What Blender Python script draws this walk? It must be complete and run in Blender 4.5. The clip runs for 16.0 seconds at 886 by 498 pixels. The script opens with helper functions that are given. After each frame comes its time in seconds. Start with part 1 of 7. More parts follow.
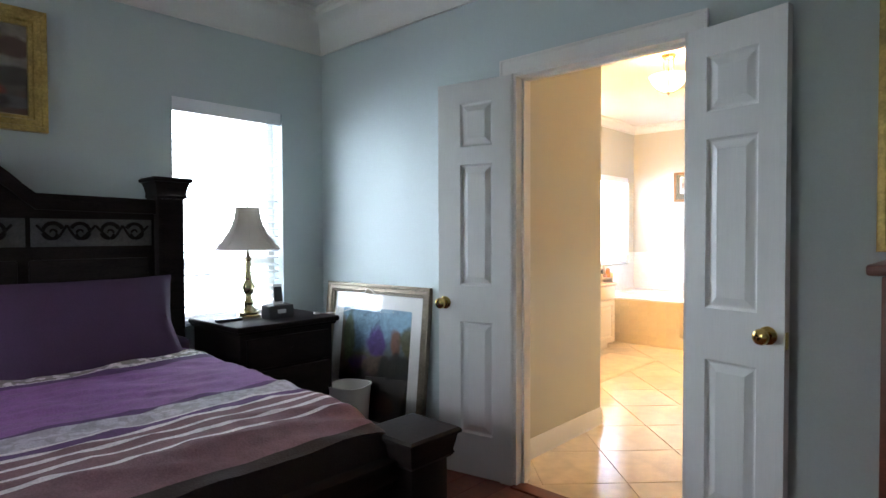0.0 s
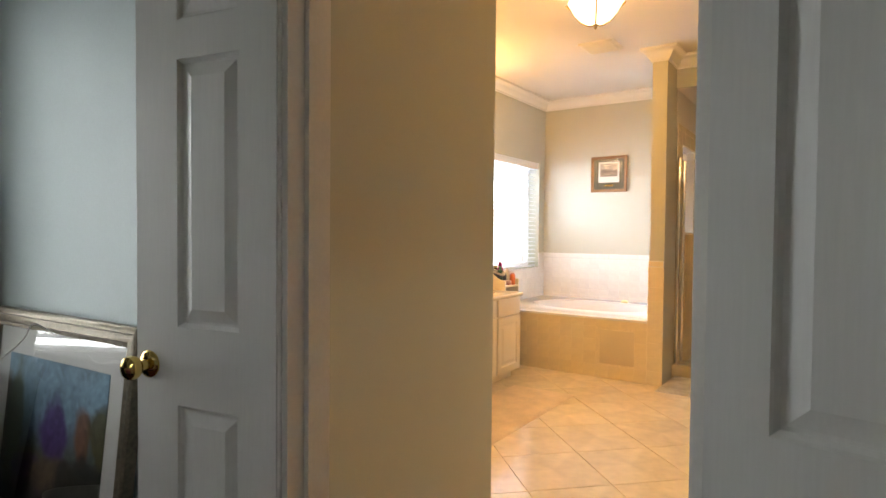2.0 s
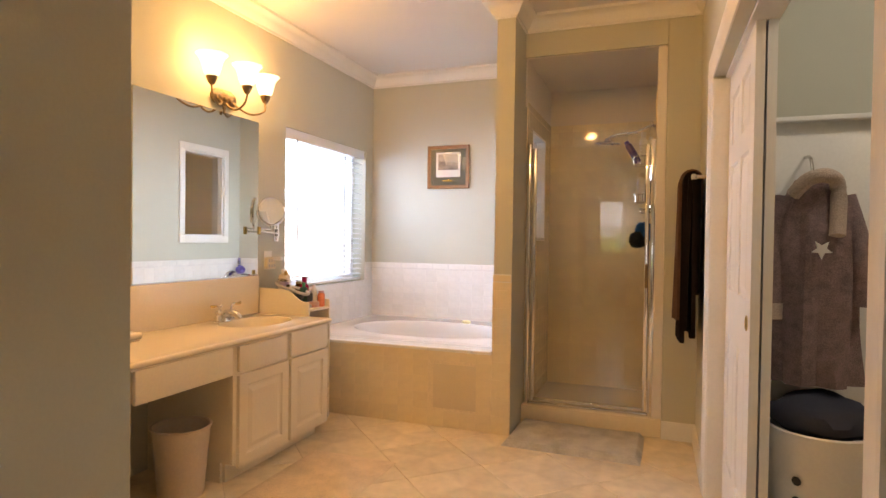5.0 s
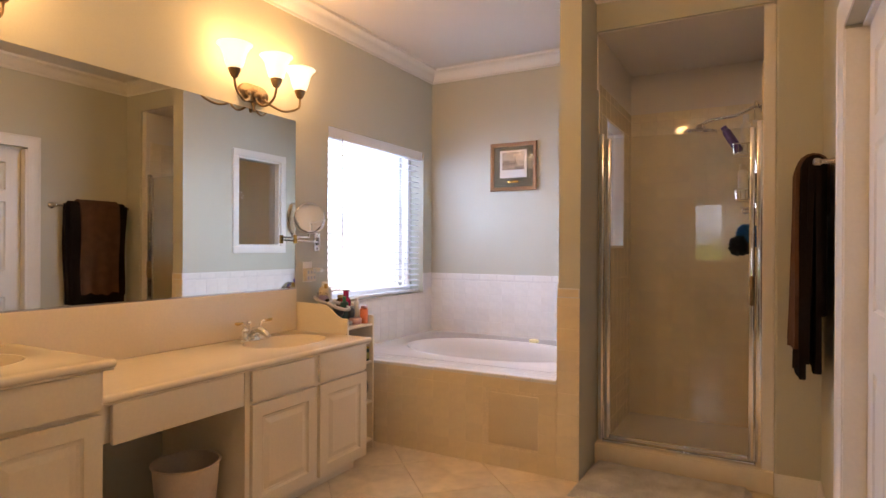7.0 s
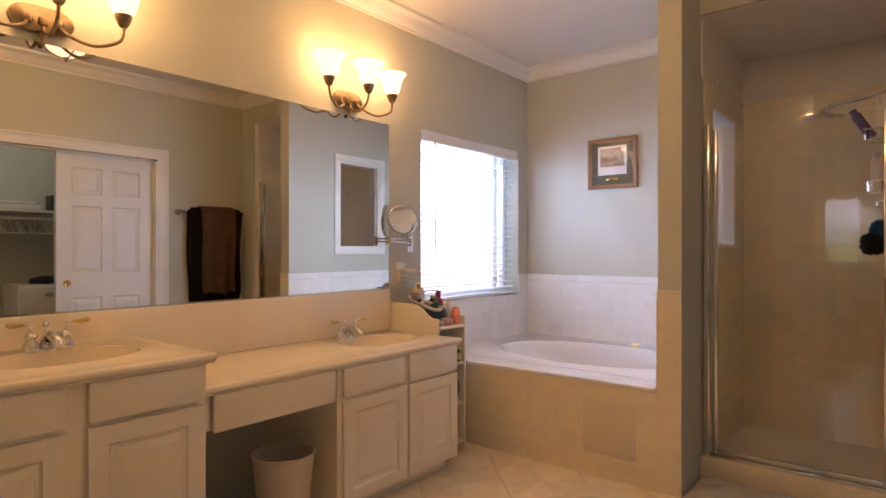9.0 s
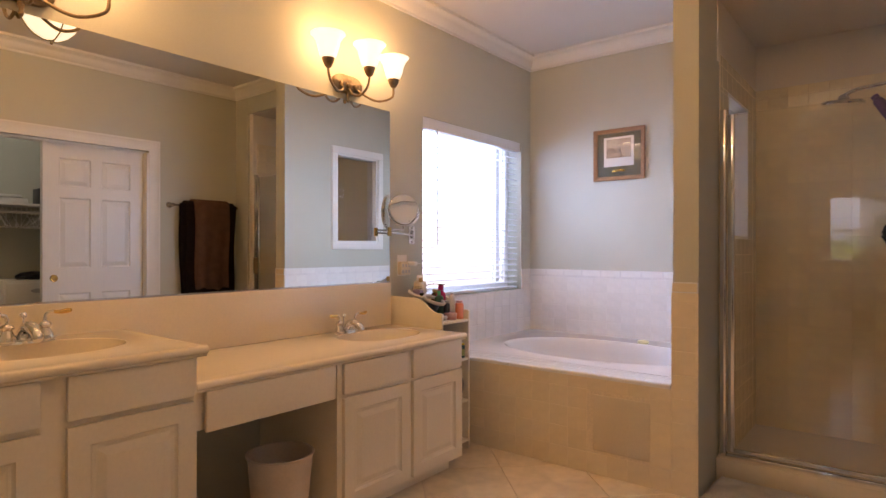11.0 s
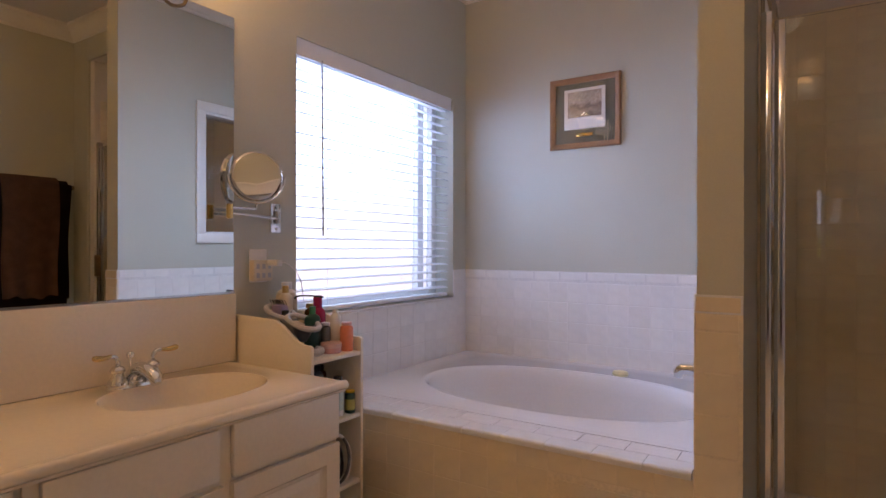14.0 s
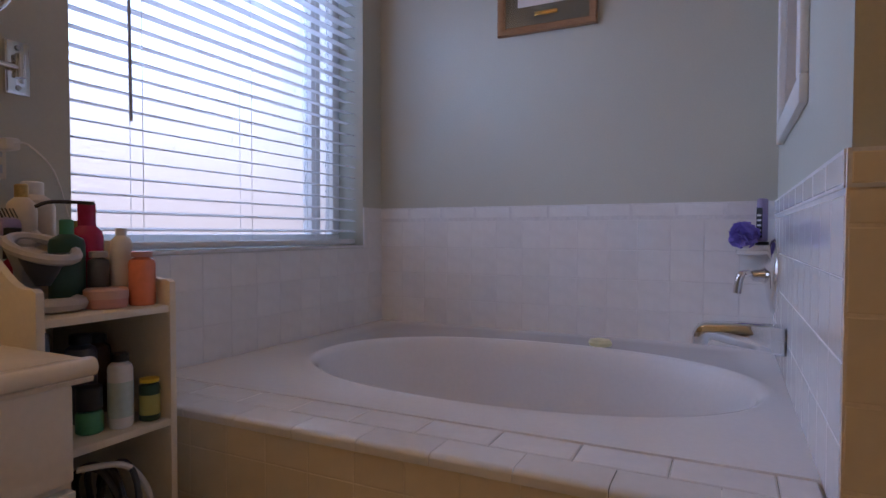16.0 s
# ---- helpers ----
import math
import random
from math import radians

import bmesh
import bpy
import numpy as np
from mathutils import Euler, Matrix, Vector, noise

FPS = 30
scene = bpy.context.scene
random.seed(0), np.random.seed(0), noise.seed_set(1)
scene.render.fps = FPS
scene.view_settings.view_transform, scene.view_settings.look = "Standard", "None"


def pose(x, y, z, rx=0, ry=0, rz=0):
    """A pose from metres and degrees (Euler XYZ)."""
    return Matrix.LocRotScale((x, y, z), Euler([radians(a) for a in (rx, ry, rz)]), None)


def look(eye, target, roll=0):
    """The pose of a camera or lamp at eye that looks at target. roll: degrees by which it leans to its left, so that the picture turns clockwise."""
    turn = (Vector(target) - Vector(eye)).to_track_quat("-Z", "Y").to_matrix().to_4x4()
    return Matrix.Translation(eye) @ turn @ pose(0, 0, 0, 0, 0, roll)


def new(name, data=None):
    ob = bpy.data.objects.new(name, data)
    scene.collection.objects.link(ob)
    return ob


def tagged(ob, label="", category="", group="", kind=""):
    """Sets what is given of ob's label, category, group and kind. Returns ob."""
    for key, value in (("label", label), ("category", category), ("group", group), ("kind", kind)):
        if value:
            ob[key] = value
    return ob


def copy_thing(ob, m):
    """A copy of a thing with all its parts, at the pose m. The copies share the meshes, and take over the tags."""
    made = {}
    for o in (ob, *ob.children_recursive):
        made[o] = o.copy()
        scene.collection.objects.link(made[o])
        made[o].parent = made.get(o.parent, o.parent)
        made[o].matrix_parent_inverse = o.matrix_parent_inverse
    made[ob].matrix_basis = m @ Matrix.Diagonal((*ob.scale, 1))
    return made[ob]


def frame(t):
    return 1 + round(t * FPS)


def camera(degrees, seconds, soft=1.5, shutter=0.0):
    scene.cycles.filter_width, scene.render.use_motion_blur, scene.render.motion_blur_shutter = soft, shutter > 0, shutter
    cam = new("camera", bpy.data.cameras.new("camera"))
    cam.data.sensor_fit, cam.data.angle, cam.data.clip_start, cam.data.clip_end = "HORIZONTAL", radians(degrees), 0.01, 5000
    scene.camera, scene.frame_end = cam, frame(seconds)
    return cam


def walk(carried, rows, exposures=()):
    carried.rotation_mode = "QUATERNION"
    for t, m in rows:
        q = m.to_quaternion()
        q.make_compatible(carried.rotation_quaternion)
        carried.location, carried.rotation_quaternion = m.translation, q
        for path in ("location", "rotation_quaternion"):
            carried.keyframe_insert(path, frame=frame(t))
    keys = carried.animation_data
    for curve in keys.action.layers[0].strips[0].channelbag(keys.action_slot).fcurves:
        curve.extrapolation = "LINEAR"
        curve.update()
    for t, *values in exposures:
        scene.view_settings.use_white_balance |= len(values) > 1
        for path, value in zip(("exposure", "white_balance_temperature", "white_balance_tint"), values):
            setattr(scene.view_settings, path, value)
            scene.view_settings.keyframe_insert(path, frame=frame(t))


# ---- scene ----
cam = camera(74.7, 16.0)
PATH = [
    (0, (-0.018, 0.208, 1.249), (-1.379, 1.673, 1.2), -0.2),
    (0.5, (-0.191, 0.606, 1.244), (-1.532, 2.09, 1.198), -0.4),
    (1, (-0.376, 0.983, 1.224), (-1.677, 2.500, 1.182), -0.3),
    (1.5, (-0.535, 1.322, 1.238), (-1.748, 2.911, 1.187), 0.1),
    (2, (-0.722, 1.705, 1.212), (-1.853, 3.353, 1.158), 0.5),
    (2.5, (-0.907, 1.941, 1.188), (-1.916, 3.668, 1.139), 0.9),
    (3, (-1.015, 2.119, 1.167), (-1.837, 3.942, 1.131), 0.9),
    (3.5, (-1.029, 2.339, 1.191), (-1.768, 4.197, 1.155), 1.1),
    (4, (-1.041, 2.555, 1.212), (-1.722, 4.435, 1.178), 0.8),
    (6.5, (-1.05, 3.469, 1.219), (-1.867, 5.294, 1.213), 0.2),
    (7, (-1.056, 3.534, 1.214), (-2.02, 5.286, 1.21), 0.3),
    (7.5, (-1.052, 3.565, 1.225), (-2.129, 5.251, 1.219), 0.4),
    (8, (-1.04, 3.59, 1.224), (-2.203, 5.217, 1.218), 0.3),
    (8.5, (-1.019, 3.602, 1.215), (-2.247, 5.18, 1.216), 0.0),
    (9, (-1.008, 3.603, 1.207), (-2.269, 5.155, 1.208), 0.0),
    (11.5, (-1.202, 3.754, 1.15), (-2.434, 5.329, 1.154), 0.1),
    (12, (-1.274, 3.915, 1.149), (-2.435, 5.543, 1.155), 0.1),
    (12.5, (-1.346, 4.129, 1.15), (-2.48, 5.777, 1.155), 0.0),
    (13, (-1.456, 4.31, 1.134), (-2.585, 5.962, 1.14), -0.0),
    (13.5, (-1.566, 4.525, 1.155), (-2.682, 6.185, 1.157), -0.0),
    (14, (-1.707, 4.803, 1.131), (-2.805, 6.474, 1.128), 0.1),
    (14.5, (-1.821, 5.057, 1.07), (-2.909, 6.735, 1.065), 0.3),
    (15, (-1.944, 5.285, 1.031), (-3.004, 6.98, 1.025), 0.2),
    (15.5, (-2.074, 5.467, 0.962), (-3.045, 7.216, 0.953), 0.3),
    (16, (-2.137, 5.629, 0.896), (-3.023, 7.421, 0.843), 0.1),
]
EXPOSURES = [(0, 0.95, 6350, 11), (1, 0.22, 6700, 11), (1.5, -0.05, 7100, 11), (2, 0.0, 7500, 11), (2.5, 0.25, 8000, 12), (3, 0.2, 8000, 13), (4, -0.1, 7450, 14), (6.5, -0.75, 6350, 19), (9, -0.95, 6050, 22), (12.5, -1.0, 5850, 24), (14.5, -1.8, 5500, 24), (16, -2.38, 5350, 23)]
walk(cam, [(t, look(eye, target, roll)) for t, eye, target, roll in PATH], EXPOSURES)

# ---- plan (metres) ----
WX, EX, NY = -3.515, -0.805, 7.80            # bath: west, east and north wall faces
HALL_X, HALL_Y = -1.85, 3.70                # corner of the hall wall
DOOR_S, DOOR_N = 2.535, 2.655               # the wall between bedroom and bath
DOOR_L, DOOR_R, DOOR_H = -1.708, -0.862, 2.035
COL_L, COL_R, COL_Y, SHW_Y = -2.0, -1.885, 6.52, 6.83
BED_W, BED_E, BED_S = -3.29, 2.2, -2.2
CEIL = 2.70
LOW, HIGH, DECK = 0.72, 0.85, 0.515         # counters and tub deck

# ---- world and light ----
world = bpy.data.worlds.new("sky")
scene.world = world
world.use_nodes = True
wn = world.node_tree.nodes
sky = wn.new("ShaderNodeTexSky")
sky.sky_type, sky.sun_disc, sky.sun_elevation, sky.sun_rotation = "NISHITA", False, radians(50), radians(120)
world.node_tree.links.new(sky.outputs[0], wn["Background"].inputs[0])
wn["Background"].inputs[1].default_value = 0.12


def lamp(name, kind, m, energy, color, size=0.05, size_y=None):
    data = bpy.data.lights.new(name, kind)
    data.energy, data.color = energy, color
    if kind == "AREA":
        data.shape, data.size, data.size_y = "RECTANGLE", size, size_y or size
    elif kind == "SUN":
        data.angle = size
    else:
        data.shadow_soft_size = size
    ob = new(name, data)
    ob.matrix_basis = m
    return ob


WARM = (1.0, 0.525, 0.16)
lamp("sun_light", "SUN", look((8, -6, 12), (0, 0, 0)), 3.0, (1, 0.95, 0.88), radians(0.5))
# daylight in the window openings
lamp("bath_window_daylight", "AREA", look((WX - 0.45, 7.0, 1.72), (-2.6, 6.78, 0.45)), 66, (0.50, 0.69, 1.0), 1.15, 0.62)
lamp("bedroom_window_daylight", "AREA", look((BED_W - 0.16, 1.885, 1.36), (0, 1.885, 1.2)), 15, (0.70, 0.85, 1.0), 0.66, 1.2)
lamp("south_window_daylight", "AREA", look((-1.75, BED_S - 0.75, 2.5), (-3.3, 0.6, 0.8)), 100, (0.80, 0.89, 1.0), 0.9, 0.7)
SCONCES = (4.33, 5.815)
for y in SCONCES:
    for dy in (-0.2, 0.0, 0.2):
        lamp("sconce_bulb", "POINT", pose(WX + (0.19 if dy == 0 else 0.13), y + dy + 0.03, 2.235), 6.6, WARM, 0.035)
lamp("ceiling_bulb", "POINT", pose(-1.86, 4.93, 2.57), 29, WARM, 0.06)
# unseen lamp, added so that the closet's inside is not black
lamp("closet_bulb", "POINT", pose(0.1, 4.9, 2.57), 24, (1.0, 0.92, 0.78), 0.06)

# ---- materials ----


def material(name, color, rough=0.5, metal=0.0, vary=0.08, scale=6.0, fine=90.0, bump=0.15, dist=0.002, stretch=(1, 1, 1), coat=0.0, spread=0.0, **extra):
    """A surface with variation at two scales and fine relief. spread: variation from piece to piece."""
    m = bpy.data.materials.new(name)
    m.use_nodes = True
    nt = m.node_tree
    nd, lk = nt.nodes, nt.links
    b = nd["Principled BSDF"]
    tc = nd.new("ShaderNodeTexCoord")
    mp = nd.new("ShaderNodeMapping")
    mp.inputs["Scale"].default_value = stretch
    lk.new(tc.outputs["Object"], mp.inputs[0])
    big, small = nd.new("ShaderNodeTexNoise"), nd.new("ShaderNodeTexNoise")
    big.inputs["Scale"].default_value, small.inputs["Scale"].default_value = scale, fine
    big.inputs["Detail"].default_value = 5
    lk.new(mp.outputs[0], big.inputs["Vector"])
    lk.new(mp.outputs[0], small.inputs["Vector"])
    add = nd.new("ShaderNodeMath")
    add.operation = "ADD"
    lk.new(big.outputs["Fac"], add.inputs[0])
    lk.new(small.outputs["Fac"], add.inputs[1])
    ramp = nd.new("ShaderNodeMapRange")
    ramp.inputs["From Min"].default_value, ramp.inputs["From Max"].default_value = 0.7, 1.3
    ramp.inputs["To Min"].default_value, ramp.inputs["To Max"].default_value = 1 - vary, 1 + vary
    lk.new(add.outputs[0], ramp.inputs["Value"])
    value = ramp.outputs[0]
    if spread:
        info = nd.new("ShaderNodeObjectInfo")
        each = nd.new("ShaderNodeMapRange")
        each.inputs["To Min"].default_value, each.inputs["To Max"].default_value = 1 - spread, 1 + spread
        lk.new(info.outputs["Random"], each.inputs["Value"])
        mul = nd.new("ShaderNodeMath")
        mul.operation = "MULTIPLY"
        lk.new(value, mul.inputs[0])
        lk.new(each.outputs[0], mul.inputs[1])
        value = mul.outputs[0]
    hsv = nd.new("ShaderNodeHueSaturation")
    hsv.inputs["Color"].default_value = (*color, 1)
    lk.new(value, hsv.inputs["Value"])
    lk.new(hsv.outputs[0], b.inputs["Base Color"])
    rr = nd.new("ShaderNodeMapRange")
    rr.inputs["To Min"].default_value, rr.inputs["To Max"].default_value = max(rough * 0.8, 0.0), min(rough * 1.2, 1)
    lk.new(big.outputs["Fac"], rr.inputs["Value"])
    lk.new(rr.outputs[0], b.inputs["Roughness"])
    b.inputs["Metallic"].default_value = metal
    b.inputs["Coat Weight"].default_value = coat
    for key, v in extra.items():
        b.inputs[key.replace("_", " ")].default_value = v
    if bump:
        bp = nd.new("ShaderNodeBump")
        bp.inputs["Strength"].default_value, bp.inputs["Distance"].default_value = bump, dist
        lk.new(small.outputs["Fac"], bp.inputs["Height"])
        lk.new(bp.outputs[0], b.inputs["Normal"])
    m["hsv"] = hsv.name
    return m


def colours(m, source, stops, interpolation="LINEAR"):
    """Drives a material's colour by a ramp over the output socket that source(nodes, links) returns."""
    nt = m.node_tree
    cr = nt.nodes.new("ShaderNodeValToRGB")
    cr.color_ramp.interpolation = interpolation
    while len(cr.color_ramp.elements) < len(stops):
        cr.color_ramp.elements.new(0.5)
    for el, (p, c) in zip(cr.color_ramp.elements, stops):
        el.position, el.color = p, (*c, 1)
    nt.links.new(source(nt.nodes, nt.links), cr.inputs[0])
    nt.links.new(cr.outputs[0], nt.nodes[m["hsv"]].inputs["Color"])
    return m


def along(axis, lo, hi, wobble=0.0, scale=3.0):
    """Place along an axis of the object, from 0 at lo to 1 at hi."""
    def source(nd, lk):
        tc = nd.new("ShaderNodeTexCoord")
        sep = nd.new("ShaderNodeSeparateXYZ")
        lk.new(tc.outputs["Object"], sep.inputs[0])
        mr = nd.new("ShaderNodeMapRange")
        mr.inputs["From Min"].default_value, mr.inputs["From Max"].default_value = lo, hi
        out = sep.outputs["XYZ".index(axis)]
        if wobble:
            nz = nd.new("ShaderNodeTexNoise")
            nz.inputs["Scale"].default_value = scale
            nz.inputs["Detail"].default_value = 6
            lk.new(tc.outputs["Object"], nz.inputs["Vector"])
            ma = nd.new("ShaderNodeMath")
            ma.operation, ma.inputs[1].default_value = "MULTIPLY_ADD", wobble
            lk.new(nz.outputs["Fac"], ma.inputs[0])
            lk.new(out, ma.inputs[2])
            out = ma.outputs[0]
        lk.new(out, mr.inputs["Value"])
        return mr.outputs[0]
    return source


def glass(name, color=(1, 1, 1), rough=0.0, ior=1.45):
    m = bpy.data.materials.new(name)
    m.use_nodes = True
    b = m.node_tree.nodes["Principled BSDF"]
    b.inputs["Base Color"].default_value = (*color, 1)
    b.inputs["Transmission Weight"].default_value = 1
    b.inputs["Roughness"].default_value = rough
    b.inputs["IOR"].default_value = ior
    return m


def glow(name, color, strength, body=(0.9, 0.85, 0.75)):
    m = bpy.data.materials.new(name)
    m.use_nodes = True
    b = m.node_tree.nodes["Principled BSDF"]
    b.inputs["Base Color"].default_value = (*body, 1)
    b.inputs["Roughness"].default_value = 0.35
    b.inputs["Emission Color"].default_value = (*color, 1)
    b.inputs["Emission Strength"].default_value = strength
    return m


M_WALL = material("blue_grey_wall_paint", (0.57, 0.645, 0.65), 0.62, vary=0.03, scale=2, fine=160, bump=0.25, dist=0.0012)
M_BATHWALL = material("sage_beige_wall_paint", (0.55, 0.548, 0.468), 0.62, vary=0.03, scale=2, fine=160, bump=0.25, dist=0.0012)
M_CEIL = material("ceiling_paint", (0.78, 0.76, 0.74), 0.8, vary=0.03, scale=2, fine=120, bump=0.4, dist=0.002)
M_TRIM = material("white_trim_paint", (0.80, 0.79, 0.76), 0.35, vary=0.03, scale=5, bump=0.06)
M_DOOR = material("white_door_paint", (0.75, 0.75, 0.735), 0.38, vary=0.03, scale=3, fine=60, bump=0.25, dist=0.0008, stretch=(3, 3, 0.18))
M_CAB = material("cream_cabinet_paint", (0.85, 0.775, 0.625), 0.42, vary=0.03, scale=4, bump=0.06)
M_MARBLE = material("cultured_marble", (0.87, 0.78, 0.62), 0.14, vary=0.03, scale=3, bump=0.0)
M_TILE = material("glazed_white_tile", (0.87, 0.86, 0.85), 0.055, vary=0.03, scale=8, bump=0.05, fine=30, dist=0.001, spread=0.03)
M_CREAMTILE = material("glazed_cream_tile", (0.83, 0.725, 0.53), 0.12, vary=0.03, scale=8, bump=0.05, fine=30, dist=0.001, spread=0.03)
M_SHTILE = material("shower_tile", (0.87, 0.79, 0.595), 0.04, vary=0.04, scale=8, bump=0.05, fine=30, dist=0.001, spread=0.04)
M_DECKGROUT = material("deck_grout", (0.83, 0.81, 0.78), 0.85, vary=0.15, scale=12, bump=0.3)
M_GROUT = material("grout", (0.78, 0.77, 0.77), 0.85, vary=0.08, scale=12, bump=0.3)
M_TUB = material("acrylic_tub", (0.86, 0.85, 0.85), 0.14, vary=0.02, scale=3, bump=0.0)
M_FLOOR = material("cream_floor_tile", (0.82, 0.705, 0.52), 0.17, vary=0.12, scale=4.5, fine=13, bump=0.08, dist=0.002, spread=0.05)
M_CREAMGROUT = material("cream_grout", (0.79, 0.69, 0.52), 0.85, vary=0.1, scale=12, bump=0.3)
M_FLOORGROUT = material("floor_grout", (0.735, 0.615, 0.455), 0.85, vary=0.15, scale=12, bump=0.3)
M_WOODFLOOR = material("red_wood_floor", (0.16, 0.045, 0.025), 0.3, vary=0.3, scale=4, fine=40, stretch=(1, 8, 1), bump=0.1, spread=0.2)
M_ESPRESSO = material("espresso_wood", (0.018, 0.013, 0.013), 0.5, vary=0.35, scale=5, fine=60, stretch=(1, 1, 6), bump=0.08, Specular_IOR_Level=0.06)
M_CHROME = material("chrome", (0.78, 0.78, 0.78), 0.07, 1.0, vary=0.02, bump=0.0)
M_NICKEL = material("brushed_nickel", (0.55, 0.53, 0.50), 0.25, 1.0, vary=0.05, bump=0.05)
M_BRASS = material("polished_brass", (0.72, 0.52, 0.18), 0.12, 1.0, vary=0.06, scale=20, bump=0.0)
M_ANTIQUE = material("antique_bronze", (0.33, 0.24, 0.14), 0.3, 1.0, vary=0.2, scale=20, bump=0.05)
M_MIRROR = material("mirror_silver", (0.71, 0.71, 0.64), 0.0, 1.0, vary=0.0, bump=0.0)
M_BLIND = material("white_blind_slat", (0.85, 0.86, 0.88), 0.45, vary=0.02, bump=0.0)
M_GLASS = glass("clear_glass")
M_SHGLASS = glass("shower_glass", (0.96, 0.945, 0.89))
M_BLACK = material("black_plastic", (0.02, 0.02, 0.022), 0.35, vary=0.1, bump=0.05)
M_GREYPLASTIC = material("grey_plastic", (0.45, 0.45, 0.47), 0.4, vary=0.05, bump=0.05)
M_WHITEPLASTIC = material("white_plastic", (0.80, 0.79, 0.76), 0.35, vary=0.03, bump=0.03)
M_BLACKTOWEL = material("black_towel", (0.013, 0.009, 0.008), 0.95, vary=0.35, scale=14, fine=260, bump=0.9, dist=0.004, Specular_IOR_Level=0.05)
M_BROWNTOWEL = material("brown_towel", (0.115, 0.062, 0.04), 0.95, vary=0.25, scale=14, fine=260, bump=0.9, dist=0.004, Specular_IOR_Level=0.1)
M_MAT = material("beige_bath_mat", (0.60, 0.59, 0.575), 0.95, vary=0.3, scale=9, fine=220, bump=0.9, dist=0.006)
M_RUG = material("tan_rug", (0.68, 0.55, 0.40), 0.95, vary=0.2, scale=7, fine=200, bump=0.6, dist=0.003)
M_OAK = material("oak_frame_wood", (0.30, 0.16, 0.075), 0.4, vary=0.25, scale=6, fine=70, stretch=(1, 1, 5), bump=0.15)
M_GOLD = material("gilt_frame", (0.48, 0.34, 0.12), 0.35, 0.7, vary=0.3, scale=18, bump=0.3)
M_BRONZEFRAME = material("dull_bronze_frame", (0.20, 0.165, 0.12), 0.35, 0.6, vary=0.3, scale=10, bump=0.2)
M_MATBOARD = material("cream_mat_board", (0.74, 0.73, 0.70), 0.9, vary=0.03, bump=0.05)
M_GREENBOARD = material("olive_mat_board", (0.10, 0.10, 0.07), 0.9, vary=0.1, bump=0.05)

# ---- mesh helpers ----


def box(x0, y0, z0, x1, y1, z1, bevel=0.0, seg=2, bm=None):
    bm = bm or bmesh.new()
    m = Matrix.Translation(((x0 + x1) / 2, (y0 + y1) / 2, (z0 + z1) / 2)) @ Matrix.Diagonal((abs(x1 - x0), abs(y1 - y0), abs(z1 - z0), 1))
    made = bmesh.ops.create_cube(bm, size=1, matrix=m)["verts"]
    if bevel:
        edges = list({e for v in made for e in v.link_edges})
        bmesh.ops.bevel(bm, geom=edges, offset=bevel, segments=seg, affect="EDGES", profile=0.5)
    return bm


def lathe(profile, n=28, m=Matrix(), bm=None, caps=True):
    """Turns (radius, height) pairs round z."""
    bm = bm or bmesh.new()
    rings = []
    for r, z in profile:
        rings.append([bm.verts.new(m @ Vector((r * math.cos(a), r * math.sin(a), z))) for a in (2 * math.pi * k / n for k in range(n))])
    for a, b in zip(rings, rings[1:]):
        for k in range(n):
            bm.faces.new((a[k], a[(k + 1) % n], b[(k + 1) % n], b[k]))
    if caps:
        bm.faces.new(rings[0][::-1])
        bm.faces.new(rings[-1])
    return bm


def tube(points, r, n=10, bm=None, closed=False):
    bm = bm or bmesh.new()
    pts = [Vector(p) for p in points]
    rings = []
    for i, p in enumerate(pts):
        a = pts[i - 1] if i or closed else p
        b = pts[(i + 1) % len(pts)] if i < len(pts) - 1 or closed else p
        q = (b - a).to_track_quat("Z", "Y")
        rr = r[i] if isinstance(r, (list, tuple)) else r
        rings.append([bm.verts.new(p + q @ Vector((rr * math.cos(t), rr * math.sin(t), 0))) for t in (2 * math.pi * k / n for k in range(n))])
    pairs = list(zip(rings, rings[1:])) + ([(rings[-1], rings[0])] if closed else [])
    for a, b in pairs:
        for k in range(n):
            bm.faces.new((a[k], a[(k + 1) % n], b[(k + 1) % n], b[k]))
    if not closed:
        bm.faces.new(rings[0][::-1])
        bm.faces.new(rings[-1])
    return bm


def curve_points(points, steps=8):
    """A smooth line through points."""
    p = [Vector(q) for q in points]
    out = []
    for i in range(len(p) - 1):
        a, b, c, d = p[max(i - 1, 0)], p[i], p[i + 1], p[min(i + 2, len(p) - 1)]
        for k in range(steps):
            t = k / steps
            out.append(0.5 * (2 * b + (c - a) * t + (2 * a - 5 * b + 4 * c - d) * t * t + (3 * b - a - 3 * c + d) * t ** 3))
    return out + [p[-1]]


def prism(outline, axis, a, b, bm=None, bevel=0.0):
    """Extrudes a 2D outline along an axis (0, 1 or 2) from a to b."""
    bm = bm or bmesh.new()
    def at(u, v, w):
        return {0: (w, u, v), 1: (u, w, v), 2: (u, v, w)}[axis]
    lo = [bm.verts.new(at(u, v, a)) for u, v in outline]
    hi = [bm.verts.new(at(u, v, b)) for u, v in outline]
    fs = [bm.faces.new(lo[::-1]), bm.faces.new(hi)]
    n = len(lo)
    for k in range(n):
        fs.append(bm.faces.new((lo[k], lo[(k + 1) % n], hi[(k + 1) % n], hi[k])))
    bmesh.ops.recalc_face_normals(bm, faces=fs)
    if bevel:
        bmesh.ops.bevel(bm, geom=list({e for f in fs[:2] for e in f.edges}), offset=bevel, segments=2, affect="EDGES", profile=0.5)
    return bm


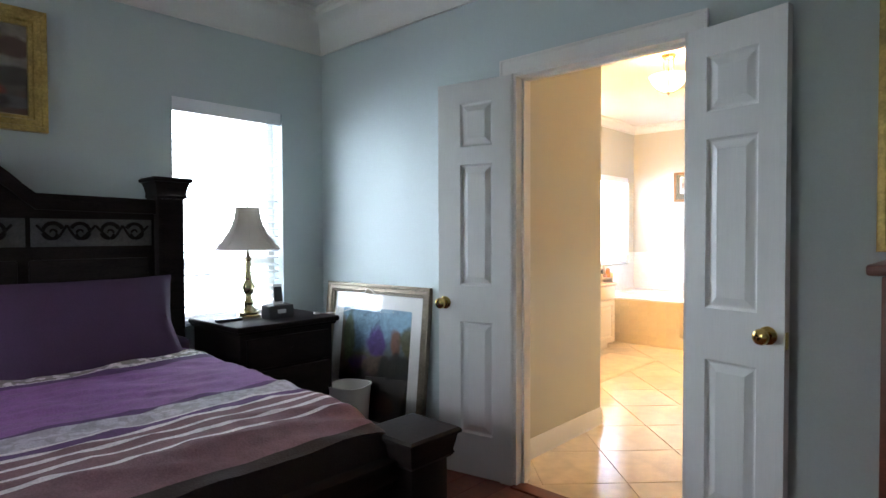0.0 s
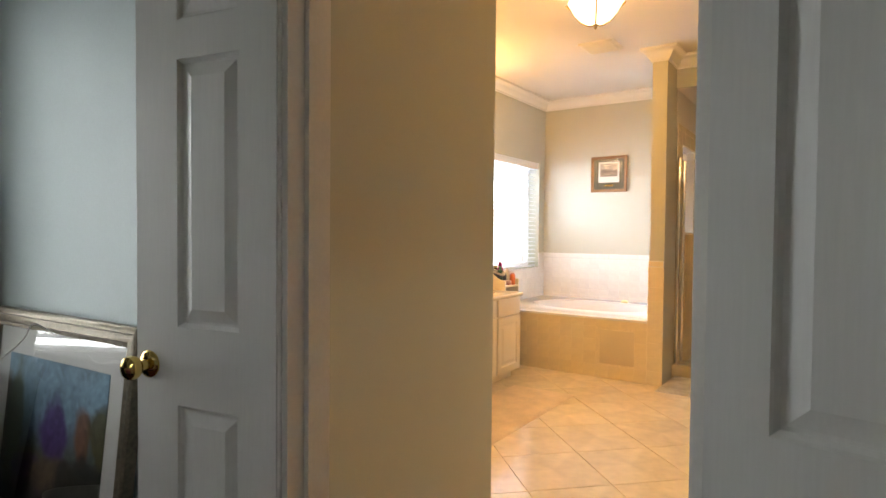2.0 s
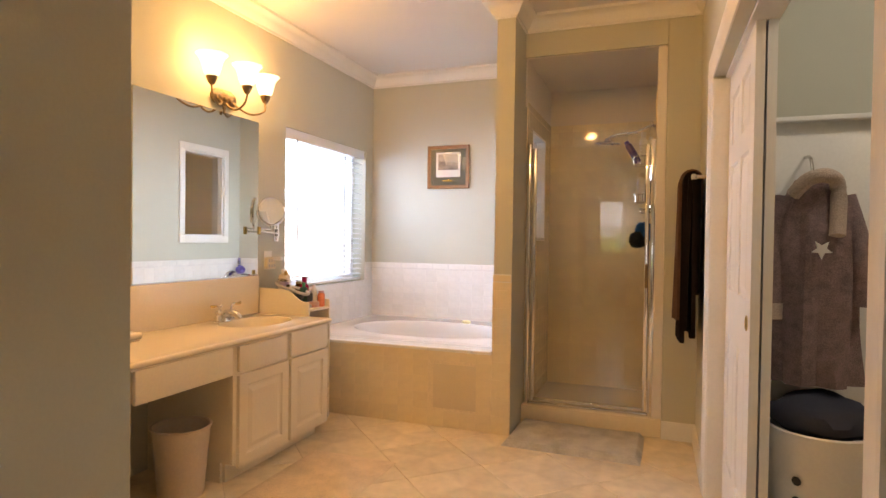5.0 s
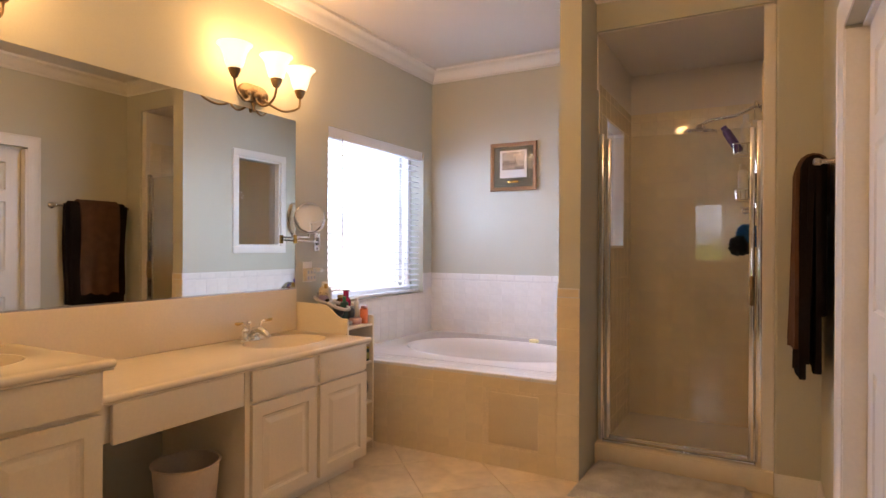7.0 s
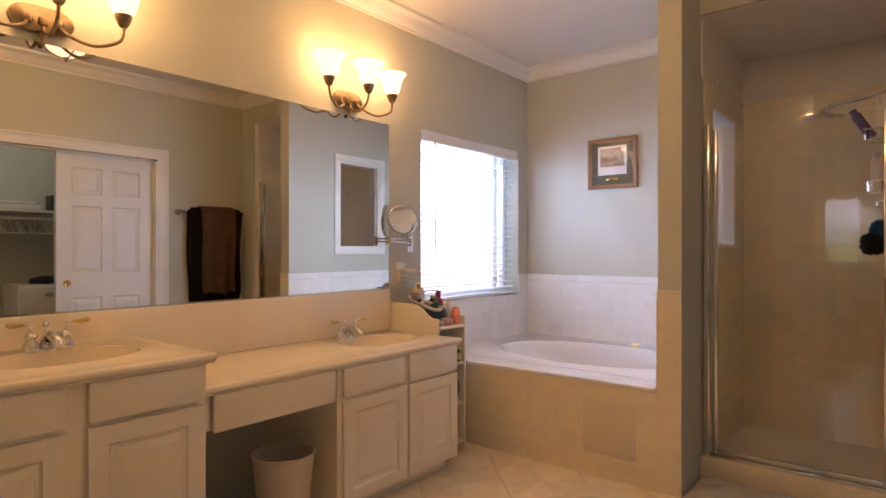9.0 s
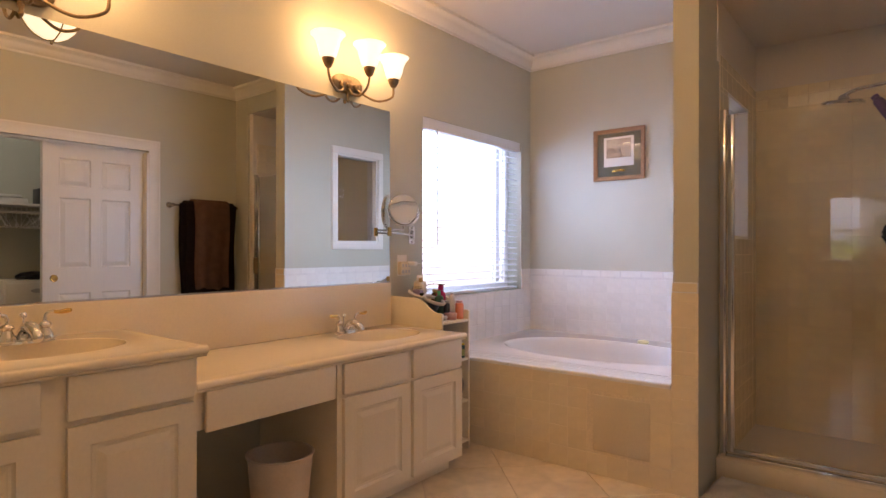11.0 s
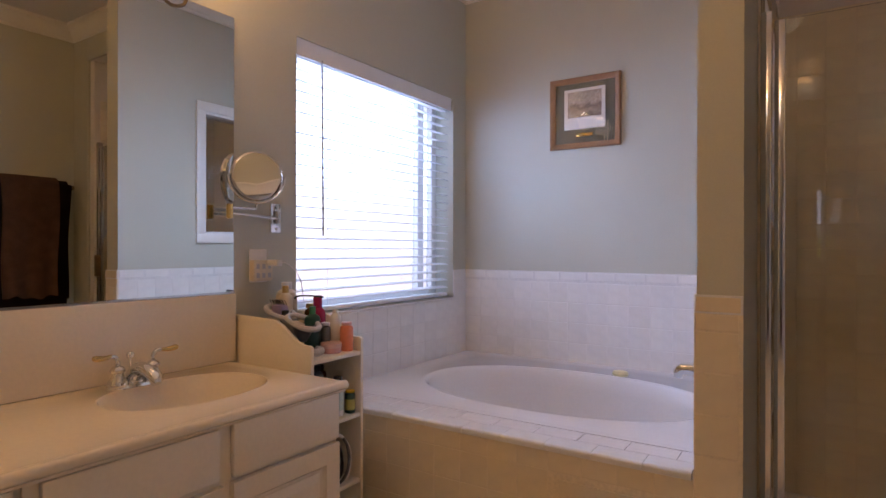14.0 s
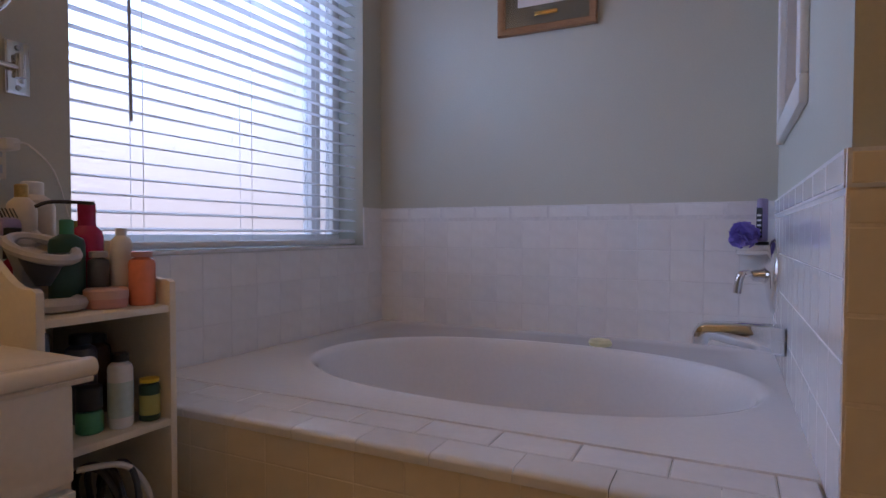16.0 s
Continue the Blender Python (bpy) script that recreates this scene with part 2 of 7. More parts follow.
def moulding(line, profile, closed=False):
    """Sweeps (out, z) pairs along a line on the floor plan; out goes to the left of the way walked."""
    bm = bmesh.new()
    p = [Vector((x, y)) for x, y in line]
    n = len(p)
    rings = []
    for i in range(n):
        d0 = (p[i] - p[i - 1]).normalized() if i or closed else None
        d1 = (p[(i + 1) % n] - p[i]).normalized() if i < n - 1 or closed else None
        d0, d1 = d0 or d1, d1 or d0
        n0, n1 = Vector((-d0.y, d0.x)), Vector((-d1.y, d1.x))
        miter = (n0 + n1) / max(1 + n0.dot(n1), 0.2)
        rings.append([bm.verts.new((p[i].x + miter.x * o, p[i].y + miter.y * o, z)) for o, z in profile])
    k = len(profile)
    for a, b in list(zip(rings, rings[1:])) + ([(rings[-1], rings[0])] if closed else []):
        for j in range(k):
            bm.faces.new((a[j], b[j], b[(j + 1) % k], a[(j + 1) % k]))
    if not closed:
        bm.faces.new(rings[0])
        bm.faces.new(rings[-1][::-1])
    bmesh.ops.recalc_face_normals(bm, faces=bm.faces)
    return bm


def slab_with_bowl(x0, y0, x1, y1, z, cx, cy, ax, ay, depth, thick, n=72, power=2.0, rim=0.004):
    """A slab with a rounded bowl sunk in it."""
    bm = bmesh.new()
    rings = []
    corner = [math.atan2(y - cy, x - cx) % (2 * math.pi) for x, y in ((x0, y0), (x1, y0), (x1, y1), (x0, y1))]
    angles = sorted(set([2 * math.pi * k / n for k in range(n)] + corner))
    def edge(a):
        c, s = math.cos(a), math.sin(a)
        t = min(((x1 - cx) / c if c > 1e-9 else 1e9), ((x0 - cx) / c if c < -1e-9 else 1e9), ((y1 - cy) / s if s > 1e-9 else 1e9), ((y0 - cy) / s if s < -1e-9 else 1e9))
        return cx + c * t, cy + s * t
    def ell(a, k):
        c, s = math.cos(a), math.sin(a)
        r = (abs(c / ax) ** power + abs(s / ay) ** power) ** (-1 / power)
        return cx + c * r * k, cy + s * r * k
    outer = [edge(a) for a in angles]
    rings.append([bm.verts.new((x, y, z - thick)) for x, y in outer])
    rings.append([bm.verts.new((x, y, z - 0.006)) for x, y in outer])
    inset = [(cx + (x - cx) * 0.994, cy + (y - cy) * 0.994) for x, y in outer]
    rings.append([bm.verts.new((x, y, z)) for x, y in inset])
    for k, dz in ((1.05, 0.0), (1.02, rim), (1.0, rim * 0.6), (0.975, -0.012), (0.95, -depth * 0.2), (0.9, -depth * 0.5), (0.82, -depth * 0.8), (0.68, -depth * 0.95), (0.35, -depth), (0.06, -depth * 1.01)):
        rings.append([bm.verts.new((*ell(a, k), z + dz)) for a in angles])
    m = len(angles)
    for a, b in zip(rings, rings[1:]):
        for k in range(m):
            bm.faces.new((a[k], a[(k + 1) % m], b[(k + 1) % m], b[k]))
    bm.faces.new(rings[-1])
    bmesh.ops.recalc_face_normals(bm, faces=bm.faces)
    return bm


def chain(ob):
    m = ob.matrix_basis.copy()
    while ob.parent:
        ob = ob.parent
        m = ob.matrix_basis @ m
    return m


def mesh_of(bm, name, mat, smooth=True):
    me = bpy.data.meshes.new(name)
    bm.to_mesh(me)
    bm.free()
    me.materials.append(mat)
    if smooth:
        me.shade_smooth()
        me.set_sharp_from_angle(angle=radians(38))
    return me


def part(name, bm, mat, parent, label="", local=False, smooth=True):
    """One mesh under a thing or a part; built in the world's metres unless local."""
    if not local:
        bm.transform(chain(parent).inverted())
    ob = new(name, mesh_of(bm, name, mat, smooth))
    ob.parent = parent
    if label:
        tagged(ob, label)
    return ob


def thing(name, m, label, category, group=""):
    ob = new(name)
    ob.empty_display_size = 0.05
    ob.matrix_basis = m
    return tagged(ob, label, category, group)


def solo(name, bm, mat, label="", category="", group="", kind="", smooth=True):
    """A thing that is one mesh, with its origin at its base."""
    vs = [v.co for v in bm.verts]
    lo = Vector([min(v[i] for v in vs) for i in range(3)])
    hi = Vector([max(v[i] for v in vs) for i in range(3)])
    base = Vector(((lo.x + hi.x) / 2, (lo.y + hi.y) / 2, lo.z))
    bm.transform(Matrix.Translation(-base))
    ob = new(name, mesh_of(bm, name, mat, smooth))
    ob.location = base
    return tagged(ob, label, category, group, kind)


def structure(name, bm, mat, label="", smooth=False):
    ob = new(name, mesh_of(bm, name, mat, smooth))
    return tagged(ob, label, kind="structure")


def wall(name, axis, face0, face1, a, b, z0, z1, openings=(), mat=None):
    """A wall between two faces on an axis ('x' or 'y'), from a to b along the other, with openings (from, to, bottom, top)."""
    bm = bmesh.new()
    def put(u0, u1, w0, w1):
        if u1 - u0 > 1e-4 and w1 - w0 > 1e-4:
            if axis == "x":
                box(face0, u0, w0, face1, u1, w1, bm=bm)
            else:
                box(u0, face0, w0, u1, face1, w1, bm=bm)
    at = a
    for u0, u1, w0, w1 in sorted(openings):
        put(at, u0, z0, z1)
        put(u0, u1, z0, w0)
        put(u0, u1, w1, z1)
        at = u1
    put(at, b, z0, z1)
    return structure(name, bm, mat or M_WALL)


# ---- large structure ----
BW = (1.545, 2.23, 0.74, 2.02)     # bedroom window: y, y, z, z
TW = (6.46, 7.66, 0.848, 2.0)       # bath window
SW = (-2.27, -1.52, 0.95, 2.15)     # bedroom's south window: x, x, z, z
CLOSET = (3.80, 6.0, 0.0, 2.0)
wall("wall_bedroom_west", "x", BED_W - 0.2, BED_W, BED_S - 0.12, DOOR_S, 0, CEIL, [BW])
wall("wall_bedroom_south", "y", BED_S - 0.2, BED_S, BED_W, BED_E, 0, CEIL, [SW])
wall("wall_bedroom_east", "x", BED_E, BED_E + 0.12, BED_S, DOOR_S, 0, CEIL)
wall("wall_between", "y", DOOR_S, DOOR_N, BED_W - 0.2, BED_E, 0, CEIL, [(DOOR_L, DOOR_R, 0, DOOR_H)])
structure("wall_hall", box(WX - 0.2, DOOR_N, 0, HALL_X, HALL_Y, CEIL), M_BATHWALL)
wall("wall_bath_west", "x", WX - 0.2, WX, HALL_Y, NY, 0, CEIL, [TW], M_BATHWALL)
wall("wall_bath_north", "y", NY, NY + 0.15, WX - 0.2, 1.0, 0, CEIL, (), M_BATHWALL)
wall("wall_bath_east", "x", EX, EX + 0.12, DOOR_N, SHW_Y, 0, CEIL, [(2.70, 3.235, 0, 2.0), CLOSET], M_BATHWALL)
IW = (7.06, 7.56, 1.22, 2.0)        # window between tub and shower
wall("wall_column", "x", COL_L, COL_R, COL_Y, NY, 0, CEIL, [IW], M_BATHWALL)
bm = box(COL_R, SHW_Y, 2.44, -1.0, NY, CEIL)
structure("wall_shower_header", bm, M_BATHWALL)
structure("wall_shower_pier", box(-1.0, SHW_Y, 0, EX + 0.12, NY, CEIL, bevel=0.012), M_BATHWALL)
SHR = -1.055                                # inner face of the shower's east wall
M_SHPAINT = material("shower_upper_paint", (0.80, 0.76, 0.70), 0.45, vary=0.03, scale=2, fine=140, bump=0.2, dist=0.001)
structure("wall_shower_lining", box(COL_R + 0.006, NY - 0.006, 2.12, SHR, NY, 2.434, bm=box(COL_R, SHW_Y + 0.02, 2.12, COL_R + 0.006, NY - 0.006, 2.434, bm=box(SHR, SHW_Y + 0.018, 0.06, -1.0, NY - 0.006, 2.434, 0.006))), M_SHPAINT)
structure("ceiling_shower", box(COL_R + 0.006, SHW_Y + 0.015, 2.434, -1.006, NY - 0.006, 2.4375), M_SHPAINT)
# the closet behind the sliding doors
wall("wall_closet", "x", 0.85, 0.95, DOOR_N, SHW_Y, 0, CEIL, (), M_BATHWALL)
structure("wall_closet_north", box(EX + 0.12, 6.35, 0, 0.85, 6.45, CEIL), M_BATHWALL)
structure("wall_closet_south", box(EX + 0.12, 3.25, 0, 0.85, 3.35, CEIL), M_BATHWALL)
structure("ceiling_bath", box(WX - 0.2, DOOR_N, CEIL, 0.95, NY + 0.15, CEIL + 0.1), M_CEIL)
structure("ceiling_bedroom", box(BED_W - 0.2, BED_S - 0.2, CEIL, BED_E + 0.12, DOOR_N, CEIL + 0.1), M_CEIL)
floor_bath = structure("floor", box(WX - 0.2, DOOR_S + 0.05, -0.12, 0.95, NY + 0.15, -0.004), M_FLOORGROUT)
floor_bed = structure("floor_bedroom", box(BED_W - 0.2, BED_S - 0.2, -0.12, BED_E + 0.12, DOOR_S + 0.05, -0.006), M_FLOORGROUT)
structure("ground", box(-60, -60, -0.5, 60, 60, -0.3), material("grass_ground", (0.10, 0.13, 0.05), 0.95, vary=0.4))

BATH_LINE = [(EX, DOOR_N), (EX, SHW_Y), (COL_R, SHW_Y), (COL_R, COL_Y), (COL_L, COL_Y), (COL_L, NY), (WX, NY), (WX, HALL_Y), (HALL_X, HALL_Y), (HALL_X, DOOR_N)]
c = CEIL
structure("trim_crown_bath", moulding(BATH_LINE, [(0.0, c - 0.105), (0.012, c - 0.105), (0.014, c - 0.09), (0.03, c - 0.078), (0.045, c - 0.05), (0.066, c - 0.026), (0.082, c - 0.02), (0.085, c - 0.002), (0.0, c - 0.002)], True), M_TRIM, smooth=True)
structure("trim_crown_bedroom", moulding([(BED_E, BED_S), (BED_E, DOOR_S), (BED_W, DOOR_S), (BED_W, BED_S)], [(0.0, c - 0.25), (0.016, c - 0.25), (0.018, c - 0.225), (0.03, c - 0.20), (0.036, c - 0.15), (0.06, c - 0.10), (0.10, c - 0.065), (0.13, c - 0.055), (0.135, c - 0.03), (0.15, c - 0.02), (0.15, c - 0.002), (0.0, c - 0.002)], True), M_TRIM, smooth=True)
BASE = [(0.0, 0.0), (0.016, 0.0), (0.016, 0.075), (0.011, 0.095), (0.006, 0.108), (0.0, 0.11)]
for i, line in enumerate(([(EX, 6.07), (EX, SHW_Y), (-1.0, SHW_Y)], [(EX, 3.33), (EX, 3.70)], [(HALL_X, HALL_Y), (HALL_X, DOOR_N + 0.002)], [(BED_E, DOOR_S), (-0.79, DOOR_S)], [(-1.83, DOOR_S), (BED_W, DOOR_S), (BED_W, BED_S), (BED_E, BED_S)])):
    structure("baseboard", moulding(line, BASE), M_TRIM, smooth=True)


def casing(name, axis, face, out, a, b, top, width=0.062, depth=0.018):
    """Door or opening casing with a stepped profile, on a wall face."""
    bm = bmesh.new()
    prof = [(0, 0), (width, 0), (width, 1.0), (width * 0.86, 1.0), (width * 0.8, 0.75), (width * 0.35, 0.65), (width * 0.25, 0.45), (width * 0.05, 0.45), (0, 0.3)]
    line = [(a, 0.0), (a, top), (b, top), (b, 0.0)]
    rings = []
    for i, (u, w) in enumerate(line):
        du, dw = [(-1, 0), (-1, 1), (1, 1), (1, 0)][i]
        ring = []
        for o, d in prof:
            q = face + out * depth * d
            uu, ww = u + du * o, w + dw * o
            ring.append(bm.verts.new((q, uu, ww) if axis == "x" else (uu, q, ww)))
        rings.append(ring)
    k = len(prof)
    for r0, r1 in zip(rings, rings[1:]):
        for j in range(k):
            bm.faces.new((r0[j], r1[j], r1[(j + 1) % k], r0[(j + 1) % k]))
    bm.faces.new(rings[0])
    bm.faces.new(rings[-1][::-1])
    bmesh.ops.recalc_face_normals(bm, faces=bm.faces)
    return structure(name, bm, M_TRIM, smooth=True)


casing("trim_bedroom_doorway", "y", DOOR_S, -1, DOOR_L, DOOR_R, DOOR_H, 0.07)
casing("trim_hall_doorway", "y", DOOR_N, 1, DOOR_L, DOOR_R, DOOR_H, 0.06, 0.014)
casing("trim_closet", "x", EX, -1, CLOSET[0], CLOSET[1], CLOSET[3], 0.09)
casing("trim_hall_door", "x", EX, -1, 2.70, 3.235, 2.0, 0.08)
# door lining with its stops
for n, x, s in (("trim_jamb", DOOR_L, 1), ("trim_jamb", DOOR_R, -1)):
    structure(n, box(x, DOOR_S - 0.002, 0, x + s * 0.018, DOOR_N + 0.002, DOOR_H, bm=box(x, DOOR_S + 0.045, 0, x + s * 0.032, DOOR_S + 0.08, DOOR_H)), M_TRIM)
structure("trim_head", box(DOOR_L, DOOR_S - 0.002, DOOR_H - 0.018, DOOR_R, DOOR_N + 0.002, DOOR_H, bm=box(DOOR_L, DOOR_S + 0.045, DOOR_H - 0.032, DOOR_R, DOOR_S + 0.08, DOOR_H)), M_TRIM)
structure("trim_threshold", box(DOOR_L, DOOR_S - 0.03, -0.004, DOOR_R, DOOR_S + 0.06, 0.008, bevel=0.004), M_WOODFLOOR)

# ---- doors ----


def panelled(w, h, t, panels, local_m=Matrix()):
    """A moulded slab, hinge edge at u=0, faces at v=0 and v=t, with raised panels (u0, u1, z0, z1) on both faces."""
    bm = bmesh.new()
    us = sorted({0.0, w, *[p[0] for p in panels], *[p[1] for p in panels]})
    zs = sorted({0.0, h, *[p[2] for p in panels], *[p[3] for p in panels]})
    for v, s in ((0.0, -1), (t, 1)):
        for u0, u1 in zip(us, us[1:]):
            for z0, z1 in zip(zs, zs[1:]):
                hit = [p for p in panels if p[0] <= u0 and u1 <= p[1] and p[2] <= z0 and z1 <= p[3]]
                if not hit:
                    q = [bm.verts.new((u, v, z)) for u, z in ((u0, z0), (u1, z0), (u1, z1), (u0, z1))]
                    bm.faces.new(q if s < 0 else q[::-1])
        for u0, u1, z0, z1 in panels:
            rings = []
            k = min(1.0, (u1 - u0) / 0.16)
            for o, d in ((0.0, 0.0), (0.003, -0.005), (0.009 * k, -0.0105), (0.015 * k, -0.0105), (0.040 * k, -0.0025), (0.043 * k, -0.0015)):
                rings.append([bm.verts.new((u, v + s * d, z)) for u, z in ((u0 + o, z0 + o), (u1 - o, z0 + o), (u1 - o, z1 - o), (u0 + o, z1 - o))])
            for a, b in zip(rings, rings[1:]):
                for j in range(4):
                    q = (a[j], a[(j + 1) % 4], b[(j + 1) % 4], b[j])
                    bm.faces.new(q if s < 0 else q[::-1])
            bm.faces.new(rings[-1] if s < 0 else rings[-1][::-1])
    for q in (((0, 0, 0), (0, t, 0), (0, t, h), (0, 0, h)), ((w, t, 0), (w, 0, 0), (w, 0, h), (w, t, h)), ((0, 0, h), (0, t, h), (w, t, h), (w, 0, h)), ((0, t, 0), (0, 0, 0), (w, 0, 0), (w, t, 0))):
        bm.faces.new([bm.verts.new(p) for p in q])
    bmesh.ops.remove_doubles(bm, verts=bm.verts, dist=0.0002)
    bm.transform(local_m)
    return bm


def knob_bm(v, s, u, z):
    """A round knob with its rose on a slab's face."""
    m = Matrix.Translation((u, v, z)) @ pose(0, 0, 0, -90 * s, 0, 0)
    return lathe([(0.0325, 0), (0.0325, 0.004), (0.026, 0.009), (0.013, 0.012), (0.011, 0.028), (0.020, 0.034), (0.027, 0.042), (0.029, 0.051), (0.026, 0.060), (0.016, 0.066), (0.004, 0.068)], 24, m)


LEAF_R = [(0.078, 0.272, 0.22, 0.765), (0.078, 0.272, 0.96, 1.60), (0.078, 0.272, 1.70, 1.91)]
LEAF = [(0.102, 0.287, 0.215, 0.795), (0.102, 0.287, 0.98, 1.60), (0.102, 0.287, 1.69, 1.912)]


def door_leaf(name, hinge, angle, w, t, flip, label, panels, back=0.055):
    """A narrow leaf; flip: which way its thickness goes."""
    d = thing(name, pose(hinge[0], hinge[1], 0.008, 0, 0, angle), label, "door", "double doors")
    s = -1 if flip else 1
    bm = panelled(w, 2.02, t, panels)
    if flip:
        bm.transform(Matrix.Translation((0, -t, 0)))
    part("slab", bm, M_DOOR, d, local=True, smooth=False)
    v0, v1 = (-t, 0) if flip else (0, t)
    part("knob", knob_bm(v0, -1, w - back, 0.885), M_BRASS, d, "polished brass knob", local=True)
    part("knob", knob_bm(v1, 1, w - back, 0.885), M_BRASS, d, "polished brass knob", local=True)
    part("latch_plate", box(w - 0.001, (v0 + v1) / 2 - 0.012, 0.842, w + 0.0015, (v0 + v1) / 2 + 0.012, 0.902, 0.001), M_BRASS, d, local=True)
    for z in (0.22, 1.035, 1.80):
        hb = lathe([(0.008, z - 0.047), (0.008, z + 0.047)], 12, Matrix.Translation((-0.004, v1 if not flip else v0, 0)))
        box(-0.003, v0 + 0.004, z - 0.045, 0.0, v1 - 0.002, z + 0.045, bm=hb)
        hg_ = part("hinge", hb, M_TRIM, d, "painted hinge", local=True)
    return d


door_leaf("door_1", (DOOR_L - 0.006, DOOR_S - 0.012), 180 + 11, 0.42, 0.035, True, "white six-panel style door leaf, swung open against wall", LEAF, 0.042)
door_leaf("door_2", (DOOR_R - 0.004, DOOR_S - 0.012), -12, 0.366, 0.035, False, "white panelled door leaf with brass knob, standing open", LEAF_R)
for z in (0.228, 1.043, 1.808):
    for x, s in ((DOOR_L, 1), (DOOR_R, -1)):
        hl = structure("trim_hinge", box(min(x, x + s * 0.004), DOOR_S + 0.002, z - 0.048, max(x, x + s * 0.004), DOOR_S + 0.05, z + 0.048, 0.0015), M_TRIM)
        for dz in (-0.032, 0.0, 0.032):
            part("screw", lathe([(0.0045, 0), (0.004, 0.001)], 10, Matrix.Translation((x + s * 0.004, DOOR_S + (0.036 if dz else 0.024), z + dz)) @ pose(0, 0, 0, 0, 90 * s)), M_TRIM, hl)
d = thing("door_3", pose(EX + 0.06, 2.702, 0.008, 0, 0, 90), "narrow white panelled hall door with brass knob, closed", "door")
part("slab", panelled(0.53, 1.985, 0.035, [(0.1, 0.43, 0.22, 0.80), (0.1, 0.43, 1.02, 1.62), (0.1, 0.43, 1.70, 1.89)]), M_DOOR, d, local=True, smooth=False)
part("knob", knob_bm(0.035, 1, 0.435, 0.918), M_BRASS, d, "polished brass knob", local=True)
SIX = [(u, u + 0.225, z0, z1) for u in (0.11, 0.415) for z0, z1 in ((0.22, 0.80), (1.00, 1.55), (1.64, 1.86))]
for i, (x, y) in enumerate(((EX + 0.098, 5.237), (EX + 0.136, 5.242))):
    d = thing("sliding_door", pose(x, y, 0.012, 0, 0, 90), "white six-panel sliding closet door with round brass pull", "door", "sliding closet doors")
    part("slab", panelled(0.745, 1.975, 0.03, SIX), M_DOOR, d, local=True, smooth=False)
    if i == 0:
        part("finger_pull", lathe([(0.028, 0), (0.028, 0.003), (0.023, 0.0042), (0.019, 0.0022), (0.012, 0.0014), (0.002, 0.0012)], 22, Matrix.Translation((0.075, 0.03, 0.92)) @ pose(0, 0, 0, -90)), M_BRASS, d, "brass finger pull", local=True)
    for u in (0.1, 0.64):
        part("hanger", box(u - 0.03, 0.011, 1.975, u + 0.03, 0.018, 1.992), M_NICKEL, d, local=True)
structure("trim_closet_track", box(EX + 0.05, CLOSET[0], 1.985, EX + 0.142, CLOSET[1], 2.0), M_TRIM)
structure("trim_closet_jamb", box(EX - 0.001, CLOSET[0] - 0.001, 0, EX + 0.121, CLOSET[0] + 0.016, 1.985, bm=box(EX - 0.001, CLOSET[1] - 0.016, 0, EX + 0.121, CLOSET[1] + 0.001, 1.985)), M_TRIM)

# ---- windows and blinds ----
M_FROST = glass("frosted_glass", (0.95, 0.97, 1.0), 0.16)
fn = M_FROST.node_tree
nz, bp, tc = fn.nodes.new("ShaderNodeTexNoise"), fn.nodes.new("ShaderNodeBump"), fn.nodes.new("ShaderNodeTexCoord")
nz.inputs["Scale"].default_value = 75
bp.inputs["Strength"].default_value, bp.inputs["Distance"].default_value = 0.8, 0.006
fn.links.new(tc.outputs["Object"], nz.inputs["Vector"])
fn.links.new(nz.outputs["Fac"], bp.inputs["Height"])
fn.links.new(bp.outputs[0], fn.nodes["Principled BSDF"].inputs["Normal"])


def backdrop(name, m, w, h, stops, strength, wobble=0.0, scale=2.0):
    """A glowing plain distance outside a window; local y is up."""
    mt = bpy.data.materials.new(name)
    mt.use_nodes = True
    nd, lk = mt.node_tree.nodes, mt.node_tree.links
    em = nd.new("ShaderNodeEmission")
    cr = nd.new("ShaderNodeValToRGB")
    while len(cr.color_ramp.elements) < len(stops):
        cr.color_ramp.elements.new(0.5)
    for el, (p, c) in zip(cr.color_ramp.elements, stops):
        el.position, el.color = p, (*c, 1)
    lk.new(along("Y", -h / 2, h / 2, wobble, scale)(nd, lk), cr.inputs[0])
    lk.new(cr.outputs[0], em.inputs[0])
    em.inputs[1].default_value = strength
    lk.new(em.outputs[0], nd["Material Output"].inputs[0])
    bm = bmesh.new()
    bmesh.ops.create_grid(bm, x_segments=1, y_segments=1, size=0.5, matrix=Matrix.Diagonal((w, h, 1, 1)))
    ob = structure(name, bm, mt)
    ob.matrix_basis = m
    return ob


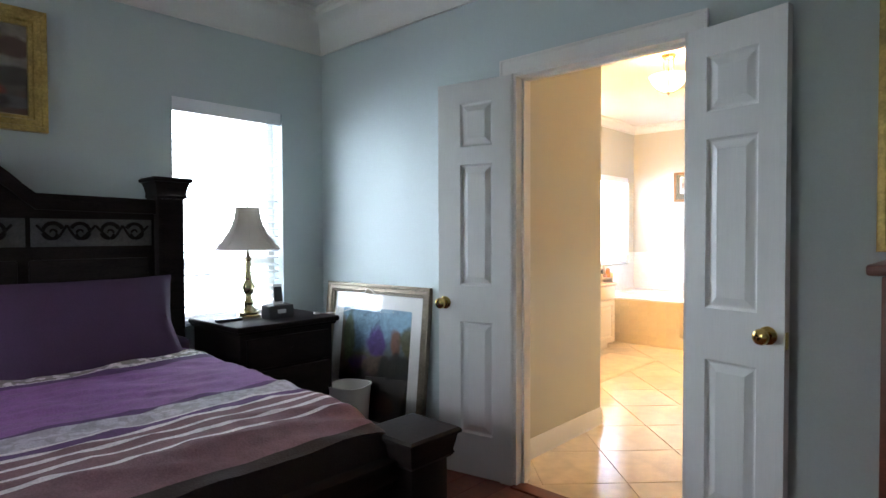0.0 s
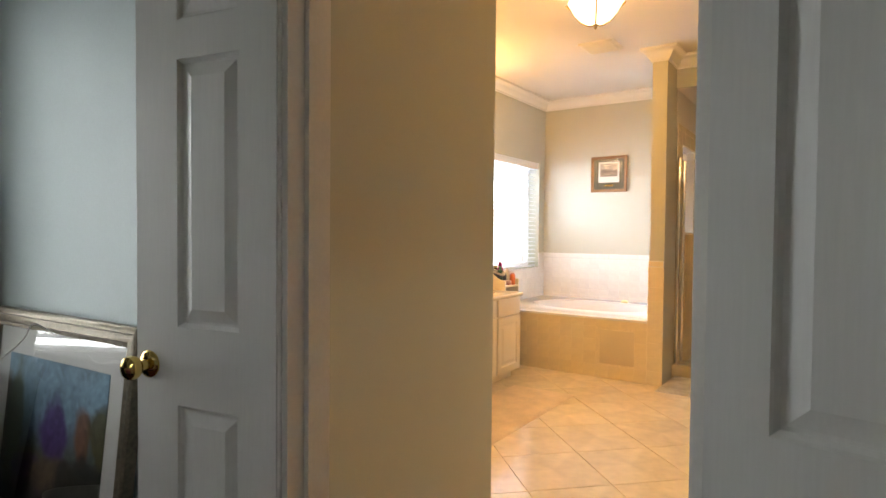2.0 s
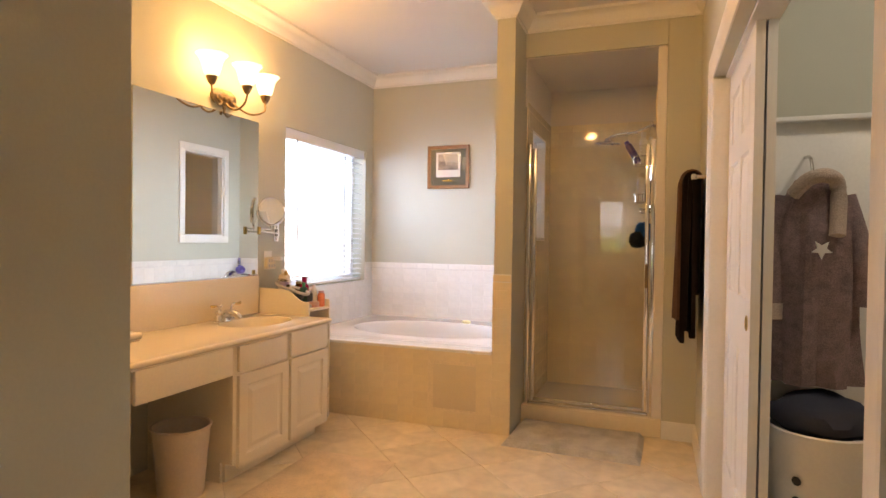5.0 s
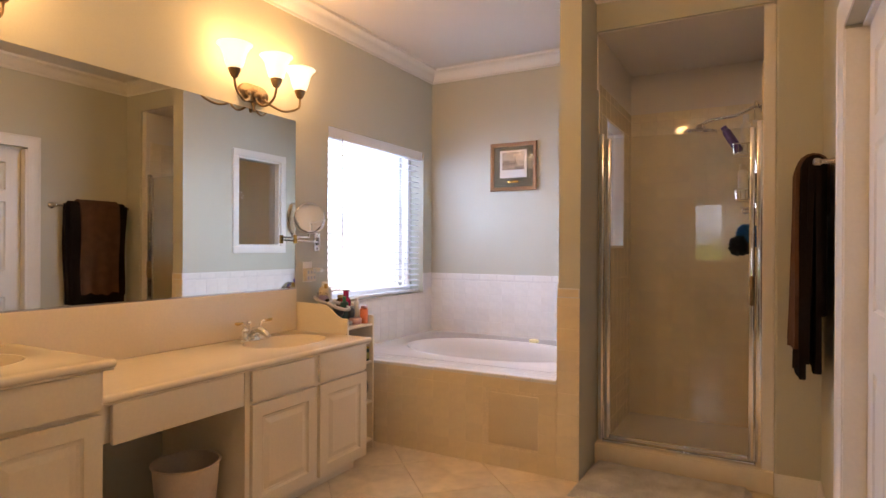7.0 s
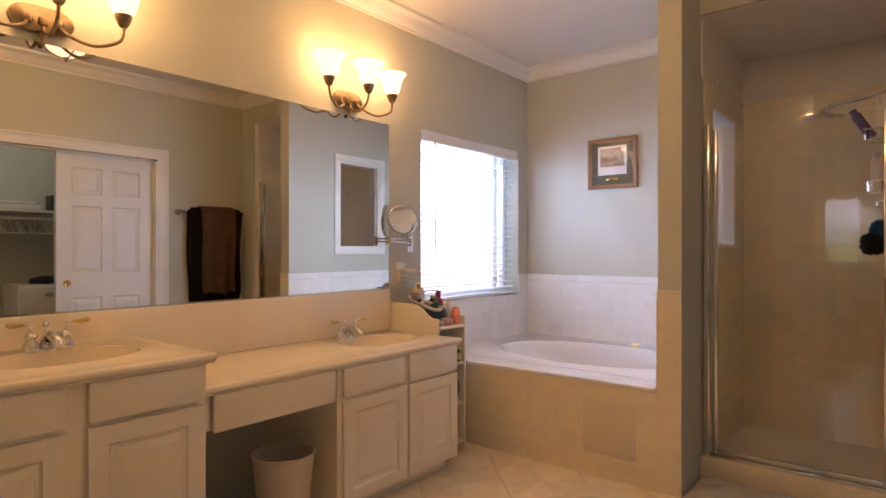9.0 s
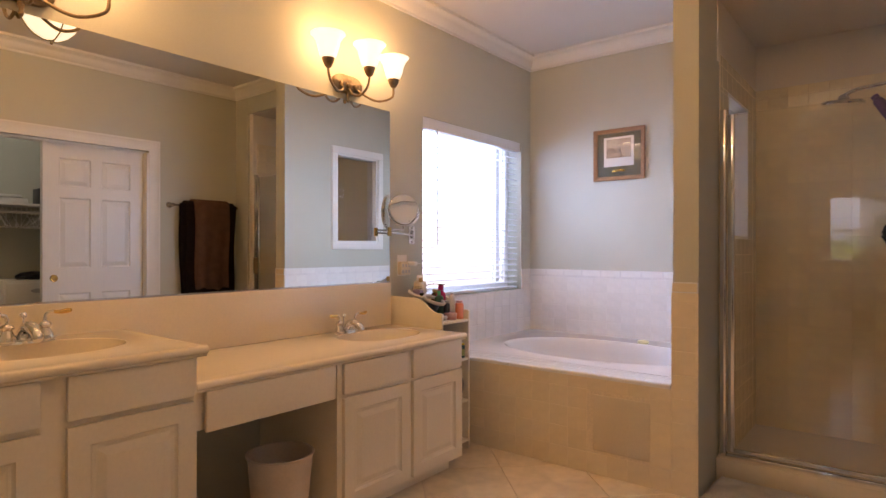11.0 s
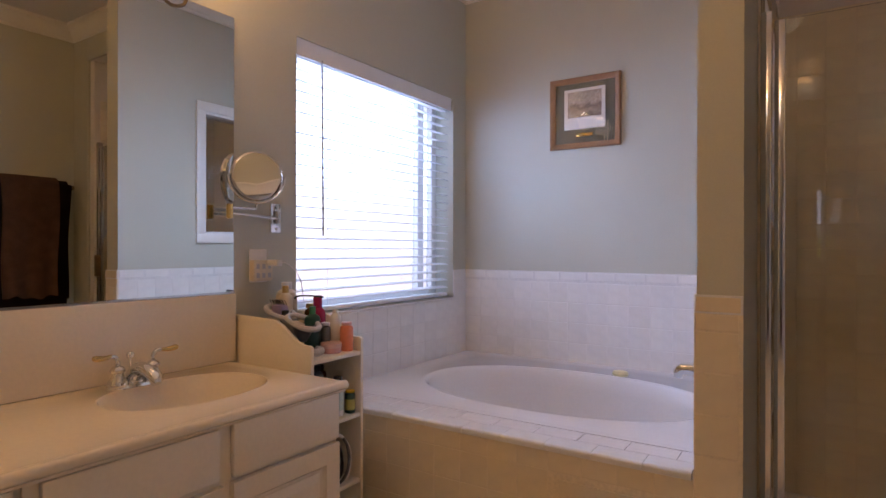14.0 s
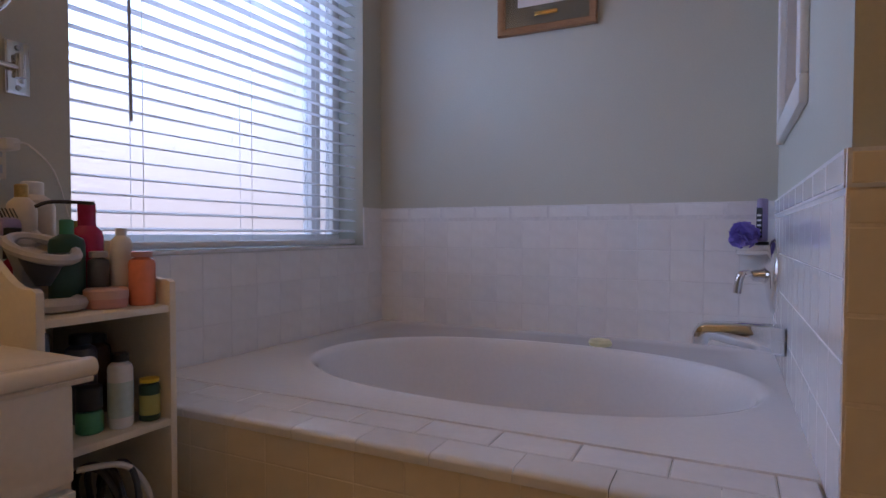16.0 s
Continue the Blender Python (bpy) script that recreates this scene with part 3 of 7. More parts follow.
backdrop("backdrop_bath_window", pose(WX - 1.3, 7.06, 1.45, 90, 0, 90), 5, 3.2, [(0.0, (0.40, 0.32, 0.26)), (0.36, (0.64, 0.54, 0.48)), (0.52, (0.93, 0.89, 0.89)), (0.58, (0.90, 0.96, 1.0)), (1.0, (0.80, 0.91, 1.0))], 7.5)
backdrop("backdrop_bedroom_window", pose(BED_W - 1.3, 1.9, 1.45, 90, 0, 90), 5, 3.2, [(0.0, (0.6, 0.6, 0.58)), (0.4, (0.9, 0.92, 0.95)), (1.0, (0.95, 0.98, 1.0))], 3.5)
backdrop("backdrop_south_window", pose(-1.9, BED_S - 1.5, 1.5, 90, 0, 180), 7, 4.4, [(0.0, (0.35, 0.33, 0.30)), (0.40, (0.42, 0.44, 0.45)), (0.45, (0.08, 0.15, 0.02)), (0.52, (0.34, 0.46, 0.08)), (0.60, (0.10, 0.17, 0.03)), (0.68, (0.75, 0.80, 0.85)), (1.0, (0.9, 0.95, 1.0))], 7.0, 1.4, 5.0)


def window(name, m, w, h, label, rail=None, mullion=None, frost=False, deep=0.14):
    """A window set in an opening: local x across, y outward, z up from the opening's foot."""
    win = tagged(thing(name, m, label, "window"), kind="structure")
    f = 0.045
    for n, b in (("window_frame", (-w / 2, 0, w / 2, f)), ("window_frame", (-w / 2, h - f, w / 2, h)), ("window_frame", (-w / 2, f, -w / 2 + f, h - f)), ("window_frame", (w / 2 - f, f, w / 2, h - f))):
        part(n, box(b[0], deep, b[1], b[2], deep + 0.05, b[3], 0.004), M_WHITEPLASTIC, win, local=True)
    pieces = [(-w / 2 + f, w / 2 - f, f, h - f)]
    if rail:
        part("window_frame", box(-w / 2 + f, deep, rail - 0.02, w / 2 - f, deep + 0.05, rail + 0.02, 0.004), M_WHITEPLASTIC, win, local=True)
        pieces = [(-w / 2 + f, w / 2 - f, f, rail - 0.02), (-w / 2 + f, w / 2 - f, rail + 0.02, h - f)]
    if mullion:
        part("window_frame", box(mullion - 0.028, deep, f, mullion + 0.028, deep + 0.05, h - f, 0.004), M_WHITEPLASTIC, win, local=True)
        pieces = [(-w / 2 + f, mullion - 0.028, f, h - f), (mullion + 0.028, w / 2 - f, f, h - f)]
    for a, b, c0, c1 in pieces:
        pane = part("pane", box(a, deep + 0.02, c0, b, deep + 0.026, c1), M_FROST if frost else M_GLASS, win, local=True, smooth=False)
        pane.visible_shadow = False
    return win


def blinds(m, w, h, pitch, tilt, label, wand=None, group="", valance=0.07, cords=(-0.35, 0.35)):
    """A horizontal blind; local x across, y outward, z up from its foot."""
    bl = thing("window_blind", m, label, "blind", group)
    part("valance", prism([(-0.012, h - valance), (0.0, h - valance), (0.004, h - valance + 0.006), (0.004, h), (-0.014, h), (-0.014, h - 0.01), (-0.010, h - 0.02)], 0, -w / 2, w / 2), M_BLIND, bl, local=True)
    part("headrail", box(-w / 2 + 0.004, 0.006, h - 0.045, w / 2 - 0.004, 0.058, h - 0.004, 0.002), M_BLIND, bl, local=True)
    part("bottom_rail", box(-w / 2 + 0.006, 0.008, 0.006, w / 2 - 0.006, 0.056, 0.024, 0.004), M_BLIND, bl, local=True)
    # a slat is slightly crowned
    bm = prism([(-0.025, 0.0), (-0.012, 0.0022), (0.0, 0.003), (0.012, 0.0022), (0.025, 0.0), (0.025, 0.0024), (0.012, 0.0046), (0.0, 0.0054), (-0.012, 0.0046), (-0.025, 0.0024)], 0, -w / 2 + 0.006, w / 2 - 0.006)
    me = mesh_of(bm, "slat", M_BLIND)
    z, k = 0.03 + pitch * 0.6, 0
    while z < h - 0.055:
        s = new("slat", me)
        s.parent = bl
        s.matrix_basis = pose(0, 0.032, z, tilt + 1.2 * math.sin(k * 2.3), 0.05 * math.sin(k * 1.7), 0)
        z, k = z + pitch, k + 1
    for u in cords:
        for v in (0.006, 0.058):
            part("cord", tube([(u * w, v, 0.02), (u * w, v, h - 0.04)], 0.0011, 5), M_BLIND, bl, local=True)
    if wand:
        part("tilt_wand", tube([(wand[0], -0.012, h - 0.06), (wand[0], -0.02, wand[1])], 0.0045, 8), M_GREYPLASTIC, bl, "grey clear plastic wand", local=True)
    return bl


# local x runs along -y for the west windows
w, h = TW[1] - TW[0], TW[3] - TW[2]
mw = pose(WX, (TW[0] + TW[1]) / 2, TW[2], 0, 0, 90)
window("window_1", mw, w, h, "frosted bath window in a white frame", mullion=w / 2 - 0.155, frost=True, deep=0.12)
blinds(mw @ pose(0, 0.022, 0), w - 0.01, h, 0.0445, 8.5, "white horizontal blind, slats open, over bath window", wand=(-w / 2 + 0.155, 0.335), cords=(-0.33, 0.0, 0.33))
w, h = BW[1] - BW[0], BW[3] - BW[2]
mw = pose(BED_W, (BW[0] + BW[1]) / 2, BW[2], 0, 0, 90)
window("window_2", mw, w, h, "bright bedroom sash window in a white frame", rail=0.34, deep=0.11)
blinds(mw @ pose(0, 0.022, 0), w - 0.01, h, 0.0445, 12, "white horizontal blind over bedroom window", cords=(-0.3, 0.3), valance=0.075)
w, h = SW[1] - SW[0], SW[3] - SW[2]
mw = pose((SW[0] + SW[1]) / 2, BED_S, SW[2], 0, 0, 180)
window("window_3", mw, w, h, "bedroom sash window looking on to trees", rail=0.55, deep=0.11)
blinds(mw @ pose(0, 0.022, 0), w - 0.01, h, 0.0445, 5, "white horizontal blind, slats open, over garden window", cords=(-0.3, 0.3))
# the window between tub and shower
win = tagged(thing("window_4", pose(COL_L, 7.31, 1.22), "white-cased fixed pane between tub and shower", "window"), kind="structure")
for x, s in ((COL_L, -1),):
    for b in ((IW[0] - 0.06, IW[2] - 0.06, IW[1] + 0.06, IW[2]), (IW[0] - 0.06, IW[3], IW[1] + 0.06, IW[3] + 0.06), (IW[0] - 0.06, IW[2], IW[0], IW[3]), (IW[1], IW[2], IW[1] + 0.06, IW[3])):
        part("window_frame", box(x + s * 0.018, b[0], b[1], x, b[2], b[3], 0.004), M_TRIM, win)
for b in ((IW[0], IW[2], IW[1], IW[2] + 0.015), (IW[0], IW[3] - 0.015, IW[1], IW[3]), (IW[0], IW[2] + 0.015, IW[0] + 0.015, IW[3] - 0.015), (IW[1] - 0.015, IW[2] + 0.015, IW[1], IW[3] - 0.015)):
    part("lining", box(COL_L, b[0], b[1], COL_R + 0.008, b[2], b[3]), M_TRIM, win)
pane = part("pane", box(COL_L + 0.05, IW[0] + 0.015, IW[2] + 0.015, COL_L + 0.056, IW[1] - 0.015, IW[3] - 0.015), M_GLASS, win, smooth=False)

# ---- tub ----
tub = thing("bathtub", pose(-2.75, 7.2, 0.1), "white acrylic oval drop-in bathtub in a tiled deck", "bathtub")
part("shell", slab_with_bowl(WX + 0.008, COL_Y + 0.152, COL_L - 0.001, NY - 0.002, DECK + 0.004, -2.68, 7.175, 0.62, 0.38, 0.40, 0.03, n=96, power=2.2, rim=0.006), M_TUB, tub)
part("drain", lathe([(0.03, 0), (0.03, 0.004), (0.016, 0.007)], 22, pose(-2.45, 7.195, 0.112)), M_CHROME, tub)
part("overflow_plate", lathe([(0.034, 0), (0.032, 0.006), (0.01, 0.009)], 22, pose(-2.095, 7.195, 0.40, 0, -78, 0)), M_CHROME, tub)
structure("tub_apron", box(WX, COL_Y, 0, COL_L, COL_Y + 0.03, DECK - 0.012, bm=box(WX, COL_Y, DECK - 0.03, COL_L, COL_Y + 0.15, DECK - 0.011)), M_GROUT)
sp = thing("tub_spout", pose(COL_L, 7.27, 0.655), "chrome tub spout on the tiled wall", "faucet")
part("spout_body", prism([(-2.007, 0.588), (-2.007, 0.664), (-2.10, 0.666), (-2.195, 0.662), (-2.214, 0.652), (-2.224, 0.632), (-2.226, 0.600), (-2.190, 0.600), (-2.180, 0.618), (-2.10, 0.600)], 1, 7.296, 7.364, bevel=0.016), M_CHROME, sp)
hd = thing("tub_mixer", pose(COL_L, 7.67, 0.768), "chrome single-lever tub mixer with round plate", "faucet")
part("wall_plate", lathe([(0.116, 0), (0.116, 0.008), (0.108, 0.018), (0.07, 0.028), (0.03, 0.034)], 36, Matrix.Translation((COL_L - 0.006, 7.67, 0.768)) @ pose(0, 0, 0, 0, -90, 0)), M_CHROME, hd)
part("hub", lathe([(0.028, 0.012), (0.026, 0.04), (0.02, 0.05), (0.018, 0.072), (0.008, 0.078)], 24, Matrix.Translation((COL_L, 7.67, 0.768)) @ pose(0, 0, 0, 0, -90, 0)), M_CHROME, hd)
part("lever", tube(curve_points([(COL_L - 0.066, 7.67, 0.768), (COL_L - 0.088, 7.665, 0.776), (COL_L - 0.108, 7.66, 0.762), (COL_L - 0.115, 7.66, 0.712)]), [0.010] * 12 + [0.0125] * 13, 10), M_CHROME, hd)
solo("soap_bar", lathe([(0.012, 0), (0.03, 0.004), (0.034, 0.012), (0.028, 0.02), (0.01, 0.023)], 20, Matrix.Translation((-2.52, 7.585, DECK + 0.004)) @ Matrix.Diagonal((1.15, 0.85, 1.3, 1))), material("yellow_soap", (0.80, 0.74, 0.42), 0.5), "small pale yellow oval soap on tub rim", "soap")
dish = solo("soap_dish", box(-2.12, 7.69, 0.83, -2.008, 7.792, 0.85, 0.008, bm=box(-2.12, 7.685, 0.845, -2.008, 7.695, 0.862, 0.004)), M_TILE, "white ceramic corner soap dish", "soap dish")

# ---- vanity ----
H_END, K_END, V_END = 4.66, 5.282, 6.125


def front(name, y0, y1, z0, z1, x, parent, panel, label=""):
    """A drawer or cabinet front on the plane x."""
    if panel:
        w_, h_ = y1 - y0, z1 - z0
        bm = panelled(w_, h_, 0.019, [(0.055, w_ - 0.055, 0.055, h_ - 0.055)])
        bm.transform(pose(x + 0.019, y0, z0, 0, 0, 90))
    else:
        bm = box(x, y0, z0, x + 0.019, y1, z1, 0.006)
    return part(name, bm, M_CAB, parent, label, smooth=not panel)


def cabinet(name, y0, y1, top, x, label, fronts):
    cb = thing(name, pose(x - 0.25, (y0 + y1) / 2, 0), label, "cabinet", "bath vanity units")
    t = 0.018
    for s0, s1 in ((y0, y0 + t), (y1 - t, y1)):
        part("side_panel", box(WX + 0.002, s0, 0.0, x - 0.076, s1, 0.10, bm=box(WX + 0.002, s0, 0.10, x, s1, top)), M_CAB, cb)
    part("bottom_panel", box(WX + 0.002, y0 + t, 0.10, x - 0.02, y1 - t, 0.118), M_CAB, cb)
    part("face_frame", box(x - 0.02, y0 + t, 0.10, x, y1 - t, top), M_CAB, cb)
    part("toe_kick", box(x - 0.075, y0 + t, 0.0, x - 0.06, y1 - t, 0.10), M_CAB, cb)
    for f in fronts:
        front(*f[:5], x, cb, f[5])
    return cb


cabinet("vanity_cabinet", HALL_Y + 0.004, H_END - 0.012, HIGH - 0.03, -2.92, "cream painted high vanity cabinet with panelled doors", [("drawer_front", 4.275, 4.633, 0.689, 0.812, False), ("door", 4.275, 4.633, 0.125, 0.672, True), ("drawer_front", 3.85, 4.213, 0.689, 0.812, False), ("door", 3.85, 4.213, 0.125, 0.672, True)])
cabinet("vanity_cabinet", K_END, V_END, LOW - 0.03, -2.97, "cream painted low vanity cabinet with panelled doors", [("drawer_front", 5.308, 5.698, 0.553, 0.682, False), ("door", 5.308, 5.712, 0.08, 0.536, True), ("drawer_front", 5.738, 6.12, 0.548, 0.686, False), ("door", 5.738, 6.12, 0.08, 0.536, True)])
kn = thing("knee_drawer", pose(-3.2, 5.0, 0.53), "cream painted shallow drawer over the knee space", "drawer", "bath vanity units")
part("body", box(WX + 0.004, H_END, 0.552, -2.98, K_END, LOW - 0.03), M_CAB, kn)
front("drawer_front", 4.70, 5.262, 0.546, 0.684, -2.97, kn, False)


def worktop(name, x0, y0, y1, top, bowl, label):
    ct = thing(name, pose((WX + x0) / 2, (y0 + y1) / 2, top - 0.03), label, "countertop", "bath worktops")
    cx, cy, ax, ay = bowl
    part("slab", slab_with_bowl(WX + 0.003, y0, x0, y1, top, cx, cy, ax, ay, 0.12, 0.03, n=80, power=2.2, rim=0.003), M_MARBLE, ct)
    part("nosing", prism([(x0 - 0.004, top - 0.036), (x0 + 0.004, top - 0.036), (x0 + 0.006, top - 0.030)] + [(x0 + 0.004 + 0.013 * math.sin(a), top - 0.0145 - 0.0135 * math.cos(a)) for a in (math.pi * k / 8 for k in range(9))] + [(x0 - 0.004, top - 0.001)], 1, y0, y1 + (0.012 if top == LOW else 0.01)), M_MARBLE, ct)
    part("drain", lathe([(0.022, 0), (0.022, 0.003), (0.012, 0.005)], 18, Matrix.Translation((cx, cy, top - 0.121))), M_CHROME, ct)
    return ct


worktop("basin_countertop", -2.90, HALL_Y + 0.004, H_END, HIGH, (-3.20, 4.30, 0.17, 0.235), "cream cultured marble vanity top with moulded oval basin")
worktop("basin_countertop", -2.958, H_END + 0.002, V_END + 0.012, LOW, (-3.24, 5.80, 0.17, 0.235), "long cream cultured marble top with moulded oval basin")
solo("backsplash", box(WX + 0.001, HALL_Y + 0.004, LOW + 0.001, WX + 0.02, 6.155, 0.965, 0.003), M_MARBLE, "plain cream cultured marble backsplash", "backsplash")
mir = thing("wall_mirror", pose(WX, 4.9, 0.968), "large frameless wall mirror over the vanity", "mirror")
part("silvered_glass", box(WX + 0.001, HALL_Y + 0.006, 0.968, WX + 0.007, 6.155, 1.97, 0.0015, 1), M_MIRROR, mir, smooth=False)
part("edge_channel", box(WX + 0.001, HALL_Y + 0.006, 0.9655, WX + 0.0105, 6.155, 0.972), M_NICKEL, mir)


def basin_faucet(x, y, z):
    f = thing("basin_faucet", pose(x, y, z), "chrome two-lever basin faucet with brass lever tips", "faucet", "basin faucets")
    part("base_plate", lathe([(0.034, 0), (0.036, 0.003), (0.034, 0.010), (0.028, 0.014)], 32, Matrix.Diagonal((0.85, 2.35, 1, 1))), M_CHROME, f, local=True)
    part("spout", tube(curve_points([(-0.008, 0, 0.008), (0.0, 0, 0.034), (0.03, 0, 0.052), (0.07, 0, 0.050), (0.10, 0, 0.036), (0.112, 0, 0.020)], 6), [0.030 - 0.00055 * k for k in range(31)], 16), M_CHROME, f, local=True)
    part("lift_rod", lathe([(0.003, 0), (0.003, 0.068), (0.010, 0.072), (0.012, 0.080), (0.008, 0.088), (0.002, 0.090)], 14, Matrix.Translation((-0.03, 0, 0.01))), M_CHROME, f, local=True)
    for s in (-1, 1):
        hb = part("handle", lathe([(0.028, 0), (0.029, 0.006), (0.025, 0.018), (0.018, 0.030), (0.015, 0.038), (0.020, 0.042), (0.021, 0.048), (0.016, 0.056), (0.006, 0.061)], 22, Matrix.Translation((0, s * 0.053, 0.008))), M_CHROME, f, local=True)
        part("lever_arm", tube(curve_points([(0, s * 0.053, 0.062), (0.0, s * 0.053, 0.080), (0.002, s * 0.060, 0.094), (0.004, s * 0.076, 0.098)], 5), 0.0065, 10), M_CHROME, hb, local=True)
        part("lever", tube(curve_points([(0.004, s * 0.074, 0.098), (0.007, s * 0.094, 0.096), (0.010, s * 0.112, 0.098), (0.012, s * 0.128, 0.101)], 4), [0.006, 0.006, 0.006, 0.0065, 0.007, 0.0075, 0.008, 0.0085, 0.009, 0.0088, 0.008, 0.007, 0.004], 10), M_BRASS, hb, "brass lever tip", local=True)
    return f


fa = basin_faucet(-3.42, 5.745, LOW)
copy_thing(fa, pose(-3.38, 4.315, HIGH))

# ---- sconces and ceiling light ----
M_SHADE = glow("lit_frosted_shade", (1.0, 0.80, 0.50), 2.5)


def sconce(y):
    s = thing("wall_sconce", pose(WX, y, 2.05), "three-light antique bronze sconce with lit bell shades", "wall lamp", "vanity sconces")
    bm = prism([(0.075 * math.copysign(abs(math.cos(a)) ** 0.9, math.cos(a)) + 0.03 * (1 if math.cos(a) > 0 else -1), 0.050 * math.sin(a)) for a in (2 * math.pi * k / 32 for k in range(32))], 0, 0.001, 0.026, bevel=0.008)
    part("back_plate", bm, M_ANTIQUE, s, local=True)
    for dy, out in ((-0.235, 0.135), (0.0, 0.185), (0.235, 0.135)):
        a = [(0.02, dy * 0.22, 0.0), (0.06, dy * 0.30, -0.045), (out * 0.75, dy * 0.62, -0.075), (out, dy * 0.94, -0.045), (out, dy, 0.005), (out, dy, 0.03)] if dy else [(0.02, 0, 0.0), (0.05, 0, -0.055), (0.11, 0, -0.075), (0.165, 0, -0.045), (out, 0, 0.0), (out, 0, 0.03)]
        arm = part("arm", tube(curve_points(a, 7), 0.0065, 10), M_ANTIQUE, s, local=True)
        part("socket", lathe([(0.010, 0.0), (0.017, 0.006), (0.024, 0.022), (0.030, 0.034), (0.032, 0.052), (0.028, 0.058)], 20, Matrix.Translation((out, dy, 0.012))), M_ANTIQUE, arm, local=True)
        part("collar", lathe([(0.014, -0.014), (0.017, 0), (0.014, 0.014)], 16, Matrix.Translation((0.03, dy * 0.22, -0.01))), M_ANTIQUE, arm, local=True)
        sh = part("shade", lathe([(0.030, 0.058), (0.040, 0.072), (0.050, 0.105), (0.058, 0.14), (0.072, 0.165), (0.086, 0.178), (0.084, 0.180), (0.069, 0.167), (0.054, 0.14), (0.046, 0.105), (0.036, 0.076), (0.012, 0.064)], 32, Matrix.Translation((out, dy, 0.0)), caps=False), M_SHADE, s, "lit frosted white glass bell", local=True)
        sh.visible_shadow = False
    part("finial", lathe([(0.004, -0.10), (0.010, -0.09), (0.006, -0.075), (0.012, -0.06), (0.012, -0.05)], 14, Matrix.Translation((0.02, 0, 0))), M_ANTIQUE, s, local=True)
    return s


for y in SCONCES:
    sconce(y)
cl = thing("ceiling_light", pose(-1.9, 4.93, CEIL), "semi-flush ceiling light with lit alabaster glass bowl", "ceiling lamp")
part("canopy", lathe([(0.02, -0.045), (0.05, -0.035), (0.065, -0.015), (0.065, -0.001)], 28), M_ANTIQUE, cl, local=True)
bowl = part("bowl", lathe([(0.012, -0.30), (0.05, -0.293), (0.10, -0.268), (0.14, -0.23), (0.165, -0.19), (0.18, -0.172), (0.175, -0.17), (0.158, -0.186), (0.134, -0.224), (0.096, -0.26), (0.05, -0.285), (0.012, -0.292)], 40, caps=False), glow("lit_alabaster", (1.0, 0.82, 0.52), 3.0), cl, "lit frosted glass bowl", local=True)
bowl.visible_shadow = False
part("finial", lathe([(0.003, -0.325), (0.012, -0.316), (0.009, -0.306), (0.02, -0.298), (0.02, -0.292)], 16), M_ANTIQUE, cl, local=True)
for k in range(3):
    a = 2 * math.pi * k / 3 + 0.9
    c_, s_ = math.cos(a), math.sin(a)
    part("arm", tube([(r * c_, r * s_, z) for r, z in [(v.x, v.z) for v in curve_points([(0.045, 0, -0.03), (0.05, 0, -0.09), (0.04, 0, -0.13), (0.09, 0, -0.165), (0.178, 0, -0.172), (0.215, 0, -0.155), (0.225, 0, -0.145)], 5)]], 0.006, 8), M_ANTIQUE, cl, local=True)
    part("strap", tube([(r * c_, r * s_, z) for r, z in ((0.012, -0.302), (0.05, -0.297), (0.102, -0.272), (0.143, -0.233), (0.17, -0.19), (0.182, -0.17))], 0.005, 6), M_ANTIQUE, cl, local=True)
cl.scale = (0.86, 0.86, 1.0)
vent = thing("ceiling_vent", pose(-2.32, 6.2, CEIL), "cream plastic exhaust fan grille on the ceiling", "vent")
part("frame", prism([(-0.13, -0.02), (0.13, -0.02), (0.14, -0.001), (-0.14, -0.001)], 1, -0.13, 0.13), M_WHITEPLASTIC, vent, local=True)
for k in range(9):
    part("slat", box(-0.11, -0.112 + k * 0.027, -0.026, 0.11, -0.098 + k * 0.027, -0.020), M_WHITEPLASTIC, vent, local=True)

# ---- shower ----
structure("shower_curb", box(COL_R, SHW_Y - 0.005, 0, -1.0, SHW_Y + 0.10, 0.115, 0.008), M_CREAMTILE, smooth=True)
structure("shower_pan", box(COL_R, SHW_Y + 0.10, 0, -1.0, NY, 0.055), M_TUB)
sd = thing("shower_door", pose(-1.45, SHW_Y + 0.03, 0.115), "framed clear glass shower door with chrome rails", "shower door")
x0, x1, y, zt = COL_R + 0.012, SHR + 0.002, SHW_Y + 0.045, 1.865
for n, b in (("jamb_rail", (x0, 0.115, x0 + 0.03, zt)), ("jamb_rail", (x1 - 0.03, 0.115, x1, zt)), ("sill_rail", (x0 + 0.03, 0.115, x1 - 0.03, 0.135))):
    part(n, box(b[0], y - 0.018, b[1], b[2], y + 0.018, b[3], 0.004), M_CHROME, sd)
dr = part("door_frame", box(x0 + 0.036, y - 0.012, 0.142, x0 + 0.066, y + 0.012, zt - 0.03, 0.004, bm=box(x1 - 0.062, y - 0.012, 0.142, x1 - 0.036, y + 0.012, zt - 0.03, 0.004, bm=box(x0 + 0.066, y - 0.010, 0.142, x1 - 0.062, y + 0.010, 0.162, 0.003))), M_CHROME, sd)
gl = part("glass_pane", box(x0 + 0.062, y - 0.003, 0.16, x1 - 0.058, y + 0.003, zt - 0.03), M_SHGLASS, sd, smooth=False)
gl.visible_shadow = False
part("handle", box(x1 - 0.058, y - 0.05, 0.93, x1 - 0.040, y - 0.012, 1.08, 0.006), M_ANTIQUE, sd, "dark metal pull handle")
sd.rotation_euler = (0, 0, radians(0.6))
hs = thing("rain_shower", pose(-1.39, 7.35, 1.93), "round chrome rain shower head on a wall arm", "shower head")
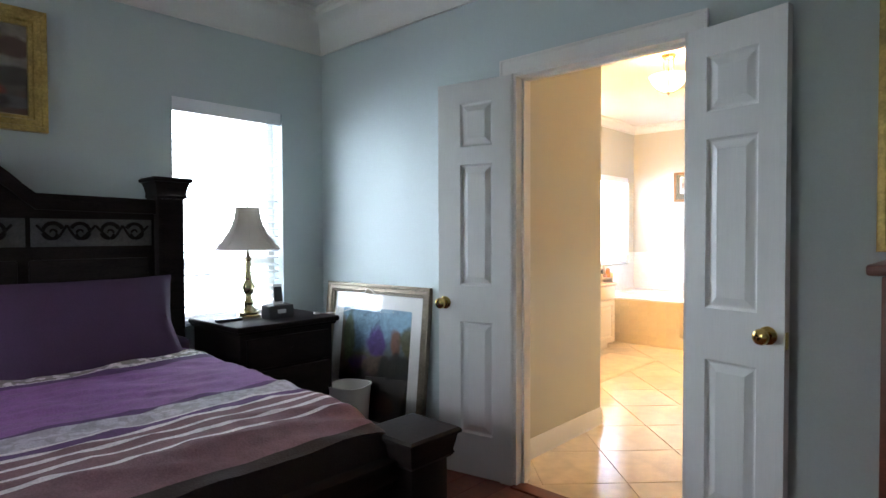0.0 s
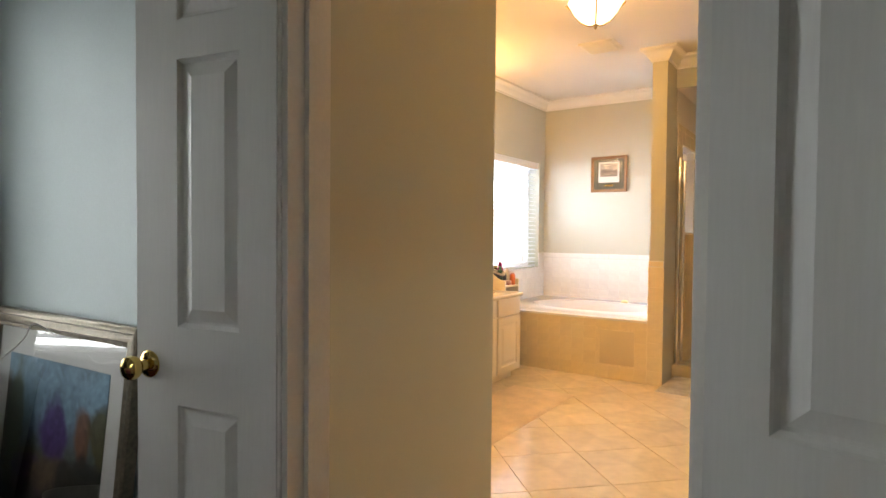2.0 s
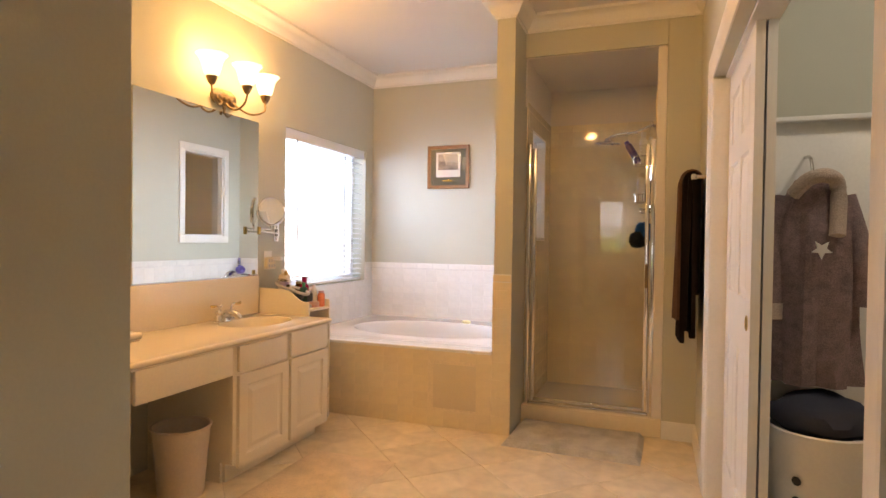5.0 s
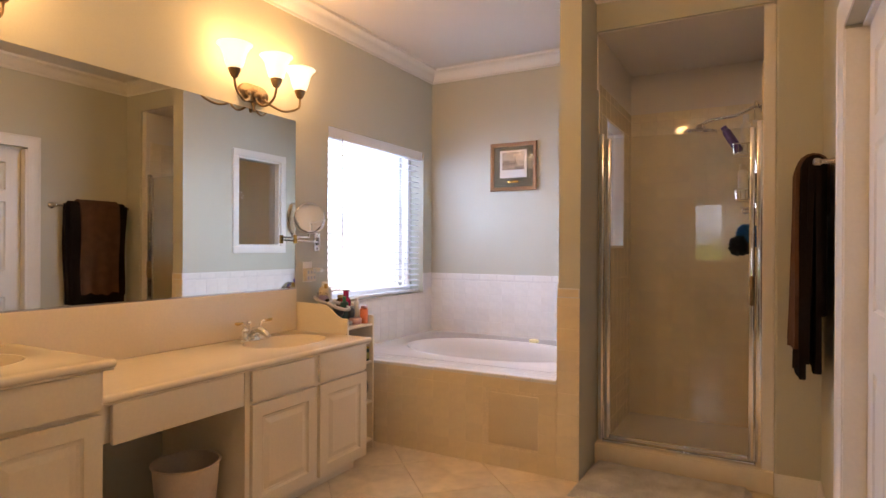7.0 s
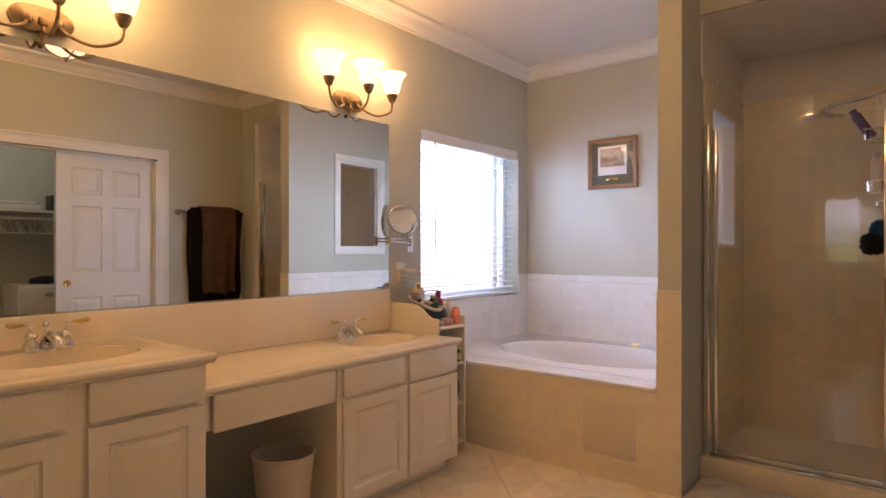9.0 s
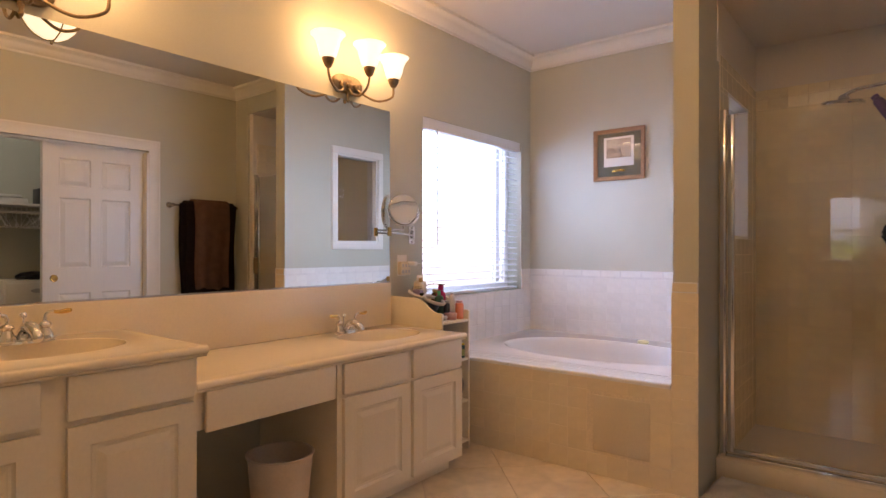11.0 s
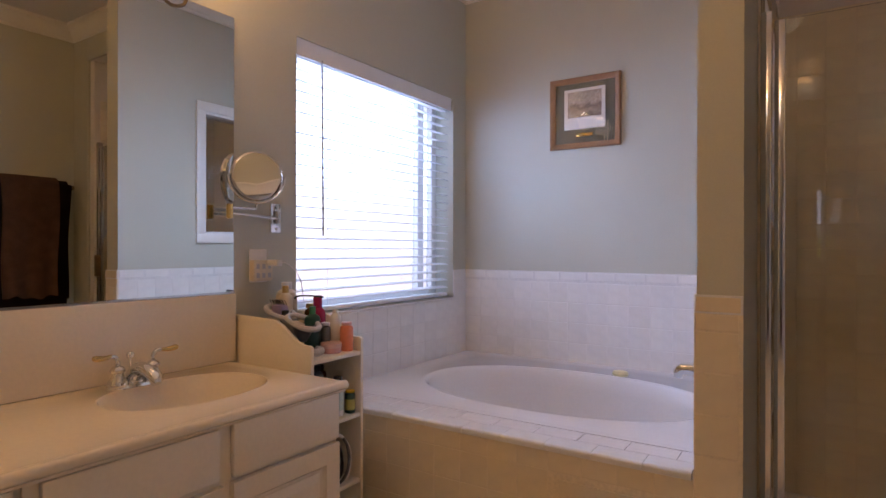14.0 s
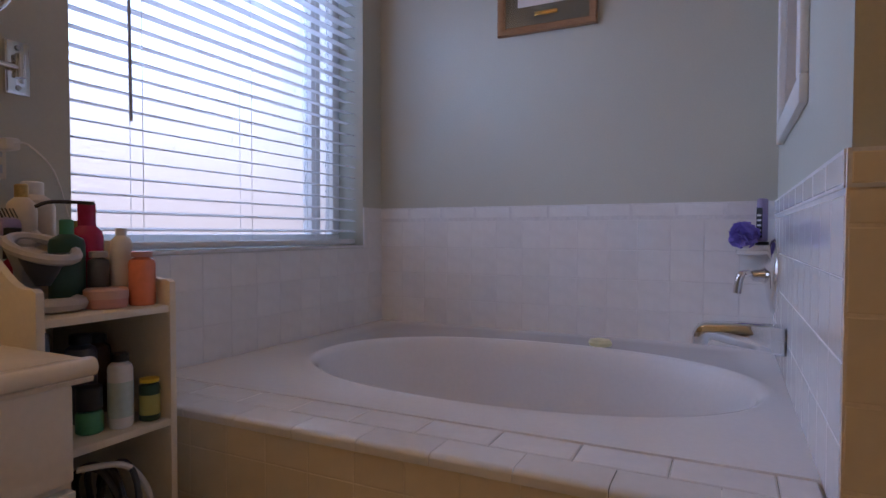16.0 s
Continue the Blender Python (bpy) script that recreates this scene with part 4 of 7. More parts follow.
part("rose", lathe([(0.095, 0), (0.10, 0.006), (0.09, 0.018), (0.03, 0.03), (0.018, 0.05)], 32, pose(-1.39, 7.35, 1.915, 6, 4)), M_CHROME, hs)
part("arm", tube(curve_points([(-1.39, 7.35, 1.96), (-1.33, 7.35, 1.985), (-1.2, 7.35, 2.0), (-1.10, 7.35, 2.04), (SHR - 0.008, 7.35, 2.03)], 6), 0.010, 10), M_CHROME, hs)
part("flange", lathe([(0.03, 0), (0.028, 0.005), (0.014, 0.012)], 20, Matrix.Translation((SHR - 0.007, 7.35, 2.03)) @ pose(0, 0, 0, 0, -90, 0)), M_CHROME, hs)
cd = thing("shower_caddy", pose(-1.13, 7.26, 1.42), "hanging chrome wire caddy in the shower", "shower caddy")
part("hanger", tube(curve_points([(-1.075, 7.33, 2.03), (-1.085, 7.31, 2.06), (-1.10, 7.29, 2.02), (-1.09, 7.30, 1.7), (-1.09, 7.30, 1.42)], 6), 0.004, 6), M_CHROME, cd)


def wire_basket(x0, x1, y0, y1, z, h):
    """A wire basket of the caddy: two hoops and bent cross wires."""
    bk = part("basket", tube([(x0, y0, z), (x1, y0, z), (x1, y1, z), (x0, y1, z)], 0.0035, 6, closed=True), M_CHROME, cd)
    part("rim", tube([(x0 - 0.006, y0 - 0.006, z + h), (x1, y0 - 0.006, z + h), (x1, y1, z + h), (x0 - 0.006, y1, z + h)], 0.0035, 6, closed=True), M_CHROME, bk)
    wb = bmesh.new()
    n = max(3, round((x1 - x0) / 0.024))
    for k in range(n + 1):
        u = x0 + (x1 - x0) * k / n
        tube([(u, y0 - 0.005, z + h), (u, y0, z), (u, y1, z), (u, y1, z + h)], 0.002, 5, bm=wb)
    part("wires", wb, M_CHROME, bk)


wire_basket(-1.20, -1.065, 7.19, 7.32, 1.752, 0.055)
wire_basket(-1.19, -1.065, 7.19, 7.32, 1.492, 0.055)
wire_basket(-1.155, -1.065, 7.22, 7.32, 1.425, 0.022)


def bottle(name, x, y, z, r, h, mat, cap, label, capm=None, tilt=0, flat=1.0, neck=0.35, shoulder=0.78, band=None):
    """A bottle with its cap."""
    b = thing(name, pose(x, y, z, tilt, 0, 17 * (x * 31 % 7)), label, "bottle" if "bottle" in name else name.replace("_", " "))
    s = Matrix.Diagonal((1, flat, 1, 1))
    part("body", lathe([(r * 0.9, 0), (r, h * 0.03), (r, h * shoulder), (r * 0.9, h * (shoulder + 0.06)), (r * neck, h * (shoulder + 0.12)), (r * neck, h * 0.92)], 22, s), mat, b, local=True)
    part("cap", lathe([(r * cap, h * (shoulder + 0.11)), (r * cap, h * 0.99), (r * cap * 0.8, h)], 20, s), capm or M_WHITEPLASTIC, b, local=True)
    if band:
        part("label", lathe([(r * 1.012, h * 0.15), (r * 1.012, h * 0.62)], 22, s, caps=False), band, b, "plain printed label", local=True)
    return b


def plain(name, c, rough=0.35):
    return material(name, c, rough, vary=0.06, bump=0.03)


M_PURPLE, M_PINK, M_MAGENTA, M_PEACH = plain("purple_plastic", (0.10, 0.06, 0.22)), plain("pink_cream", (0.62, 0.32, 0.28)), plain("magenta_plastic", (0.42, 0.02, 0.10), 0.25), plain("peach_plastic", (0.85, 0.28, 0.15), 0.25)
M_DARKGREEN, M_GREEN, M_YELLOW, M_CREAM = plain("dark_green_plastic", (0.02, 0.07, 0.05)), plain("green_plastic", (0.05, 0.22, 0.10)), plain("yellow_cap", (0.75, 0.55, 0.03)), plain("cream_plastic", (0.68, 0.60, 0.46))
M_SLATE, M_LILAC, M_BROWNGLASS = plain("slate_plastic", (0.10, 0.11, 0.13)), plain("lilac_plastic", (0.32, 0.26, 0.45)), plain("brown_glass", (0.09, 0.04, 0.02), 0.15)
bt = bottle("shampoo_bottle", -1.185, 7.225, 1.757, 0.024, 0.17, M_PURPLE, 0.7, "dark purple shampoo bottle leaning out of shower caddy", M_PURPLE)
bt.matrix_basis = pose(-1.172, 7.225, 1.768, 0, -30, 0)
bottle("shampoo_bottle", -1.142, 7.255, 1.757, 0.027, 0.225, M_WHITEPLASTIC, 0.6, "tall white shampoo bottle in shower caddy", shoulder=0.7)
bottle("shampoo_bottle", -1.095, 7.27, 1.757, 0.024, 0.19, M_WHITEPLASTIC, 0.6, "shorter white shampoo bottle in shower caddy")
bottle("shampoo_bottle", -1.155, 7.25, 1.497, 0.026, 0.20, M_WHITEPLASTIC, 0.7, "white bottle on the caddy's middle basket", M_CREAM, shoulder=0.74)
bottle("shampoo_bottle", -1.10, 7.26, 1.497, 0.028, 0.15, M_SLATE, 0.8, "dark bottle on the caddy's middle basket", M_SLATE)
solo("soap_bar", box(-1.145, 7.235, 1.429, -1.085, 7.29, 1.447, 0.007), M_CREAM, "cream soap bar on the caddy's lower tray", "soap")


def pouf(name, x, y, z, r, mat, label, n=150):
    """A puffy mesh sponge of crumpled leaves."""
    rng = random.Random(int(x * 1000) + 7)
    bm = bmesh.new()
    for _ in range(n):
        d = Vector((rng.gauss(0, 1), rng.gauss(0, 1), rng.gauss(0, 1))).normalized()
        q = d.to_track_quat("Z", "Y")
        p = Vector((x, y, z)) + d * r * rng.uniform(0.55, 0.8)
        s, tw = r * rng.uniform(0.3, 0.45), rng.uniform(0, 6.3)
        vs = [bm.verts.new(p + q @ Vector((s * math.cos(tw + k * 1.26) * rng.uniform(0.8, 1.2), s * math.sin(tw + k * 1.26), r * rng.uniform(-0.05, 0.3)))) for k in range(5)]
        c0 = bm.verts.new(p - d * r * 0.25)
        for k in range(5):
            bm.faces.new((vs[k], vs[(k + 1) % 5], c0))
    bmesh.ops.create_icosphere(bm, subdivisions=2, radius=r * 0.62, matrix=Matrix.Translation((x, y, z)))
    return solo(name, bm, mat, label, "bath sponge")


pouf("bath_pouf", -1.122, 7.24, 1.285, 0.07, plain("blue_mesh", (0.01, 0.14, 0.42), 0.6), "bright blue mesh bath pouf hanging in the shower")
pouf("bath_pouf", -1.17, 7.21, 1.235, 0.06, plain("black_mesh", (0.02, 0.02, 0.025), 0.6), "black mesh bath pouf hanging in the shower")
solo("pouf_cord", tube([(-1.122, 7.25, 1.33), (-1.095, 7.27, 1.43)], 0.003, 5), M_BLACK, "thin cord of the hanging bath poufs", "cord")
pouf("bath_pouf", -2.098, 7.70, 0.892, 0.044, plain("purple_mesh", (0.24, 0.19, 0.60), 0.6), "small purple mesh pouf on soap dish", 90)
tb = thing("lotion_tube", pose(-2.045, 7.745, 0.85, 0, 0, 62), "black-labelled purple lotion tube standing on its cap", "tube")
part("cap", lathe([(0.020, 0), (0.020, 0.022)], 20), M_BLACK, tb, local=True)
part("body", box(-0.019, -0.011, 0.022, 0.019, 0.011, 0.16, 0.006), M_LILAC, tb, local=True)
part("label", box(-0.0205, -0.009, 0.035, -0.0192, 0.009, 0.13), M_BLACK, tb, "black label with pale bars", local=True)
for k in range(4):
    part("text_bar", box(-0.0212, -0.006, 0.055 + k * 0.016, -0.0206, 0.006, 0.061 + k * 0.016), M_WHITEPLASTIC, tb, local=True)

# ---- picture over the tub ----


def framed(name, m, w, h, frame_w, frame_d, fmat, mats, label, steps=None):
    """A framed picture hung with its back at y=0, facing -y; mats: nested (inset, material) from the outside in."""
    pc = thing(name, m, label, "picture")
    prof = steps or [(0.0, 0.0), (0.0, 0.8), (0.15, 1.0), (0.55, 0.9), (0.85, 0.55), (1.0, 0.45), (1.0, 0.0)]
    bm = bmesh.new()
    rings = []
    for sx, sz in ((-1, 0), (1, 0), (1, 1), (-1, 1)):
        rings.append([bm.verts.new((sx * (w / 2 - frame_w * o), -frame_d * d, h * sz + frame_w * o * (1 if sz == 0 else -1))) for o, d in prof])
    k = len(prof)
    for i in range(4):
        a, b = rings[i], rings[(i + 1) % 4]
        for j in range(k):
            bm.faces.new((a[j], b[j], b[(j + 1) % k], a[(j + 1) % k]))
    bmesh.ops.recalc_face_normals(bm, faces=bm.faces)
    part("frame", bm, fmat, pc, local=True)
    for i, (nm, inset, mt) in enumerate(mats):
        part(nm, box(-w / 2 + inset, -0.006 - 0.002 * i, inset, w / 2 - inset, -0.004 - 0.002 * i + 0.001, h - inset), mt, pc, local=True, smooth=False)
    g = part("glazing", box(-w / 2 + frame_w * 0.9, -0.018, frame_w * 0.9, w / 2 - frame_w * 0.9, -0.016, h - frame_w * 0.9), M_GLASS, pc, local=True, smooth=False)
    g.visible_shadow = False
    return pc


M_SEPIA = colours(material("sepia_print", (0.3, 0.25, 0.2), 0.8, vary=0.3, scale=25), along("Z", 0.16, 0.30, 0.10, 22), [(0.0, (0.20, 0.16, 0.13)), (0.3, (0.07, 0.05, 0.04)), (0.55, (0.32, 0.27, 0.22)), (0.8, (0.16, 0.13, 0.11)), (1.0, (0.42, 0.37, 0.31))])
pc = framed("wall_picture", pose(-2.773, NY, 1.665), 0.385, 0.378, 0.030, 0.022, M_OAK, [("mat_board", 0.024, M_GREENBOARD)], "oak-framed sepia photograph with olive mat over tub")
part("mount", box(-0.112, -0.0095, 0.102, 0.112, -0.008, 0.318), M_MATBOARD, pc, local=True)
part("photo", box(-0.092, -0.0115, 0.165, 0.092, -0.010, 0.302), M_SEPIA, pc, local=True)
part("name_plate", box(-0.045, -0.011, 0.062, 0.045, -0.008, 0.078, 0.002), M_BRASS, pc, "small engraved brass plate", local=True)

# ---- shaving mirror, outlet ----
vm = thing("magnifying_mirror", pose(WX, 6.33, 1.25), "round chrome swing-arm magnifying mirror on the wall", "mirror")
part("wall_plate", box(WX, 6.32, 1.19, WX + 0.012, 6.37, 1.305, 0.004), M_CHROME, vm)
for z in (1.205, 1.29):
    part("screw", lathe([(0.006, 0), (0.005, 0.004)], 10, Matrix.Translation((WX + 0.012, 6.345, z)) @ pose(0, 0, 0, 0, 90)), M_NICKEL, vm)
part("pivot", lathe([(0.010, 1.225), (0.010, 1.275)], 14, Matrix.Translation((WX + 0.022, 6.345, 0))), M_CHROME, vm)
part("arm", tube([(WX + 0.022, 6.345, 1.245), (WX + 0.06, 6.10, 1.255)], 0.006, 10), M_CHROME, vm)
part("elbow", lathe([(0.012, 1.235), (0.012, 1.285)], 14, Matrix.Translation((WX + 0.062, 6.095, 0))), M_BRASS, vm)
part("arm", tube([(WX + 0.062, 6.095, 1.272), (WX + 0.075, 6.196, 1.272), (WX + 0.075, 6.20, 1.298)], 0.006, 10), M_CHROME, vm)
face = pose(WX + 0.075, 6.20, 1.393, 0, 86, -30)
hd = part("head", lathe([(0.080, -0.012), (0.089, -0.010), (0.093, 0.0), (0.089, 0.010), (0.082, 0.012)], 40, face), M_CHROME, vm)
part("mirror_disc", lathe([(0.001, 0.0123), (0.082, 0.0128)], 40, face, caps=False), M_MIRROR, hd)
part("yoke", tube([face @ Vector((0.099 * math.cos(a), 0.099 * math.sin(a), 0)) for a in [math.pi * (0.5 + k / 20) * 1.0 - math.pi * 0.5 - math.pi * 0.5 for k in range(21)]], 0.004, 8), M_CHROME, hd)
ol = thing("wall_outlet", pose(WX, 6.265, 1.06), "six-way white plug adapter in a wall outlet", "outlet")
part("cover_plate", box(WX, 6.225, 1.00, WX + 0.006, 6.305, 1.125, 0.003), M_WHITEPLASTIC, ol)
ad = part("adapter", box(WX + 0.006, 6.222, 1.005, WX + 0.036, 6.31, 1.085, 0.006), M_CREAM, ol, "cream multi-plug adapter")
for j in range(2):
    for k in range(3):
        part("socket_slot", box(WX + 0.0355, 6.232 + k * 0.027, 1.018 + j * 0.034, WX + 0.0368, 6.246 + k * 0.027, 1.036 + j * 0.034), M_GREYPLASTIC, ad)
ng = thing("night_light", pose(WX + 0.036, 6.29, 1.075), "white stubby plug-in charger with a thin cable", "charger")
part("plug_body", box(WX + 0.036, 6.278, 1.062, WX + 0.095, 6.306, 1.086, 0.005), M_WHITEPLASTIC, ng)
part("cable", tube(curve_points([(WX + 0.094, 6.292, 1.074), (WX + 0.13, 6.30, 1.07), (WX + 0.16, 6.33, 1.02), (WX + 0.14, 6.37, 0.93)], 6), 0.002, 6), M_WHITEPLASTIC, ng)

# ---- towel rail and towels ----
BAR_X, BAR_Z = EX - 0.07, 1.55
rl = thing("towel_bar", pose(EX, 6.48, BAR_Z), "brushed nickel towel bar on round wall roses", "towel bar")
part("rail", tube([(BAR_X, 6.17, BAR_Z), (BAR_X, 6.79, BAR_Z)], 0.008, 12), M_NICKEL, rl)
for y in (6.175, 6.785):
    part("bracket", lathe([(0.026, 0), (0.026, 0.006), (0.015, 0.012), (0.010, 0.02), (0.010, 0.055), (0.016, 0.062), (0.016, 0.078), (0.006, 0.084)], 22, Matrix.Translation((EX, y, BAR_Z)) @ pose(0, 0, 0, 0, -90, 0)), M_NICKEL, rl)


def towel(name, y0, y1, r, front, back, thick, mat, label, seed, wave=0.010):
    """A towel hung over the bar as one thin sheet in soft folds; r: how far from the bar it lies."""
    bm = bmesh.new()
    nu, nd = 44, 24
    rings = []
    for i in range(nu + 1):
        u = i / nu
        hem = 0.010 * math.sin(u * 8 + seed) + 0.006 * math.sin(u * 21 + seed * 2)
        path = []
        for k in range(nd + 1):
            f = 1 - k / nd
            path.append((-(r + f * wave * (1.2 + math.sin(u * 15 + seed + f * 1.5))), -f * (front + hem), f))
        for k in range(1, 8):
            t = math.pi * k / 8
            path.append((-r * math.cos(t), r * math.sin(t), 0.0))
        for k in range(nd + 1):
            f = k / nd
            path.append((min(r + f * 0.4 * wave * (1 + math.sin(u * 12 + seed * 1.7)), 0.058), -f * (back - hem), f))
        ring = []
        for x, z, f in path:
            yy = y0 + (y1 - y0) * (0.5 + (u - 0.5) * (1 - 0.07 * f)) + 0.007 * math.sin(z * 8 + seed)
            ring.append(bm.verts.new((BAR_X + x, yy, BAR_Z + z)))
        rings.append(ring)
    m = len(rings[0])
    for a, b in zip(rings, rings[1:]):
        for j in range(m - 1):
            bm.faces.new((a[j], a[j + 1], b[j + 1], b[j]))
    bmesh.ops.recalc_face_normals(bm, faces=bm.faces)
    bmesh.ops.solidify(bm, geom=bm.faces[:], thickness=thick)
    return solo(name, bm, mat, label, "towel", "towels on the bar")


towel("bath_towel", 6.235, 6.77, 0.020, 0.78, 0.84, 0.020, M_BLACKTOWEL, "black bath towel folded over the towel bar", 1.3)
towel("bath_towel", 6.27, 6.74, 0.043, 0.86, 0.60, 0.022, M_BLACKTOWEL, "second black towel layer hung over the bar", 2.2, 0.008)
towel("hand_towel", 6.345, 6.68, 0.060, 0.75, 0.18, 0.014, M_BROWNTOWEL, "brown hand towel hung over a black bath towel", 3.1, 0.010)

# ---- mats and bins ----


def soft_mat(name, x0, y0, x1, y1, h, mat, label, turn=0.0, amp=0.004):
    bm = bmesh.new()
    n = 26
    cx, cy = (x0 + x1) / 2, (y0 + y1) / 2
    top = [[None] * (n + 1) for _ in range(n + 1)]
    for i in range(n + 1):
        for j in range(n + 1):
            u, v = i / n, j / n
            e = min(u, v, 1 - u, 1 - v)
            z = 0.002 + h * min(1, (e / 0.04)) ** 0.5 + amp * noise.noise(Vector((u * 6, v * 6, x0 * 9)))
            top[i][j] = bm.verts.new((x0 + (x1 - x0) * u, y0 + (y1 - y0) * v, max(z, 0.001)))
    for i in range(n):
        for j in range(n):
            bm.faces.new((top[i][j], top[i + 1][j], top[i + 1][j + 1], top[i][j + 1]))
    edge = [top[i][0] for i in range(n + 1)] + [top[n][j] for j in range(1, n + 1)] + [top[i][n] for i in range(n - 1, -1, -1)] + [top[0][j] for j in range(n - 1, 0, -1)]
    low = [bm.verts.new((v.co.x, v.co.y, 0.0)) for v in edge]
    for k in range(len(edge)):
        bm.faces.new((edge[k], low[k], low[(k + 1) % len(edge)], edge[(k + 1) % len(edge)]))
    bm.transform(Matrix.Translation((cx, cy, 0)) @ pose(0, 0, 0, 0, 0, turn) @ Matrix.Translation((-cx, -cy, 0)))
    return solo(name, bm, mat, label, "rug")


soft_mat("bath_mat", -1.885, 6.315, -1.10, 6.80, 0.034, M_MAT, "beige plush bath mat before the shower", -1.5)
soft_mat("vanity_rug", -2.86, 3.95, -2.352, 5.85, 0.011, M_RUG, "long thin tan rug beside the vanity", 0.0, 0.0015)


def bin_thing(name, x, y, r0, r1, h, mat, label, n=32, square=1.0, turn=0):
    bn = thing(name, pose(x, y, 0, 0, 0, turn), label, "waste bin")
    def ring_profile(prof):
        bm = bmesh.new()
        rings = []
        for r, z in prof:
            row = []
            for k in range(n):
                a = 2 * math.pi * k / n
                q = (abs(math.cos(a)) ** (2 * square) + abs(math.sin(a)) ** (2 * square)) ** (-1 / (2 * square))
                row.append(bm.verts.new((r * q * math.cos(a), r * q * math.sin(a), z)))
            rings.append(row)
        for a, b in zip(rings, rings[1:]):
            for k in range(n):
                bm.faces.new((a[k], a[(k + 1) % n], b[(k + 1) % n], b[k]))
        bm.faces.new(rings[0][::-1])
        bm.faces.new(rings[-1])
        return bm
    part("tub", ring_profile([(r0, 0.002), (r0 * 1.02, 0.01), (r1, h - 0.01), (r1 + 0.006, h - 0.006), (r1 + 0.006, h), (r1 - 0.004, h), (r0 * 0.97, 0.012)]), mat, bn, local=True)
    return bn


bin_thing("waste_bin", -3.13, 5.12, 0.10, 0.13, 0.33, plain("tan_plastic", (0.64, 0.54, 0.44)), "tan plastic waste bin in the knee space")
bb = bin_thing("waste_bin", -2.70, 2.29, 0.085, 0.113, 0.385, M_WHITEPLASTIC, "white plastic waste bin before the leaning picture", square=1.6, turn=20)
part("handle", tube(curve_points([(-0.085, -0.09, 0.25), (-0.11, -0.115, 0.235), (-0.13, -0.12, 0.215)], 5), 0.007, 8), M_WHITEPLASTIC, bb, local=True)



def bar_mark(a):
    """One bar of a printed triangle on the bin's face."""
    bm = box(-0.017, -0.005, -0.0015, 0.017, 0.005, 0.0015)
    bm.transform(pose(0, 0, 0, 0, 0, -49) @ Matrix.Translation((0.1195, 0, 0.27)) @ pose(0, 0, 0, 0, 85, 0) @ pose(0, 0, 0, 0, 0, 90 + math.degrees(a)) @ Matrix.Translation((0, 0.021, 0)))
    return bm


for k in range(3):
    a = 2 * math.pi * k / 3
    part("printed_mark", bar_mark(a), M_GREYPLASTIC, bb, "grey printed triangle mark", local=True)

# ---- switch plate ----
sw = thing("light_switch", pose(EX, 3.49, 1.306), "ivory three-gang toggle switch plate on the wall", "light switch")
part("plate", box(EX - 0.006, 3.408, 1.248, EX, 3.573, 1.364, 0.003), M_WHITEPLASTIC, sw)
for k, up in enumerate((1, -1, 1)):
    y = 3.445 + k * 0.046
    part("toggle", box(EX - 0.017, y - 0.0045, 1.300 + up * 0.006, EX - 0.006, y + 0.0045, 1.310 + up * 0.006, 0.002), M_WHITEPLASTIC, sw)
    for z in (1.276, 1.336):
        part("screw", lathe([(0.0022, 0), (0.0018, 0.0008)], 8, Matrix.Translation((EX - 0.006, y, z)) @ pose(0, 0, 0, 0, -90)), M_WHITEPLASTIC, sw)

# ---- shelf unit with toiletries between vanity and tub ----
SY0, SY1, SX = 6.165, 6.425, -3.122
su = thing("shelf_unit", pose((WX + SX) / 2, (SY0 + SY1) / 2, 0), "cream painted narrow shelf unit with curved sides", "shelf")
side = [(WX + 0.004, 0.0), (SX, 0.0), (SX, 0.80), (SX - 0.012, 0.806)] + [(SX - 0.03 - 0.16 * k / 8, 0.805 + 0.075 * (0.5 - 0.5 * math.cos(math.pi * k / 8))) for k in range(9)] + [(WX + 0.05, 0.885), (WX + 0.004, 0.885)]
for y in (SY0, SY1 - 0.014):
    part("side_panel", prism(side, 1, y, y + 0.014, bevel=0.002), M_CAB, su)
for z in (0.06, 0.29, 0.53, 0.755):
    part("shelf", box(WX + 0.004, SY0 + 0.014, z - 0.014, SX - 0.002, SY1 - 0.014, z, 0.002), M_CAB, su)
part("back_panel", box(WX + 0.001, SY0, 0.0, WX + 0.004, SY1, 0.76), M_CAB, su)
Z1, Z2, Z3 = 0.756, 0.531, 0.291
bottle("lotion_bottle", -3.42, 6.325, Z1, 0.040, 0.245, M_CREAM, 0.5, "tall cream lotion bottle on top shelf", neck=0.4)
bottle("lotion_bottle", -3.375, 6.28, Z1, 0.026, 0.235, M_CREAM, 0.45, "gold-capped cream pump bottle on shelf", M_GOLD)
bottle("spray_bottle", -3.275, 6.345, Z1, 0.029, 0.20, M_MAGENTA, 0.55, "magenta hair spray bottle on top shelf", M_MAGENTA, neck=0.5, shoulder=0.66)
bottle("lotion_bottle", -3.34, 6.375, Z1, 0.026, 0.165, M_BROWNGLASS, 0.75, "brown bottle with gold band on shelf", M_GOLD)
bottle("shampoo_bottle", -3.24, 6.285, Z1, 0.031, 0.165, M_DARKGREEN, 0.4, "dark green flat bottle with green cap", M_GREEN, flat=0.6, shoulder=0.72)
bottle("lotion_bottle", -3.215, 6.375, Z1, 0.020, 0.15, M_WHITEPLASTIC, 0.5, "white lotion bottle with screw cap", neck=0.5)
bottle("perfume_bottle", -3.225, 6.335, Z1, 0.019, 0.105, M_SLATE, 0.85, "small dark bottle with clear cap", M_GREYPLASTIC)
